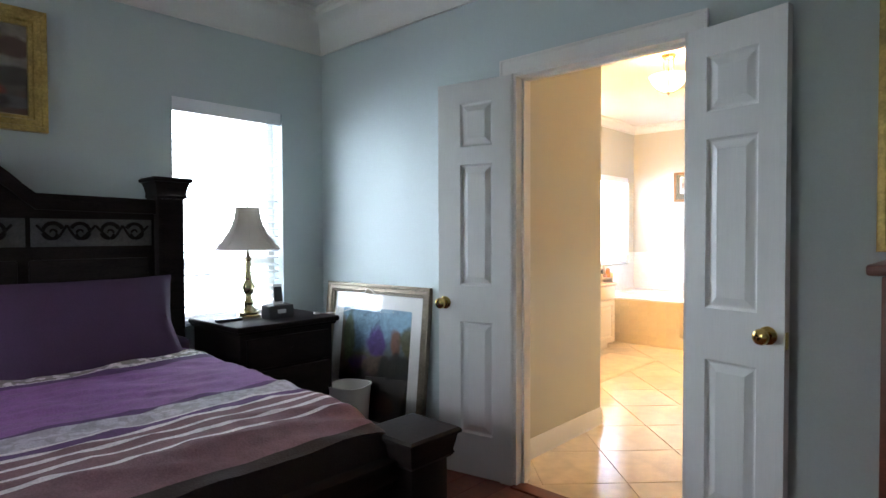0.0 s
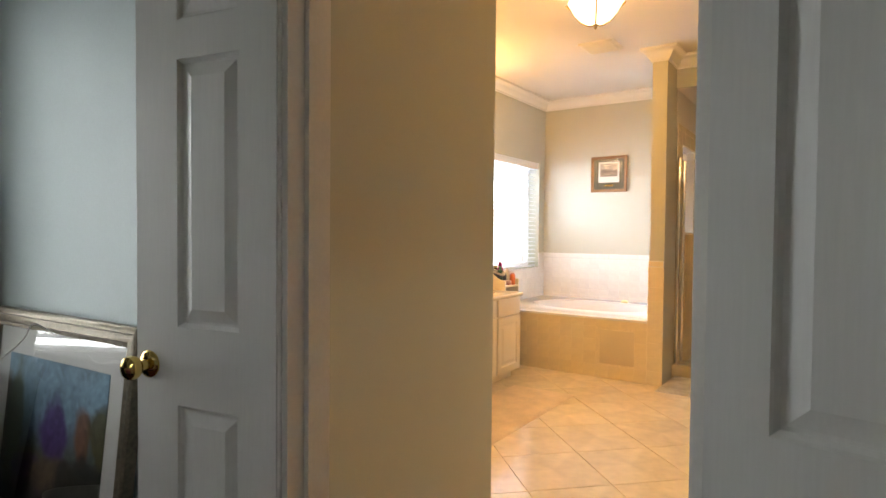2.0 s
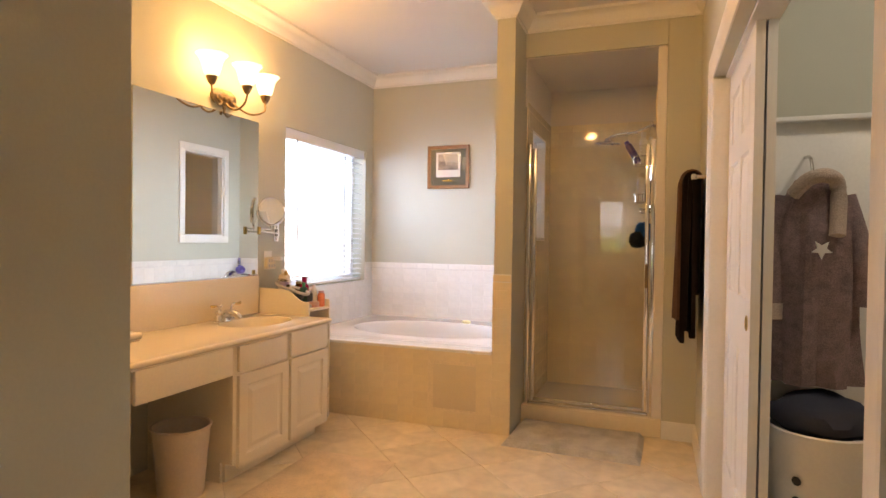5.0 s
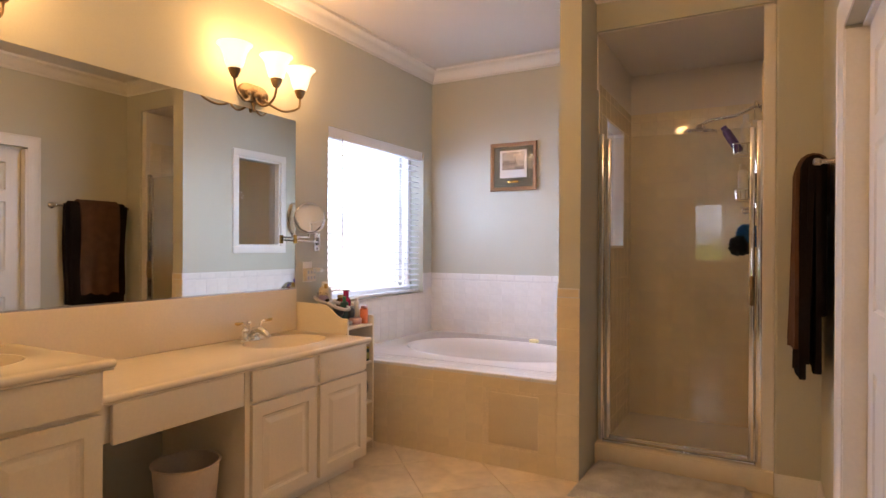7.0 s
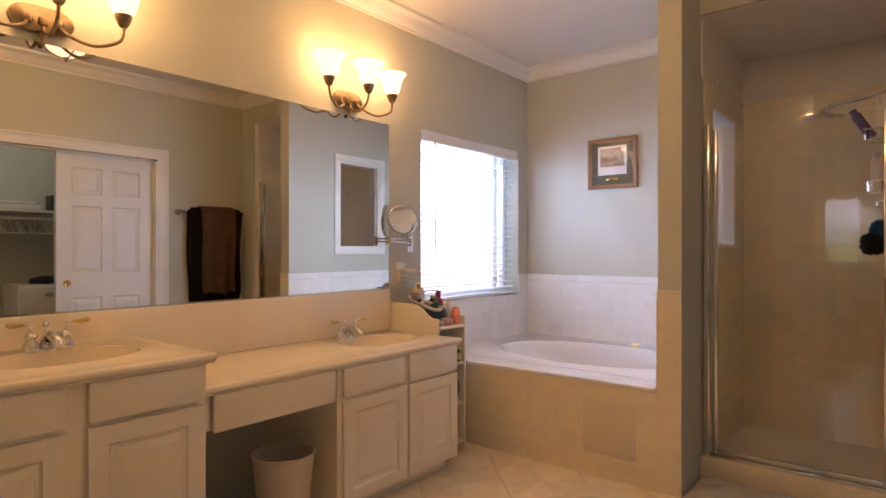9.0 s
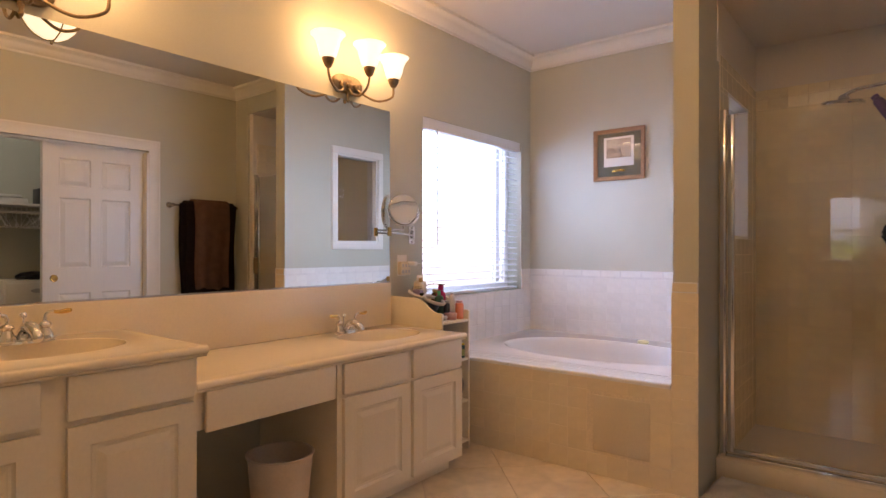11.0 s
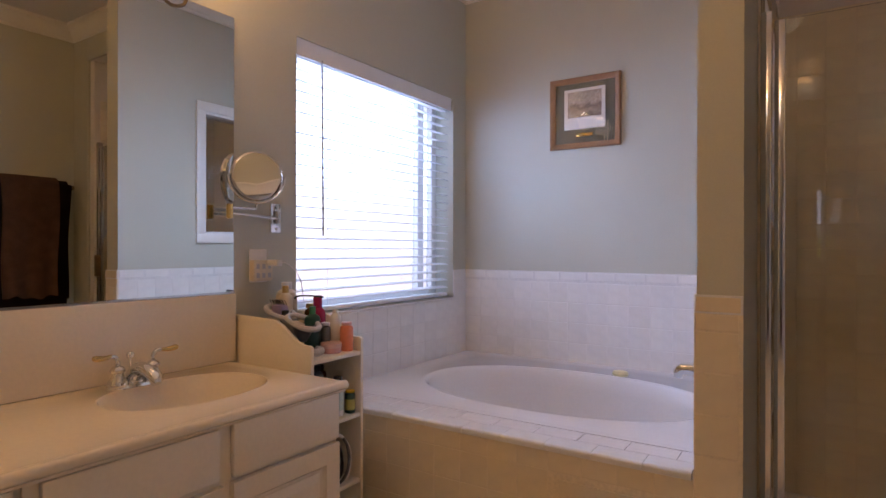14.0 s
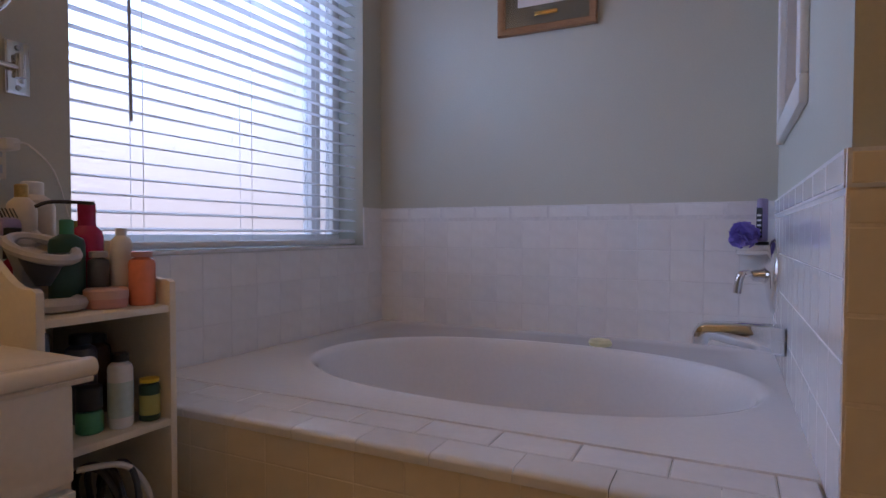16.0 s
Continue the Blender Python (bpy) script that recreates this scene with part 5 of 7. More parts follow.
bottle("lotion_bottle", -3.168, 6.385, Z1, 0.024, 0.105, M_PEACH, 0.8, "peach coloured bottle on top shelf", M_PINK)
bottle("nail_polish_bottle", -3.34, 6.245, Z1, 0.019, 0.15, M_MAGENTA, 0.8, "small red bottle with tall black cap", M_BLACK, shoulder=0.5)
jar = thing("cream_jar", pose(-3.188, 6.325, Z1), "low pink cream jar with lid", "jar")
part("jar_body", lathe([(0.034, 0), (0.037, 0.004), (0.037, 0.018)], 28), M_PINK, jar, local=True)
part("lid", lathe([(0.038, 0.018), (0.038, 0.033), (0.034, 0.037)], 28), plain("pale_pink_lid", (0.66, 0.42, 0.36)), jar, local=True)
# holder for a hair dryer: two rings on a waisted stand
M_HOLDER = plain("pale_grey_plastic", (0.52, 0.49, 0.48))
hd = thing("dryer_holder", pose(-3.260, 6.245, Z1), "white and grey plastic hair dryer holder", "holder")
part("base_ring", tube([(-3.230 + 0.058 * math.cos(a), 6.245 + 0.046 * math.sin(a), Z1 + 0.014) for a in (2 * math.pi * k / 28 for k in range(28))], 0.013, 8, closed=True), M_HOLDER, hd)
part("base_tray", lathe([(0.056, 0.001), (0.056, 0.008)], 26, Matrix.Translation((-3.230, 6.245, Z1)) @ Matrix.Diagonal((1, 0.8, 1, 1))), M_SLATE, hd)
part("stem", prism([(-3.315, Z1 + 0.01), (-3.262, Z1 + 0.01), (-3.276, Z1 + 0.04), (-3.275, Z1 + 0.07), (-3.245, Z1 + 0.105), (-3.35, Z1 + 0.125), (-3.306, Z1 + 0.075), (-3.302, Z1 + 0.04)], 1, 6.225, 6.262, bevel=0.006), M_HOLDER, hd)
part("upper_ring", tube([(-3.245 + 0.062 * math.cos(a), 6.245 + 0.048 * math.sin(a), Z1 + 0.112 - 0.02 * math.cos(a)) for a in (2 * math.pi * k / 28 for k in range(28))], 0.010, 8, closed=True), M_HOLDER, hd)
part("upper_ring", tube([(-3.360 + 0.058 * math.cos(a), 6.245 + 0.045 * math.sin(a), Z1 + 0.14 - 0.02 * math.cos(a)) for a in (2 * math.pi * k / 28 for k in range(28))], 0.010, 8, closed=True), M_HOLDER, hd)
part("cone", lathe([(0.014, 0.045), (0.03, 0.07), (0.048, 0.105)], 24, Matrix.Translation((-3.245, 6.245, Z1)) @ Matrix.Diagonal((1, 0.8, 1, 1)), caps=False), M_SLATE, hd)
br = thing("hair_brush", pose(-3.360, 6.245, Z1 + 0.15), "lilac paddle hair brush in the holder", "brush")
part("pad", box(-3.395, 6.225, Z1 + 0.125, -3.335, 6.265, Z1 + 0.17, 0.014), M_LILAC, br)
wb = bmesh.new()
for k in range(15):
    tube([(-3.390 + (k % 5) * 0.012, 6.23 + (k // 5) * 0.013, Z1 + 0.168), (-3.398 + (k % 5) * 0.012, 6.226 + (k // 5) * 0.013, Z1 + 0.186)], 0.0012, 5, bm=wb)
part("bristles", wb, M_BLACK, br)
gl2 = thing("eye_glasses", pose(-3.27, 6.30, Z1 + 0.19), "dark folded eyeglasses on the bottles", "glasses")
part("temple", tube(curve_points([(-3.33, 6.28, Z1 + 0.19), (-3.310, 6.30, Z1 + 0.2), (-3.23, 6.33, Z1 + 0.197)], 5), 0.004, 6), M_BLACK, gl2)
# middle shelf
bottle("lotion_bottle", -3.165, 6.335, Z2, 0.022, 0.14, M_WHITEPLASTIC, 0.7, "white lotion bottle with black cap and label", M_BLACK, band=plain("pale_green_label", (0.55, 0.66, 0.60)))
bottle("vitamin_bottle", -3.154, 6.388, Z2, 0.019, 0.082, M_DARKGREEN, 0.95, "dark vitamin bottle with yellow cap", M_YELLOW, shoulder=0.8, band=plain("pale_yellow_label", (0.45, 0.45, 0.14)))
bottle("lotion_bottle", -3.185, 6.288, Z2, 0.023, 0.085, M_GREEN, 0.95, "green jar with wide black lid", M_BLACK, shoulder=0.4)
bottle("lotion_bottle", -3.26, 6.32, Z2, 0.028, 0.17, M_SLATE, 0.7, "dark bottle at the shelf's back", M_BLACK)
bottle("lotion_bottle", -3.30, 6.375, Z2, 0.028, 0.16, M_BROWNGLASS, 0.7, "brown bottle at the shelf's back", M_BLACK)
cn = solo("storage_box", box(-3.38, 6.185, Z2, -3.20, 6.232, Z2 + 0.19, 0.005), M_SLATE, "dark clear plastic storage box on shelf", "box")
solo("notepad", box(-3.195, 6.184, Z2 + 0.001, -3.14, 6.232, Z2 + 0.009, 0.001), M_MATBOARD, "small white paper pad lying on shelf", "notepad")
# lower shelf: a coiled cable and a basket
co = thing("cable_coil", pose(-3.2, 6.33, Z3), "coiled black appliance cables on lower shelf", "cable")
for k in range(5):
    part("loop", tube([(-3.24 + 0.018 * k + (0.05 + 0.006 * k) * math.cos(a), 6.33 + 0.02 * math.cos(a + k), Z3 + 0.085 + (0.07 + 0.003 * k) * math.sin(a)) for a in (2 * math.pi * j / 24 for j in range(24))], 0.006, 6, closed=True), M_BLACK if k % 2 else M_SLATE, co)
solo("white_hose", tube(curve_points([(-3.145, 6.36, Z3 + 0.007), (-3.145, 6.38, Z3 + 0.09), (-3.145, 6.33, Z3 + 0.17), (-3.18, 6.26, Z3 + 0.18)], 8), 0.006, 8), M_WHITEPLASTIC, "white cord looped on lower shelf", "cord")
bk = thing("small_basket", pose(-3.215, 6.225, Z3), "white open plastic basket on lower shelf", "basket")
part("basket_body", box(-3.295, 6.185, Z3, -3.14, 6.188, Z3 + 0.06, bm=box(-3.295, 6.262, Z3, -3.14, 6.265, Z3 + 0.06, bm=box(-3.143, 6.188, Z3, -3.14, 6.262, Z3 + 0.06, bm=box(-3.295, 6.188, Z3, -3.292, 6.262, Z3 + 0.06, bm=box(-3.295, 6.188, Z3, -3.14, 6.262, Z3 + 0.003))))), M_WHITEPLASTIC, bk)

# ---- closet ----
# assumed fixture, out of view, added to go with the closet's extra lamp
cw = thing("closet_light", pose(0.1, 4.9, CEIL), "assumed small white dome light on closet ceiling, out of view", "ceiling lamp")
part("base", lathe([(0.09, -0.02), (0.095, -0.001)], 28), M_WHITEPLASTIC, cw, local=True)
dm = part("dome", lathe([(0.005, -0.10), (0.05, -0.09), (0.08, -0.06), (0.088, -0.02)], 28, caps=False), glow("lit_added_dome", (1.0, 0.92, 0.78), 2.0), cw, "lit white dome of the assumed closet light", local=True)
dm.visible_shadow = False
cs = thing("closet_shelf", pose(0.55, 4.8, 1.62), "white closet shelf with a hanging rod", "shelf")
part("board", box(0.45, 3.36, 1.56, 0.848, 6.34, 1.58), M_TRIM, cs)
part("rod", tube([(0.52, 3.36, 1.50), (0.52, 6.34, 1.50)], 0.014, 10), M_TRIM, cs)
part("bracket", prism([(0.5, 1.56), (0.848, 1.56), (0.848, 1.25), (0.83, 1.25)], 1, 4.79, 4.81), M_TRIM, cs)
part("upper_board", box(0.55, 3.36, 1.92, 0.848, 4.9, 1.94), M_TRIM, cs)


def hanger(y):
    bm = tube(curve_points([(0.52, y, 1.505), (0.545, y, 1.525), (0.535, y, 1.54), (0.50, y, 1.525)], 4)[::-1], 0.003, 6)
    tube([(0.52, y, 1.505), (0.52, y, 1.47), (0.30, y, 1.36), (0.74, y, 1.36), (0.52, y, 1.47)], 0.005, 6, bm=bm)
    return solo("clothes_hanger", bm, M_WHITEPLASTIC, "white plastic clothes hanger on the rod", "hanger", "closet hangers")


hg = hanger(4.75)
rng = random.Random(4)
yy = 4.80
while yy < 5.75:
    ob = new("clothes_hanger", hg.data)
    ob.location = (hg.location.x, yy, hg.location.z)
    ob.rotation_euler = (0, 0, rng.uniform(-0.35, 0.35))
    tagged(ob, "white plastic clothes hanger on the rod", "hanger", "closet hangers")
    yy += rng.uniform(0.022, 0.05)


def garment(name, x, y, top, h, w, d, mat, label):
    """A hung garment with sleeves and soft folds."""
    bm = bmesh.new()
    n, m = 40, 16
    rings = []
    for j in range(m + 1):
        f = j / m
        half = w * (0.22 + 0.28 * min(1, f * 5)) * (1 + 0.15 * f)
        dep = d * (0.35 + 0.3 * min(1, f * 4) + 0.15 * f)
        row = []
        for k in range(n):
            a = 2 * math.pi * k / n
            fold = 1 + 0.16 * f * math.sin(a * 7 + j * 0.2) + 0.05 * math.sin(a * 13)
            row.append(bm.verts.new((x + half * math.cos(a) * fold, y + dep * math.sin(a) * fold, top - h * f)))
        rings.append(row)
    for a, b in zip(rings, rings[1:]):
        for k in range(n):
            bm.faces.new((a[k], b[k], b[(k + 1) % n], a[(k + 1) % n]))
    bm.faces.new(rings[0])
    bm.faces.new(rings[-1][::-1])
    g = thing(name, pose(x, y, top - h), label, "clothes")
    part("body", bm, mat, g)
    for s in (-1, 1):
        part("sleeve", tube(curve_points([(x + s * w * 0.33, y, top - 0.07), (x + s * w * 0.55, y - 0.02, top - 0.3), (x + s * w * 0.56, y - 0.03, top - h * 0.62)], 6), [0.05] * 6 + [0.058] * 7, 12), mat, g)
    return g


M_ROBE = material("mauve_fleece", (0.24, 0.17, 0.17), 0.98, vary=0.35, scale=30, fine=220, bump=1.0, dist=0.006)
rb = garment("bath_robe", -0.50, 5.50, 1.46, 0.75, 0.26, 0.16, M_ROBE, "mauve fleece robe with pale collar, hanging in closet")
part("collar", tube(curve_points([(-0.58, 5.42, 1.40), (-0.54, 5.38, 1.45), (-0.48, 5.38, 1.46), (-0.44, 5.42, 1.42), (-0.45, 5.38, 1.25)], 6), 0.026, 10), material("pale_fleece", (0.48, 0.40, 0.34), 0.98, vary=0.3, fine=220, bump=1.0, dist=0.006), rb, "pale fleece collar")
part("cuff", lathe([(0.062, 0), (0.064, 0.06)], 14, pose(-0.65, 5.47, 0.94), caps=False), material("pale_cuff", (0.48, 0.40, 0.34), 0.98, vary=0.3, fine=220, bump=1.0, dist=0.006), rb, "pale fleece cuff")
st = [(-0.50 + (0.035 if k % 2 else 0.015) * math.cos(math.pi * k / 5 + 0.3), 1.20 + (0.035 if k % 2 else 0.015) * math.sin(math.pi * k / 5 + 0.3)) for k in range(10)]
part("star_patch", prism(st, 1, 5.355, 5.365), M_MATBOARD, rb, "pale star on the fleece")
rk = thing("closet_tower", pose(-0.50, 5.66, 0), "white closet organiser with a robe hung on it", "closet organiser")
part("side_panel", box(-0.66, 5.64, 0, -0.2, 5.658, 1.70, 0.002), M_TRIM, rk)
part("top_shelf", box(-0.67, 5.60, 1.70, -0.18, 5.70, 1.718, 0.002), M_TRIM, rk)
part("hook", tube(curve_points([(-0.50, 5.64, 1.56), (-0.50, 5.56, 1.55), (-0.50, 5.52, 1.50), (-0.50, 5.52, 1.46)], 5), 0.006, 8), M_NICKEL, rk)
hp = thing("laundry_hamper", pose(-0.48, 5.42, 0), "white plastic laundry hamper with round holes, full", "hamper")
part("hamper_body", lathe([(0.15, 0.002), (0.17, 0.55), (0.178, 0.56), (0.17, 0.565), (0.15, 0.02)], 28, pose(-0.48, 5.42, 0)), M_WHITEPLASTIC, hp)
for z in (0.12, 0.19, 0.26, 0.33, 0.40):
    part("hole", lathe([(0.016, 0), (0.001, 0.0015)], 12, pose(-0.48, 5.42, z) @ pose(0, 0, 0, 0, 0, 235) @ Matrix.Translation((0.156 + z * 0.036, 0, 0)) @ pose(0, 0, 0, 0, 90)), M_BLACK, hp, "dark round vent hole")
bm = bmesh.new()
bmesh.ops.create_icosphere(bm, subdivisions=3, radius=0.16, matrix=pose(-0.48, 5.42, 0.60) @ Matrix.Diagonal((1, 1, 0.55, 1)))
for v in bm.verts:
    v.co += v.normal * 0.03 * noise.noise(v.co * 14)
solo("dark_shirt", bm, plain("dark_denim", (0.03, 0.035, 0.06), 0.95), "crumpled dark clothes heaped in hamper", "laundry")
dw = thing("drawer_unit", pose(0.55, 5.53, 0), "white plastic drawer unit with oval grips", "drawers")
part("carcass", box(0.36, 5.27, 0, 0.84, 5.80, 0.875, 0.006), M_WHITEPLASTIC, dw)
for k in range(3):
    f = part("drawer", box(0.345, 5.29, 0.05 + k * 0.272, 0.36, 5.78, 0.31 + k * 0.272, 0.006), M_WHITEPLASTIC, dw)
    part("grip", lathe([(0.06, 0), (0.05, 0.004)], 20, pose(0.345, 5.535, 0.235 + k * 0.272, 0, -90, 0) @ Matrix.Diagonal((0.35, 1, 1, 1))), M_GREYPLASTIC, f, "dark oval grip")
bm = bmesh.new()
bmesh.ops.create_icosphere(bm, subdivisions=3, radius=0.13, matrix=pose(0.56, 5.55, 0.905) @ Matrix.Diagonal((1, 1.1, 0.32, 1)))
for v in bm.verts:
    v.co += v.normal * 0.03 * noise.noise(v.co * 16)
    v.co.z = max(v.co.z, 0.876)
solo("folded_bag", bm, M_BLACK, "black soft bag lying on the drawers", "bag")
ln = solo("linen_stack", box(0.5, 5.10, 1.581, 0.8, 5.50, 1.63, 0.015, bm=box(0.5, 5.11, 1.63, 0.8, 5.45, 1.66, 0.012)), M_MATBOARD, "folded white linen stacked on closet shelf", "linen")
solo("dark_box", box(0.5, 5.59, 1.581, 0.7, 5.69, 1.735, 0.006), M_BLACK, "small black box on the closet shelf", "box")

# ---- bedroom: bed ----
M_PEWTER = material("dull_pewter", (0.10, 0.10, 0.10), 0.5, 0.6, vary=0.2, scale=30)
BC, BHW, HX, FX = 0.52, 0.94, -3.17, -1.42       # bed centre line, half width, head and foot
bed = thing("bed", pose((HX + FX) / 2, BC, 0), "dark espresso wooden bed with carved headboard posts", "bed")


def square_post(x, y, h, s, cap, cap_h):
    bm = box(x - s / 2, y - s / 2, 0.0, x + s / 2, y + s / 2, h - cap_h, 0.006)
    rings = []
    for k, z in ((s * 0.54, h - cap_h - 0.025), (s * 0.60, h - cap_h - 0.012), (s * 0.58, h - cap_h), (s * 0.62, h - cap_h * 0.6), (cap / 2 - 0.01, h - cap_h * 0.3), (cap / 2, h - cap_h * 0.25), (cap / 2, h - 0.008), (cap / 2 - 0.008, h)):
        rings.append([bm.verts.new((x + k * a, y + k * b, z)) for a, b in ((-1, -1), (1, -1), (1, 1), (-1, 1))])
    for a, b in zip(rings, rings[1:]):
        for j in range(4):
            bm.faces.new((a[j], a[(j + 1) % 4], b[(j + 1) % 4], b[j]))
    bm.faces.new(rings[0][::-1])
    bm.faces.new(rings[-1])
    return bm


for s in (-1, 1):
    part("head_post", square_post(HX, BC + s * BHW, 1.55, 0.13, 0.20, 0.085), M_ESPRESSO, bed)
    part("foot_post", square_post(FX, BC + s * (BHW + 0.10), 0.60, 0.17, 0.24, 0.075), M_ESPRESSO, bed)
    part("side_rail", box(HX + 0.06, BC + s * BHW - 0.02, 0.2, FX - 0.08, BC + s * BHW + 0.02, 0.42, 0.008), M_ESPRESSO, bed)
arch = [(BC - BHW + 0.06, 0.45), (BC + BHW - 0.06, 0.45), (BC + BHW - 0.06, 1.435), (BC + 0.36, 1.445)] + [(BC + 0.34 - 0.68 * k / 24, 1.445 + 0.20 * math.sin(math.pi * k / 24) ** 0.8) for k in range(1, 24)] + [(BC - 0.36, 1.445), (BC - BHW + 0.06, 1.435)]
part("headboard_panel", prism(arch, 0, HX - 0.045, HX + 0.005), M_ESPRESSO, bed)
top = [(y, z) for y, z in arch[2:]]
part("top_rail", prism(top + [(y, z - 0.075) for y, z in top[::-1]], 0, HX - 0.055, HX + 0.03, bevel=0.006), M_ESPRESSO, bed)
for y0, y1 in ((BC + 0.36, BC + BHW - 0.10), (BC - 0.30, BC + 0.30), (BC - BHW + 0.10, BC - 0.36)):
    fr = part("fret_panel", box(HX + 0.005, y0 - 0.02, 1.20, HX + 0.012, y1 + 0.02, 1.33, 0.002), M_PEWTER, bed, "grey metal inset behind scrollwork")
    sc = bmesh.new()
    n = max(1, round((y1 - y0) / 0.26))
    for k in range(n):
        for s in (-1, 1):
            yc = y0 + (k + 0.5) * (y1 - y0) / n
            tube([(HX + 0.018, yc + s * (0.115 - 0.11 * t) * 1.0 + s * 0.0, 1.265) if t < 0 else (HX + 0.018, yc + s * (0.06 + (0.005 + 0.042 * t) * math.cos(9 * t)), 1.265 + (0.005 + 0.045 * t) * math.sin(9 * t)) for t in [j / 26 for j in range(27)]], [0.004 + 0.006 * j / 26 for j in range(27)], 7, bm=sc)
            tube(curve_points([(HX + 0.018, yc, 1.30), (HX + 0.018, yc + s * 0.05, 1.235), (HX + 0.018, yc + s * 0.12, 1.30)], 6), 0.006, 7, bm=sc)
    part("scrollwork", sc, M_ESPRESSO, fr, "dark scroll carving")
for y0, y1 in ((BC - BHW + 0.1, BC - 0.33), (BC - 0.29, BC + 0.29), (BC + 0.33, BC + BHW - 0.1)):
    part("raised_panel", box(HX + 0.005, y0, 0.62, HX + 0.02, y1, 1.14, 0.01), M_ESPRESSO, bed)
part("footboard_panel", box(FX - 0.03, BC - BHW, 0.14, FX + 0.02, BC + BHW, 0.50, 0.01), M_ESPRESSO, bed)
part("footboard_rail", box(FX - 0.045, BC - BHW, 0.46, FX + 0.045, BC + BHW, 0.53, 0.012), M_ESPRESSO, bed)
solo("mattress", box(HX + 0.03, BC - BHW + 0.03, 0.26, FX - 0.06, BC + BHW - 0.03, 0.58, 0.05, 4), M_MATBOARD, "thick white mattress under the bedding", "mattress")

LEN = FX - 0.02 - (HX + 0.15)
PURP, DPUR, WHT, GRY, BRN, DRK = (0.265, 0.108, 0.305), (0.11, 0.042, 0.14), (0.76, 0.68, 0.70), (0.52, 0.46, 0.53), (0.21, 0.105, 0.125), (0.035, 0.02, 0.02)
STOPS = [(0.0, DPUR), (0.10, DPUR), (0.105, WHT), (0.20, WHT), (0.205, DPUR), (0.25, DPUR), (0.255, PURP), (0.60, PURP), (0.605, DPUR), (0.625, GRY), (0.70, WHT), (0.71, DPUR), (0.735, WHT), (0.75, BRN), (0.775, WHT), (0.787, BRN), (0.815, WHT), (0.827, BRN), (0.86, WHT), (0.875, BRN), (0.972, DRK)]
M_DUVET = colours(material("striped_duvet", (0.3, 0.2, 0.3), 0.85, vary=0.22, scale=18, fine=170, bump=0.7, dist=0.003), along("X", 0.0, LEN, 0.006, 4), STOPS, "CONSTANT")

nd_, lk_ = M_DUVET.node_tree.nodes, M_DUVET.node_tree.links
hs_ = nd_[M_DUVET["hsv"]]
ramp_ = hs_.inputs["Color"].links[0].from_socket
tc_, vo_, nz_ = nd_.new("ShaderNodeTexCoord"), nd_.new("ShaderNodeTexVoronoi"), nd_.new("ShaderNodeTexNoise")
vo_.inputs["Scale"].default_value, nz_.inputs["Scale"].default_value = 26, 34
lk_.new(tc_.outputs["Object"], vo_.inputs["Vector"])
lk_.new(tc_.outputs["Object"], nz_.inputs["Vector"])
pet = nd_.new("ShaderNodeMath")
pet.operation, pet.inputs[2].default_value = "MULTIPLY_ADD", 0.0
lk_.new(vo_.outputs["Distance"], pet.inputs[0])
lk_.new(nz_.outputs["Fac"], pet.inputs[1])
blot = nd_.new("ShaderNodeMapRange")
blot.inputs["From Min"].default_value, blot.inputs["From Max"].default_value = 0.20, 0.27
lk_.new(pet.outputs[0], blot.inputs["Value"])
band_ = nd_.new("ShaderNodeValToRGB")
band_.color_ramp.interpolation = "CONSTANT"
for p_, v_ in ((0.105, 0.8), (0.20, 0.0), (0.625, 0.35), (0.70, 0.0)):
    e_ = band_.color_ramp.elements.new(p_)
    e_.color = (v_, v_, v_, 1)
band_.color_ramp.elements[0].color = (0, 0, 0, 1)
band_.color_ramp.elements[-1].color = (0, 0, 0, 1)
lk_.new(along("X", 0.0, LEN, 0.012, 5)(nd_, lk_), band_.inputs[0])
both_ = nd_.new("ShaderNodeMath")
both_.operation = "MULTIPLY"
lk_.new(band_.outputs[0], both_.inputs[0])
lk_.new(blot.outputs[0], both_.inputs[1])
mx_ = nd_.new("ShaderNodeMix")
mx_.data_type = "RGBA"
lk_.new(both_.outputs[0], mx_.inputs["Factor"])
lk_.new(ramp_, mx_.inputs[6])
mx_.inputs[7].default_value = (0.17, 0.13, 0.11, 1)
lk_.new(mx_.outputs[2], hs_.inputs["Color"])


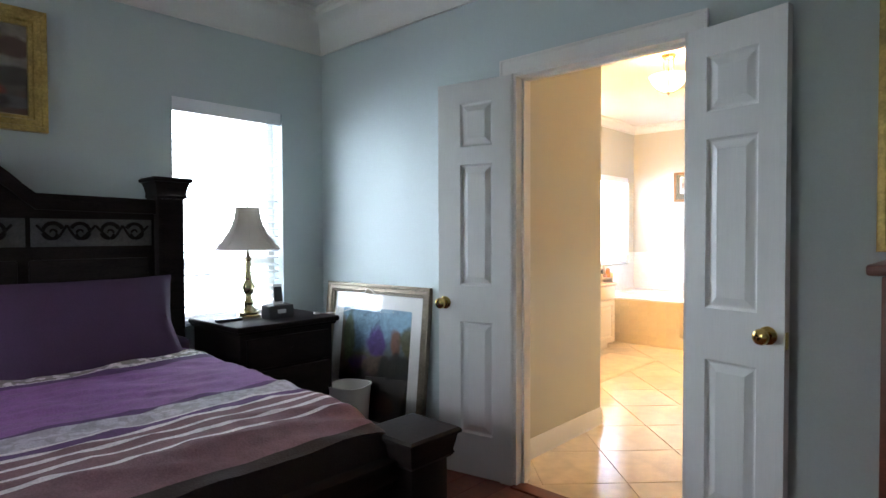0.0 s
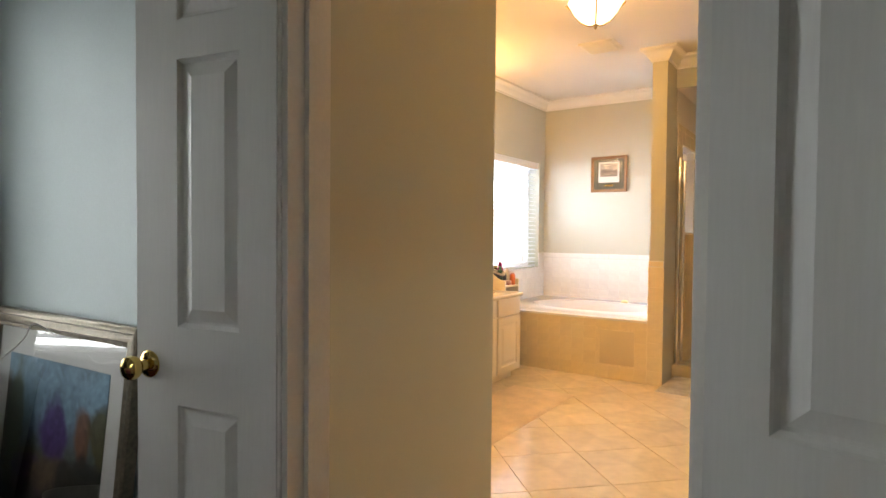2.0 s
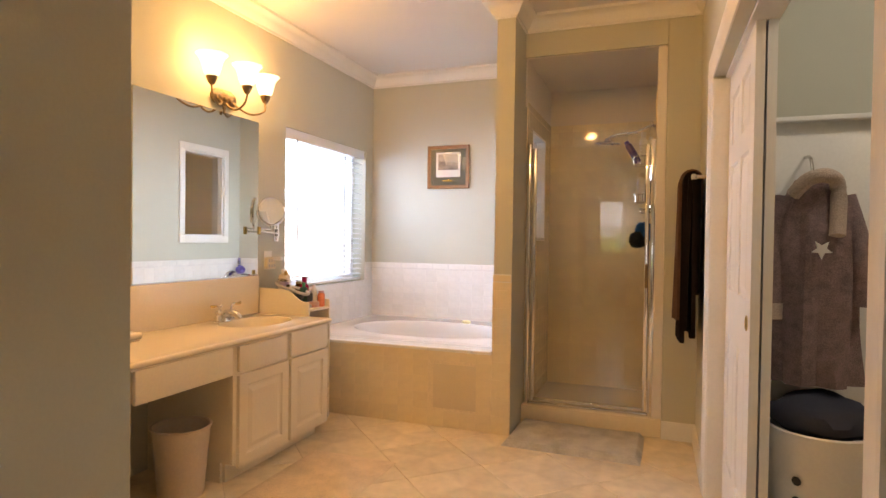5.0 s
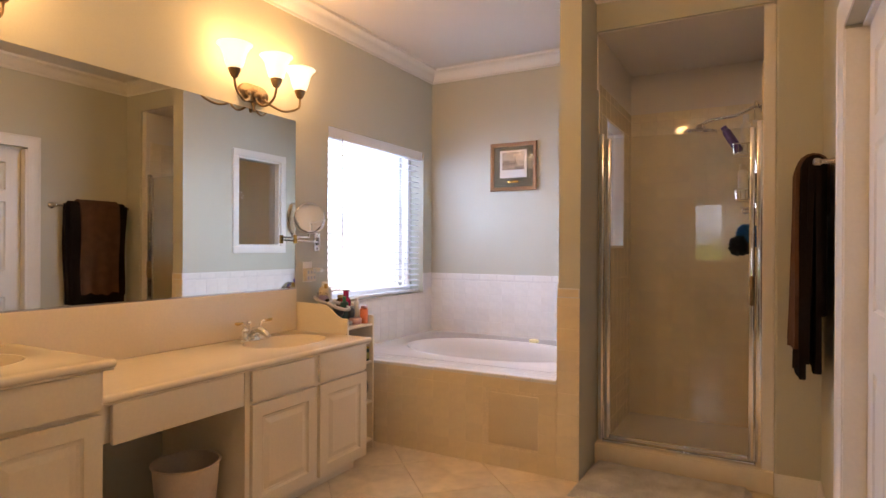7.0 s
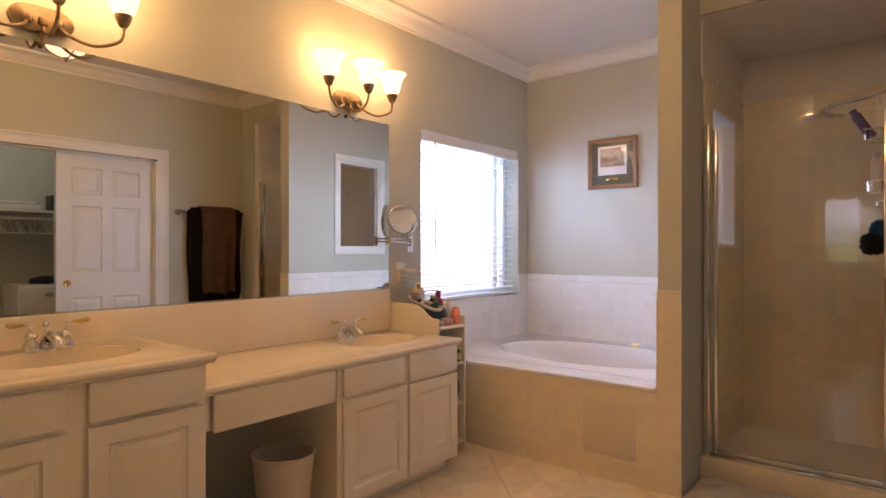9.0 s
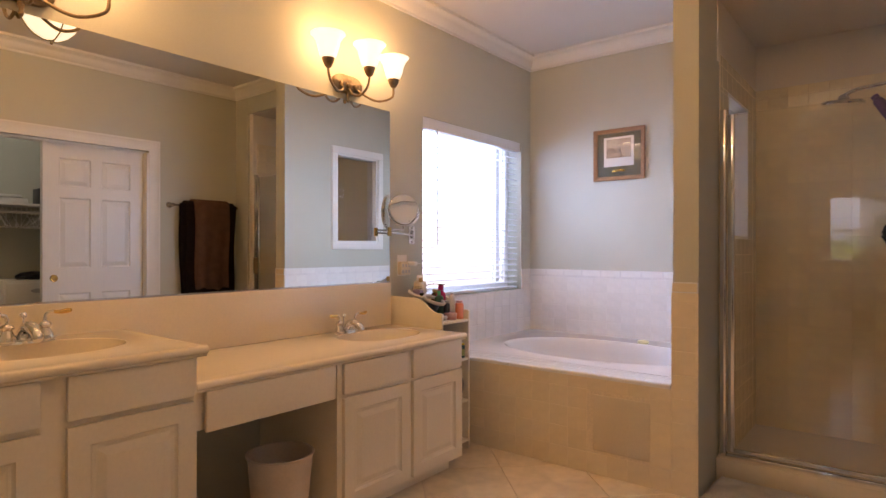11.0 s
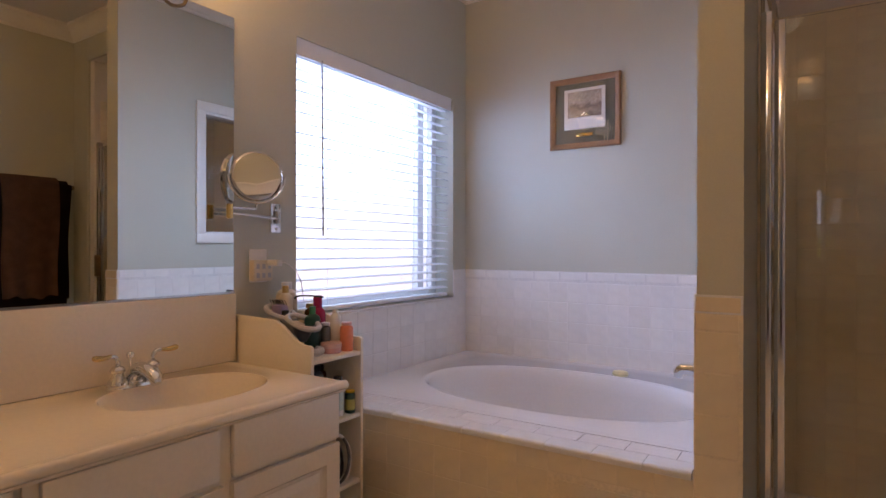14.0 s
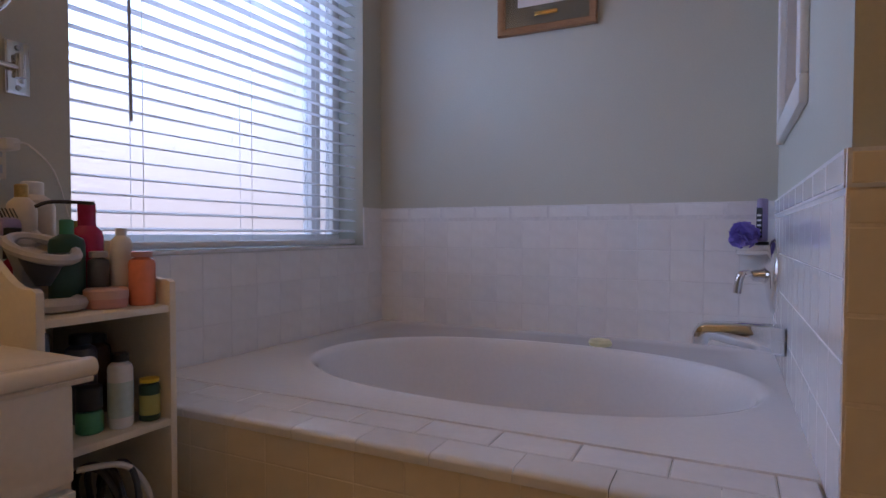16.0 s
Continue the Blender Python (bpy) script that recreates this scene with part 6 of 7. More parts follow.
def duvet():
    bm = bmesh.new()
    nx, ny = 150, 140
    half = BHW + 0.035
    drop = 0.34
    span = half + drop
    rows = []
    for i in range(nx + 1):
        u = i / nx
        x = u * LEN
        row = []
        for j in range(ny + 1):
            s = (j / ny * 2 - 1) * span
            r = 0.07
            a = abs(s)
            flat = half - r
            if a <= flat:
                y, z = a, 0.0
            elif a <= flat + r * math.pi / 2:
                t = (a - flat) / r
                y, z = flat + r * math.sin(t), -r * (1 - math.cos(t))
            else:
                y, z = half, -r - (a - flat - r * math.pi / 2)
            w = 1 if z > -0.05 else 0.4
            ripple = 0.010 * noise.noise(Vector((x * 3, s * 1.8, 1))) + 0.006 * noise.noise(Vector((x * 11, s * 5, 4))) + 0.006 * noise.noise(Vector((x * 27, s * 9 + x * 5, 7)))
            crease = 0.011 * abs(noise.noise(Vector((x * 3 + s * 2.2, s * 1.1 - x, 9)))) ** 0.6 + 0.012 * abs(noise.noise(Vector((x * 9 - s * 4, s * 2.5 + x * 2, 3)))) ** 0.7
            zz = 0.672 + 0.035 * (1 - u) ** 1.5 + z + (ripple - crease) * w - 0.05 * max(0, u - 0.88) / 0.12
            yy = y + (0.02 * math.sin(x * 12) * max(0, -z) * 2 if z < -0.07 else 0)
            row.append(bm.verts.new((x, math.copysign(yy, s), zz)))
        rows.append(row)
    for i in range(nx):
        for j in range(ny):
            bm.faces.new((rows[i][j], rows[i + 1][j], rows[i + 1][j + 1], rows[i][j + 1]))
    # the end tucks down inside the footboard
    low = [bm.verts.new((LEN + 0.015, v.co.y, max(v.co.z - 0.10, 0.3))) for v in rows[-1]]
    for j in range(ny):
        bm.faces.new((rows[-1][j], low[j], low[j + 1], rows[-1][j + 1]))
    return bm


ob = new("duvet", mesh_of(duvet(), "duvet", M_DUVET))
ob.location = (HX + 0.15, BC, 0)
tagged(ob, "purple duvet with white floral and brown stripes, rumpled", "duvet")


def pillow(x, y, z, w, d, h, m, mat, label):
    bm = bmesh.new()
    n = 22
    def at(u, v, s):
        e = (1 - abs(u) ** 3.0) * (1 - abs(v) ** 3.0)
        pinch = 1 - 0.07 * (1 - abs(u)) ** 1.0 * (1 if abs(v) > 0.85 else 0)
        return (w / 2 * u * (1 - 0.05 * (1 - v * v)), d / 2 * v * pinch * (1 - 0.05 * (1 - u * u)), s * h / 2 * max(e, 0) ** 0.45 + 0.006 * noise.noise(Vector((u * 3, v * 3, s))))
    for s in (-1, 1):
        g = [[bm.verts.new(at(i / n * 2 - 1, j / n * 2 - 1, s)) for j in range(n + 1)] for i in range(n + 1)]
        for i in range(n):
            for j in range(n):
                f = (g[i][j], g[i + 1][j], g[i + 1][j + 1], g[i][j + 1])
                bm.faces.new(f if s > 0 else f[::-1])
    bmesh.ops.remove_doubles(bm, verts=bm.verts, dist=0.004)
    bm.transform(m)
    return solo("pillow", bm, mat, label, "pillow", "bed pillows")


M_PILLOW = material("dark_purple_cotton", (0.064, 0.029, 0.076), 0.85, vary=0.15, scale=9, fine=200, bump=0.5, dist=0.002)
for y in (BC + 0.48, BC - 0.44):
    pillow(0, 0, 0, 0.5, 0.86, 0.2, pose(HX + 0.24, y, 0.83, 0, 62, 0), M_PILLOW, "dark purple pillow leaning on the headboard")
solo("folded_sheet", box(HX + 0.10, BC - BHW, 0.60, HX + 0.27, BC + BHW + 0.005, 0.745, 0.03, 4), M_PILLOW, "dark purple turned-down sheet at bed head", "sheet")

# ---- nightstand and what stands on it ----
NT = 0.79
ns = thing("nightstand", pose(-2.99, 1.93, 0), "dark espresso nightstand with drawers and moulded top", "nightstand")
NX0, NX1, NY0, NY1 = -3.275, -2.74, 1.64, 2.20
part("top", box(NX0, NY0 - 0.03, NT - 0.03, NX1 + 0.03, NY1 + 0.035, NT, 0.008, bm=box(NX0, NY0 - 0.018, NT - 0.045, NX1 + 0.018, NY1 + 0.02, NT - 0.03, 0.004)), M_ESPRESSO, ns)
part("carcass", box(NX0 + 0.01, NY0, 0.08, NX1, NY1, NT - 0.045, 0.004), M_ESPRESSO, ns)
part("plinth", box(NX0 + 0.01, NY0 - 0.015, 0, NX1 + 0.015, NY1 + 0.015, 0.09, 0.006), M_ESPRESSO, ns)
for z0, z1 in ((0.11, 0.32), (0.335, 0.545), (0.56, 0.72)):
    f = part("drawer", box(NX1, NY0 + 0.03, z0, NX1 + 0.018, NY1 - 0.03, z1, 0.006), M_ESPRESSO, ns)
    part("pull", lathe([(0.006, 0), (0.014, 0.012), (0.012, 0.02)], 14, pose(NX1 + 0.018, 1.92, (z0 + z1) / 2, 0, 90)), M_ESPRESSO, f)
M_LAMPBRASS = material("pale_lacquered_brass", (0.86, 0.74, 0.46), 0.16, 1.0, vary=0.05, scale=20, bump=0.0)
lp = thing("table_lamp", pose(-3.03, 1.845, NT), "brass candlestick table lamp with cream bell shade", "table lamp")
part("base", lathe([(0.066, 0), (0.066, 0.014), (0.058, 0.018), (0.06, 0.03), (0.05, 0.036), (0.034, 0.05), (0.026, 0.07)], 8), M_LAMPBRASS, lp, "octagonal brass foot", local=True)
part("stem", lathe([(0.026, 0.07), (0.03, 0.085), (0.02, 0.10), (0.018, 0.13), (0.03, 0.145), (0.036, 0.165), (0.032, 0.19), (0.018, 0.21), (0.022, 0.225), (0.014, 0.26), (0.019, 0.30), (0.012, 0.315), (0.022, 0.325), (0.014, 0.34), (0.008, 0.36), (0.006, 0.40)], 22), M_LAMPBRASS, lp, local=True)
M_LSHADE = material("cream_shade_cloth", (0.62, 0.57, 0.52), 0.9, vary=0.05, fine=200, bump=0.3)
bm = bmesh.new()
rings = []
for t in [k / 14 for k in range(15)]:
    r = 0.178 - 0.115 * (1 - (1 - t) ** 2.0) ** 1.0
    rings.append([bm.verts.new((r * (1 - 0.03 * (1 - abs(math.cos(a * 4)))) * math.cos(a), r * (1 - 0.03 * (1 - abs(math.cos(a * 4)))) * math.sin(a), 0.38 + 0.235 * t)) for a in (2 * math.pi * k / 48 for k in range(48))])
for a, b in zip(rings, rings[1:]):
    for k in range(48):
        bm.faces.new((a[k], a[(k + 1) % 48], b[(k + 1) % 48], b[k]))
bmesh.ops.solidify(bm, geom=bm.faces[:], thickness=0.002)
sh = part("shade", bm, M_LSHADE, lp, "cream bell shade with seams", local=True)
for k in range(8):
    a = 2 * math.pi * k / 8 + math.pi / 8
    part("seam", tube([(1.005 * (0.178 - 0.115 * (1 - (1 - t) ** 2.0)) * math.cos(a), 1.005 * (0.178 - 0.115 * (1 - (1 - t) ** 2.0)) * math.sin(a), 0.38 + 0.235 * t) for t in [j / 10 for j in range(11)]], 0.0022, 5), M_LSHADE, sh, local=True)
part("finial", lathe([(0.003, 0.60), (0.006, 0.615), (0.003, 0.625), (0.007, 0.632), (0.002, 0.64)], 12), M_LAMPBRASS, lp, local=True)
dk = thing("speaker_dock", pose(-2.90, 1.95, NT) @ Matrix.Diagonal((0.85, 0.85, 0.9, 1)), "black speaker dock with a phone standing in it", "speaker")
part("speaker_body", prism([(-0.05, 0.0), (0.05, 0.0), (0.055, 0.02), (0.045, 0.078), (-0.045, 0.085), (-0.055, 0.02)], 1, -0.092, 0.092, bevel=0.008), M_BLACK, dk, local=True)
part("display", box(0.046, -0.03, 0.03, 0.0545, 0.03, 0.055, 0.003), M_GREYPLASTIC, dk, "pale grey display", local=True)
ph = thing("phone", pose(-2.90, 1.955, NT + 0.070, 0, -8, 0), "white phone standing upright in dock", "phone")
part("phone_body", box(-0.005, -0.029, 0, 0.005, 0.029, 0.118, 0.004), M_WHITEPLASTIC, ph, local=True)
part("screen", box(0.0045, -0.025, 0.018, 0.0058, 0.025, 0.102), M_BLACK, ph, local=True)
rm = solo("remote_control", box(-2.985, 1.625, NT, -2.943, 1.765, NT + 0.016, 0.005), M_BLACK, "black remote control lying on nightstand", "remote")
pg = thing("charging_cable", pose(-2.85, 2.17, NT), "white charging cable trailing over the nightstand edge", "cable")
part("plug", box(-2.865, 2.16, NT, -2.84, 2.195, NT + 0.012, 0.004), M_WHITEPLASTIC, pg)
part("cable", tube(curve_points([(-2.85, 2.19, NT + 0.006), (-2.82, 2.24, NT + 0.004), (-2.75, 2.33, NT + 0.02), (-2.72, 2.41, NT + 0.09), (-2.71, 2.44, NT + 0.14), (-2.69, 2.49, NT + 0.10)], 8), 0.0022, 6), M_WHITEPLASTIC, pg)

# ---- pictures in the bedroom ----
def painting(name, axis, lo, hi, stops, wobble, scale):
    return colours(material(name, (0.3, 0.3, 0.3), 0.45, vary=0.35, scale=9, fine=60, bump=0.2), along(axis, lo, hi, wobble, scale), stops)


def blobs(m, items, rough_edge=0.5, scale=9.0):
    """Soft brushed patches (x, z, half width, half height, colour) laid over a painting's ground."""
    nd, lk = m.node_tree.nodes, m.node_tree.links
    hsv = nd[m["hsv"]]
    src = hsv.inputs["Color"].links[0].from_socket
    tc, nz = nd.new("ShaderNodeTexCoord"), nd.new("ShaderNodeTexNoise")
    nz.inputs["Scale"].default_value, nz.inputs["Detail"].default_value = scale, 8
    lk.new(tc.outputs["Object"], nz.inputs["Vector"])
    for x, z, rx, rz, c in items:
        mp, ln = nd.new("ShaderNodeMapping"), nd.new("ShaderNodeVectorMath")
        mp.vector_type = "POINT"
        mp.inputs["Scale"].default_value = (1 / rx, 0, 1 / rz)
        mp.inputs["Location"].default_value = (-x / rx, 0, -z / rz)
        ln.operation = "LENGTH"
        lk.new(tc.outputs["Object"], mp.inputs[0])
        lk.new(mp.outputs[0], ln.inputs[0])
        ad = nd.new("ShaderNodeMath")
        ad.operation, ad.inputs[1].default_value = "MULTIPLY_ADD", rough_edge * 3
        lk.new(nz.outputs["Fac"], ad.inputs[0])
        lk.new(ln.outputs["Value"], ad.inputs[2])
        mr = nd.new("ShaderNodeMapRange")
        mr.inputs["From Min"].default_value, mr.inputs["From Max"].default_value = 0.8 + rough_edge * 1.5, 1.15 + rough_edge * 1.5
        mr.inputs["To Min"].default_value, mr.inputs["To Max"].default_value = 0.9, 0.0
        lk.new(ad.outputs[0], mr.inputs["Value"])
        mx = nd.new("ShaderNodeMix")
        mx.data_type = "RGBA"
        mx.inputs[7].default_value = (*c, 1)
        lk.new(mr.outputs[0], mx.inputs["Factor"])
        lk.new(src, mx.inputs[6])
        src = mx.outputs[2]
    lk.new(src, hsv.inputs["Color"])
    return m


M_GARDEN = painting("garden_print", "Z", 0.24, 0.95, [(0.0, (0.03, 0.03, 0.02)), (0.25, (0.06, 0.055, 0.035)), (0.38, (0.15, 0.08, 0.035)), (0.48, (0.09, 0.04, 0.13)), (0.56, (0.12, 0.11, 0.06)), (0.66, (0.13, 0.18, 0.22)), (0.80, (0.20, 0.33, 0.45)), (1.0, (0.12, 0.22, 0.35))], 0.26, 5.5)
blobs(M_GARDEN, [(0.0, 0.80, 0.6, 0.16, (0.20, 0.34, 0.44)), (-0.33, 0.55, 0.13, 0.22, (0.20, 0.13, 0.06)), (-0.22, 0.62, 0.05, 0.16, (0.10, 0.13, 0.05)), (0.02, 0.60, 0.085, 0.09, (0.09, 0.035, 0.19)), (0.18, 0.62, 0.05, 0.08, (0.22, 0.09, 0.04)), (0.30, 0.63, 0.10, 0.10, (0.11, 0.10, 0.03)), (0.05, 0.46, 0.16, 0.07, (0.16, 0.11, 0.06)), (0.22, 0.44, 0.17, 0.12, (0.03, 0.03, 0.025)), (-0.05, 0.30, 0.40, 0.14, (0.025, 0.022, 0.018)), (0.10, 0.26, 0.10, 0.06, (0.12, 0.06, 0.035))])
STEP = [(0.0, 0.0), (0.0, 0.9), (0.1, 1.0), (0.3, 0.95), (0.36, 0.8), (0.5, 0.75), (0.7, 0.85), (0.78, 0.6), (0.95, 0.5), (1.0, 0.3), (1.0, 0.0)]
framed("leaning_picture", pose(-2.692, DOOR_S - 0.115, 0.0, -6.0, 0, 3.4), 0.875, 0.955, 0.062, 0.035, M_BRONZEFRAME, [("mat_board", 0.055, M_MATBOARD), ("print", 0.145, M_GARDEN)], "large bronze-framed garden print leaning on the wall", STEP)
M_LANDSCAPE = painting("landscape_painting", "Z", 0.08, 0.50, [(0.0, (0.05, 0.04, 0.03)), (0.3, (0.16, 0.07, 0.05)), (0.5, (0.12, 0.11, 0.10)), (0.7, (0.30, 0.27, 0.24)), (1.0, (0.34, 0.29, 0.24))], 0.24, 7)
blobs(M_LANDSCAPE, [(0.20, 0.42, 0.11, 0.10, (0.05, 0.04, 0.03)), (0.32, 0.38, 0.10, 0.05, (0.12, 0.05, 0.04)), (0.05, 0.36, 0.14, 0.08, (0.05, 0.05, 0.03)), (0.15, 0.30, 0.24, 0.025, (0.26, 0.25, 0.24)), (0.32, 0.25, 0.2, 0.05, (0.06, 0.05, 0.05)), (0.24, 0.18, 0.06, 0.035, (0.26, 0.05, 0.04)), (0.34, 0.13, 0.10, 0.03, (0.16, 0.16, 0.17)), (0.10, 0.12, 0.2, 0.05, (0.04, 0.035, 0.03))])
framed("wall_painting", pose(BED_W, 0.50, 1.735, 0, 0, 90), 0.92, 0.56, 0.075, 0.04, M_GOLD, [("canvas", 0.07, M_LANDSCAPE)], "gilt-framed landscape painting over the bed", STEP)
framed("wall_painting", pose(0.155, DOOR_S, 1.19), 0.84, 0.80, 0.075, 0.04, M_GOLD, [("canvas", 0.07, M_LANDSCAPE)], "large gilt-framed painting beside the doors", STEP)
M_CHERRY = material("cherry_wood", (0.13, 0.035, 0.02), 0.3, vary=0.3, scale=5, fine=60, stretch=(1, 1, 6), bump=0.08)
ch = thing("tall_dresser", pose(0.35, 2.28, 0), "reddish cherry wood tall dresser under a painting", "dresser")
part("carcass", box(-0.205, 2.05, 0.05, 0.9, DOOR_S - 0.02, 1.14, 0.006), M_CHERRY, ch)
part("top", box(-0.235, 2.02, 1.14, 0.93, DOOR_S - 0.005, 1.17, 0.008), M_CHERRY, ch)
part("plinth", box(-0.22, 2.04, 0, 0.91, DOOR_S - 0.02, 0.08, 0.006), M_CHERRY, ch)
for k in range(4):
    f = part("drawer", box(-0.17, 2.035, 0.11 + k * 0.255, 0.87, 2.052, 0.345 + k * 0.255, 0.006), M_CHERRY, ch)
    for u in (0.1, 0.6):
        part("pull", lathe([(0.008, 0), (0.016, 0.014), (0.012, 0.022)], 14, pose(u, 2.035, 0.23 + k * 0.255, 90)), M_BRASS, f)

# ---- tiles and boards, piece by piece ----


def piece_mesh(name, w, h, t, mat, chamfer=0.0025):
    """A glazed piece lying in x-y, its face at z = t, with softened edges."""
    bm = bmesh.new()
    lo = [bm.verts.new((s * w / 2, q * h / 2, 0)) for s, q in ((-1, -1), (1, -1), (1, 1), (-1, 1))]
    mid = [bm.verts.new((s * w / 2, q * h / 2, t - chamfer * 0.7)) for s, q in ((-1, -1), (1, -1), (1, 1), (-1, 1))]
    hi = [bm.verts.new((s * (w / 2 - chamfer), q * (h / 2 - chamfer), t)) for s, q in ((-1, -1), (1, -1), (1, 1), (-1, 1))]
    for a, b in ((lo, mid), (mid, hi)):
        for k in range(4):
            bm.faces.new((a[k], a[(k + 1) % 4], b[(k + 1) % 4], b[k]))
    bm.faces.new(hi)
    me = bpy.data.meshes.new(name)
    bm.to_mesh(me)
    bm.free()
    me.materials.append(mat)
    return me


def lay(name, me, parent, m):
    ob = new(name, me)
    ob.parent = parent
    ob.matrix_basis = m
    return ob


PITCH = 0.108
G = 0.0016
rng = random.Random(11)


def tile_field(parent, base, w, h, tile, mat, t=0.007, skip=None, name="tile", jitter=0.0003, chamfer=0.0014, grout=M_GROUT, gap=0.0019, wob=0.12, sunk=0.0008):
    """Square tiles over a w by h field; base maps field x, y and outward z to the world. Cut tiles fill the last row and column."""
    cuts = {}
    bm = box(0, 0, 0.0, w, h, t - sunk)
    bm.transform(base)
    bed_ob = part("grout_bed", bm, grout, parent, smooth=False)
    x = 0.0
    while x < w - 0.012:
        tw = min(tile, w - x)
        y = 0.0
        while y < h - 0.012:
            th = min(tile, h - y)
            if not (skip and skip(x + tw / 2, y + th / 2)):
                key = (round(tw, 3), round(th, 3))
                if key not in cuts:
                    cuts[key] = piece_mesh(name, tw - gap, th - gap, t, mat, chamfer)
                lay(name, cuts[key], parent, base @ pose(x + tw / 2, y + th / 2, rng.uniform(0, jitter), rng.uniform(-wob, wob), rng.uniform(-wob, wob)))
            y += tile
        x += tile


def surround(name, label=""):
    ob = new(name)
    ob.empty_display_size = 0.05
    return tagged(ob, label, kind="structure")


TOP = 1.005
CAP = 0.05
tb_ = surround("tub_surround", "white glazed tile surround of the tub")
# field x along the wall, y up, z out of the wall
north = Matrix(((-1, 0, 0, COL_L), (0, 0, -1, NY), (0, 1, 0, DECK), (0, 0, 0, 1)))
tile_field(tb_, north, COL_L - WX, TOP - CAP - DECK, PITCH, M_TILE)
tile_field(tb_, north @ pose(0, TOP - CAP - DECK, 0), COL_L - WX, CAP, 0.152, M_TILE, 0.009, chamfer=0.006)
west = Matrix(((0, 0, 1, WX), (-1, 0, 0, NY), (0, 1, 0, DECK), (0, 0, 0, 1)))
tile_field(tb_, west, NY - COL_Y + 0.09, TW[2] - 0.012 - DECK, PITCH, M_TILE)
tile_field(tb_, west @ pose(0, TW[2] - 0.012 - DECK, 0), NY - TW[1], TOP - TW[2] + 0.012, PITCH, M_TILE)
column = Matrix(((0, 0, -1, COL_L), (1, 0, 0, COL_Y), (0, 1, 0, DECK), (0, 0, 0, 1)))
tile_field(tb_, column, NY - COL_Y, TOP - CAP - DECK, PITCH, M_TILE)
tile_field(tb_, column @ pose(0, TOP - CAP - DECK, 0), NY - COL_Y, CAP, 0.152, M_TILE, 0.009, chamfer=0.006)
# window stool of glazed tile
sl = surround("window_sill", "white glazed tile window stool")
tile_field(sl, Matrix(((0, 1, 0, WX - 0.118), (-1, 0, 0, TW[1]), (0, 0, 1, TW[2] - 0.010), (0, 0, 0, 1))), TW[1] - TW[0], 0.128, 0.152, M_TILE, 0.009, chamfer=0.005)
# column's front and the apron
ap = surround("apron_tiles", "cream glazed tile on the tub's front and column")
front_face = Matrix(((1, 0, 0, WX + 0.001), (0, 0, -1, COL_Y), (0, 1, 0, 0.0), (0, 0, 0, 1)))
PX0, PX1, PZ0, PZ1 = -2.397 - WX, -2.106 - WX, 0.125, 0.41
tile_field(ap, front_face, COL_L - WX - 0.008, DECK - 0.022, PITCH * 1.0, M_CREAMTILE, grout=M_CREAMGROUT, gap=0.0016, sunk=0.0006, skip=lambda x, z: PX0 < x < PX1 and PZ0 < z < PZ1)
part("access_panel", box(-2.397, COL_Y - 0.010, 0.125, -2.106, COL_Y - 0.002, 0.41, 0.002), material("access_panel_paint", (0.71, 0.62, 0.465), 0.4, vary=0.03), ap, "plain access panel of the tub")
col_front = Matrix(((1, 0, 0, COL_L - 0.006), (0, 0, -1, COL_Y), (0, 1, 0, 0.0), (0, 0, 0, 1)))
tile_field(ap, col_front, COL_R - COL_L + 0.006, TOP - CAP, PITCH * 1.05, M_CREAMTILE, 0.008, chamfer=0.003, grout=M_CREAMGROUT, gap=0.002)
tile_field(ap, col_front @ pose(0, TOP - CAP, 0), COL_R - COL_L + 0.006, CAP, 0.152, M_CREAMTILE, 0.010, chamfer=0.006)
# deck: a bullnose row along the edge and a flat row behind it
dk_ = surround("deck_tiles", "white glazed tile deck in front of the tub")
part("grout_bed", box(WX, COL_Y + 0.002, DECK - 0.011, COL_L - 0.008, COL_Y + 0.158, DECK - 0.0045), M_DECKGROUT, dk_, smooth=False)


def bullnose(w):
    r = 0.016
    prof = [(0.0, -0.022), (-0.011, -0.022), (-0.013, -0.008)] + [(-0.013 + r * (1 - math.cos(a)), -0.008 + 0.009 * math.sin(a)) for a in (math.pi / 2 * k / 5 for k in range(1, 6))] + [(0.064, 0.001), (0.066, -0.0015), (0.066, -0.008), (0.0, -0.008)]
    bm = bmesh.new()
    prism(prof, 0, -w / 2, w / 2, bm=bm)
    return mesh_of(bm, "edge_tile", M_TILE)


x, w = WX + 0.004, 0.152
me_edge, me_flat = bullnose(w - G), piece_mesh("deck_tile", w - G, 0.084, 0.006, M_TILE)
k = 0
while x + w < COL_L - 0.005:
    lay("edge_tile", me_edge, dk_, pose(x + w / 2, COL_Y, DECK + rng.uniform(-0.0004, 0.0004)))
    x += w
last = COL_L - 0.010 - x
if last > 0.02:
    lay("edge_tile", bullnose(last - G), dk_, pose(x + last / 2, COL_Y, DECK))
x = WX + 0.08
while x + w < COL_L - 0.005:
    lay("deck_tile", me_flat, dk_, pose(x + w / 2, COL_Y + 0.112, DECK - 0.005 + rng.uniform(-0.0004, 0.0004)))
    x += w
last = COL_L - 0.010 - x
if last > 0.02:
    lay("deck_tile", piece_mesh("deck_tile", last - G, 0.084, 0.006, M_TILE), dk_, pose(x + last / 2, COL_Y + 0.112, DECK - 0.005))
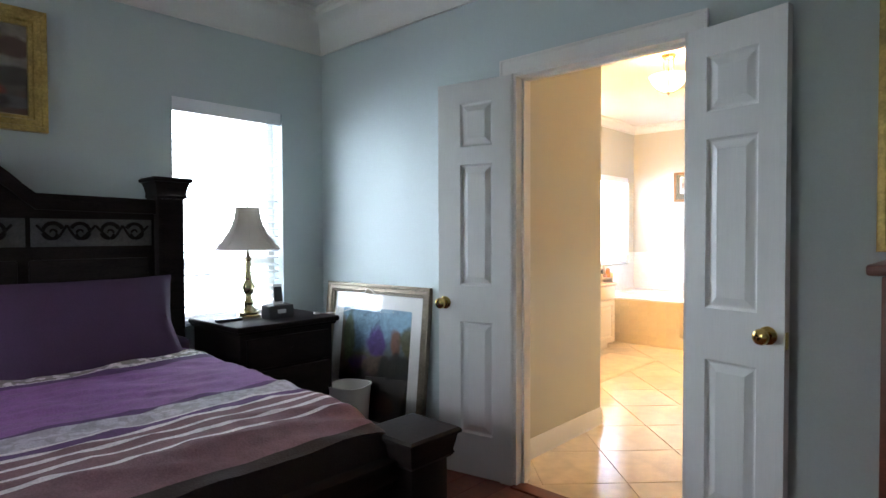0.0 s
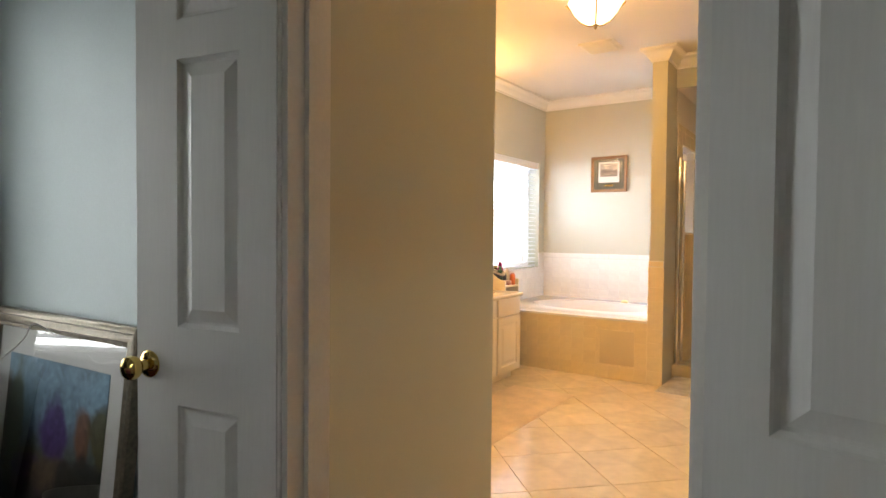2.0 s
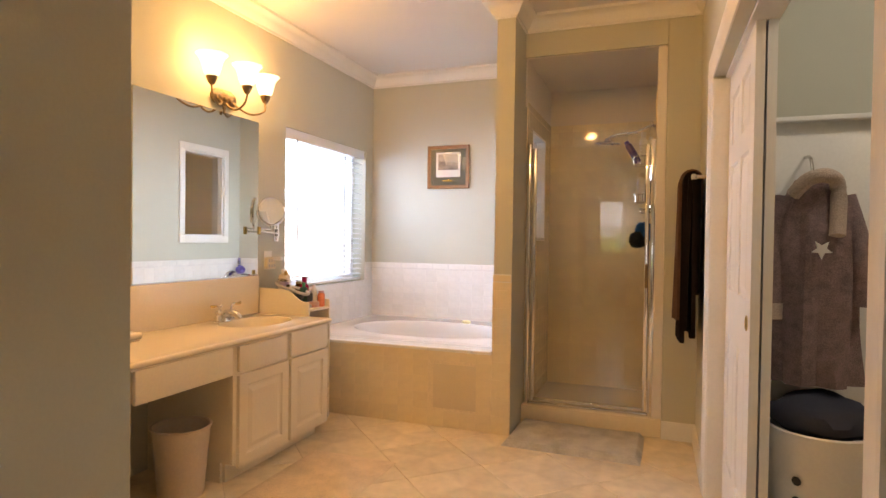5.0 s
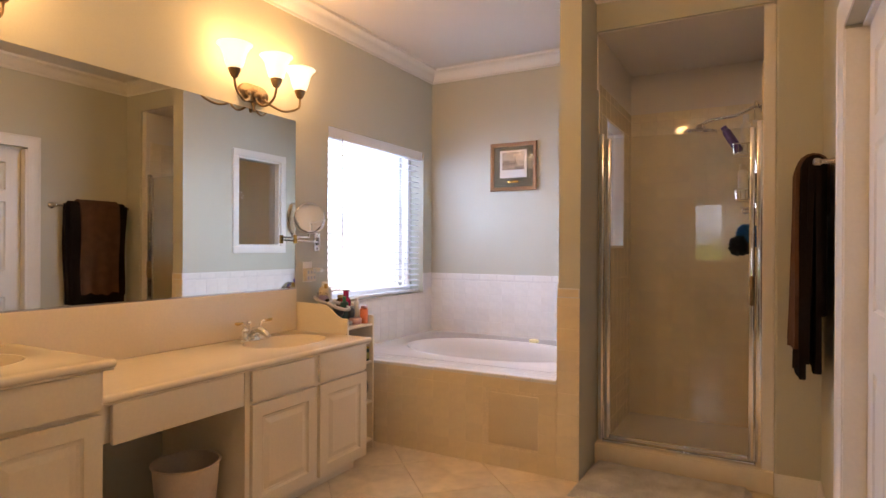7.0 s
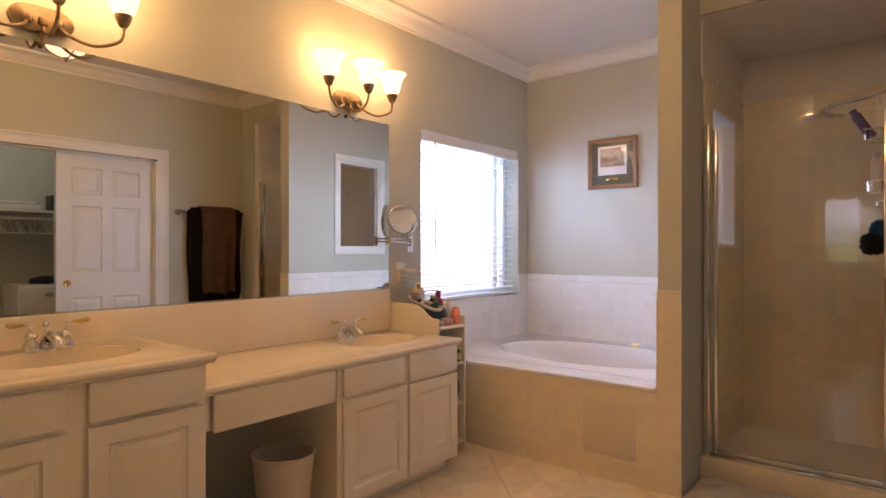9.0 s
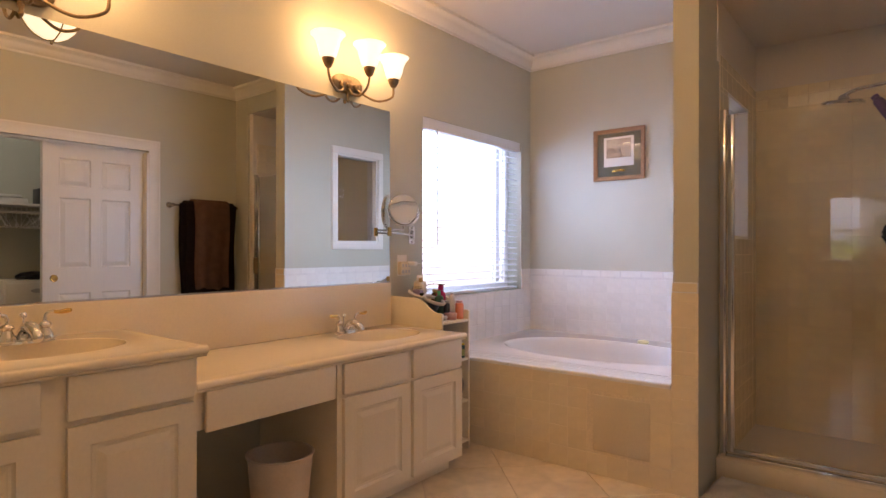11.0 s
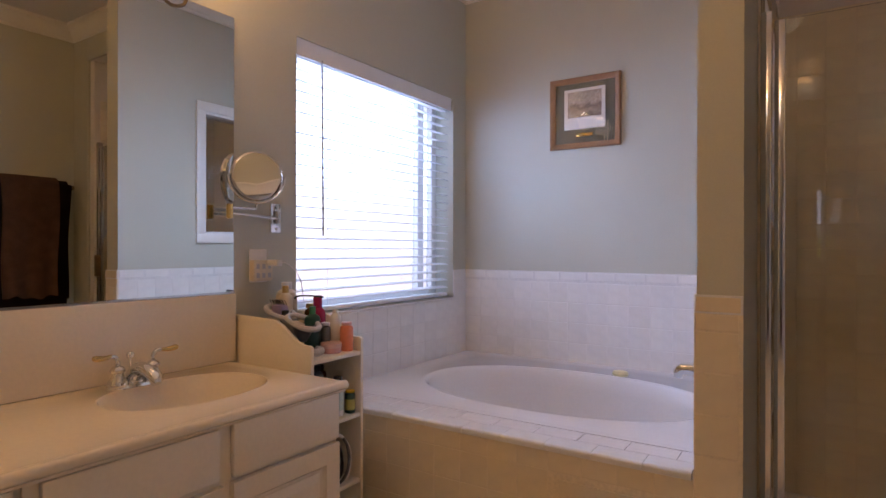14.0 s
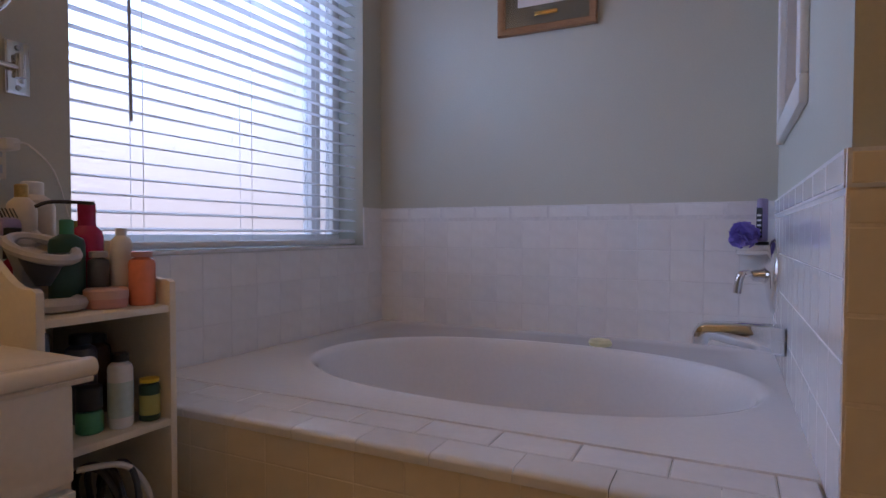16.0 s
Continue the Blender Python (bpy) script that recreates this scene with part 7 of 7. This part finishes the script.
# shower
sw_ = surround("shower_surround", "glossy tan-white shower wall tile")
SH = 2.16
SHOWER = dict(gap=0.003, wob=0.30, grout=M_CREAMGROUT)
sn = Matrix(((-1, 0, 0, SHR), (0, 0, -1, NY), (0, 1, 0, 0.05), (0, 0, 0, 1)))
tile_field(sw_, sn, SHR - COL_R, SH - 0.05, PITCH, M_SHTILE, **SHOWER)
swt = Matrix(((0, 0, 1, COL_R), (-1, 0, 0, NY), (0, 1, 0, 0.05), (0, 0, 0, 1)))
se = Matrix(((0, 0, -1, SHR), (1, 0, 0, SHW_Y + 0.06), (0, 1, 0, 0.05), (0, 0, 0, 1)))
IWX0, IWX1 = NY - IW[1], NY - IW[0]
for a, b, c0, c1 in ((0.0, NY - SHW_Y - 0.06, 0.0, IW[2] - 0.05), (0.0, NY - SHW_Y - 0.06, IW[3] - 0.05, SH - 0.05), (0.0, IWX0, IW[2] - 0.05, IW[3] - 0.05), (IWX1, NY - SHW_Y - 0.06, IW[2] - 0.05, IW[3] - 0.05)):
    tile_field(sw_, swt @ pose(a, c0, 0), b - a, c1 - c0, PITCH, M_SHTILE, **SHOWER)
tile_field(sw_, se, NY - SHW_Y - 0.06, SH - 0.05, PITCH, M_SHTILE, **SHOWER)

# floor tiles, laid on the diagonal
P = 0.43
me_floor = piece_mesh("floor_tile", P - 0.004, P - 0.004, 0.0045, M_FLOOR, 0.0015)
c45 = math.cos(math.pi / 4)
A0, B0 = 6.69 * c45, 3.467 * c45
for i in range(-40, 40):
    for j in range(-40, 40):
        a, b = A0 + (i + 0.5) * P, B0 + (j + 0.5) * P      # along (-x+y) and (x+y)
        x, y = (b - a) * c45, (a + b) * c45
        if WX - 0.1 < x < EX + 0.28 and DOOR_S + 0.05 + 0.0 < y < SHW_Y + 0.25:
            if y < DOOR_N + 0.27 and not (DOOR_L - 0.35 < x < EX + 0.28):
                continue
            if x < HALL_X - 0.3 and y < HALL_Y - 0.3:
                continue
            if x < COL_R and y > COL_Y + 0.3:
                continue
            if y - P * c45 < DOOR_S + 0.06:
                continue
            lay("floor_tile", me_floor, floor_bath, pose(x, y, -0.0045 + rng.uniform(0, 0.0003), rng.uniform(-0.03, 0.03), rng.uniform(-0.03, 0.03), 45 + rng.choice((0, 90, 180, 270))))
# cut tiles at the threshold
bm = bmesh.new()
for i in range(-40, 40):
    for j in range(-40, 40):
        a, b = A0 + (i + 0.5) * P, B0 + (j + 0.5) * P
        x, y = (b - a) * c45, (a + b) * c45
        if DOOR_L - 0.3 < x < DOOR_R + 0.3 and DOOR_S - 0.4 < y and y - P * c45 < DOOR_S + 0.06 and y + P * c45 > DOOR_S + 0.07:
            q = [Vector((x, y + s * (P - 0.004) * c45)) if d == 0 else Vector((x + d * (P - 0.004) * c45, y)) for d, s in ((0, -1), (1, 0), (0, 1), (-1, 0))]
            out, lim = [], DOOR_S + 0.062
            for k in range(4):
                p0, p1 = q[k], q[(k + 1) % 4]
                if p0.y >= lim:
                    out.append(p0)
                if (p0.y < lim) != (p1.y < lim):
                    out.append(p0.lerp(p1, (lim - p0.y) / (p1.y - p0.y)))
            if len(out) > 2:
                bm.faces.new([bm.verts.new((p.x, p.y, 0.0)) for p in out])
part("floor_tile", bm, M_FLOOR, floor_bath, smooth=False)
# bedroom boards
me_board = piece_mesh("floor_board", 0.118, 1.195, 0.006, M_WOODFLOOR, 0.0012)
x, k = BED_W + 0.06, 0
while x < BED_E:
    y = BED_S
    first = (0.0, 0.35, 0.8)[k % 3]
    if first:
        lay("floor_board", piece_mesh("floor_board", 0.118, first - 0.005, 0.006, M_WOODFLOOR, 0.0012), floor_bed, pose(x, y + first / 2, -0.006))
        y += first
    while y + 1.2 < DOOR_S + 0.02:
        lay("floor_board", me_board, floor_bed, pose(x, y + 0.6, -0.006))
        y += 1.2
    bmw = DOOR_S + 0.02 - (y)
    if bmw > 0.05:
        lay("floor_board", piece_mesh("floor_board", 0.118, bmw - 0.005, 0.006, M_WOODFLOOR, 0.0012), floor_bed, pose(x, y + bmw / 2, -0.006))
    x, k = x + 0.12, k + 1
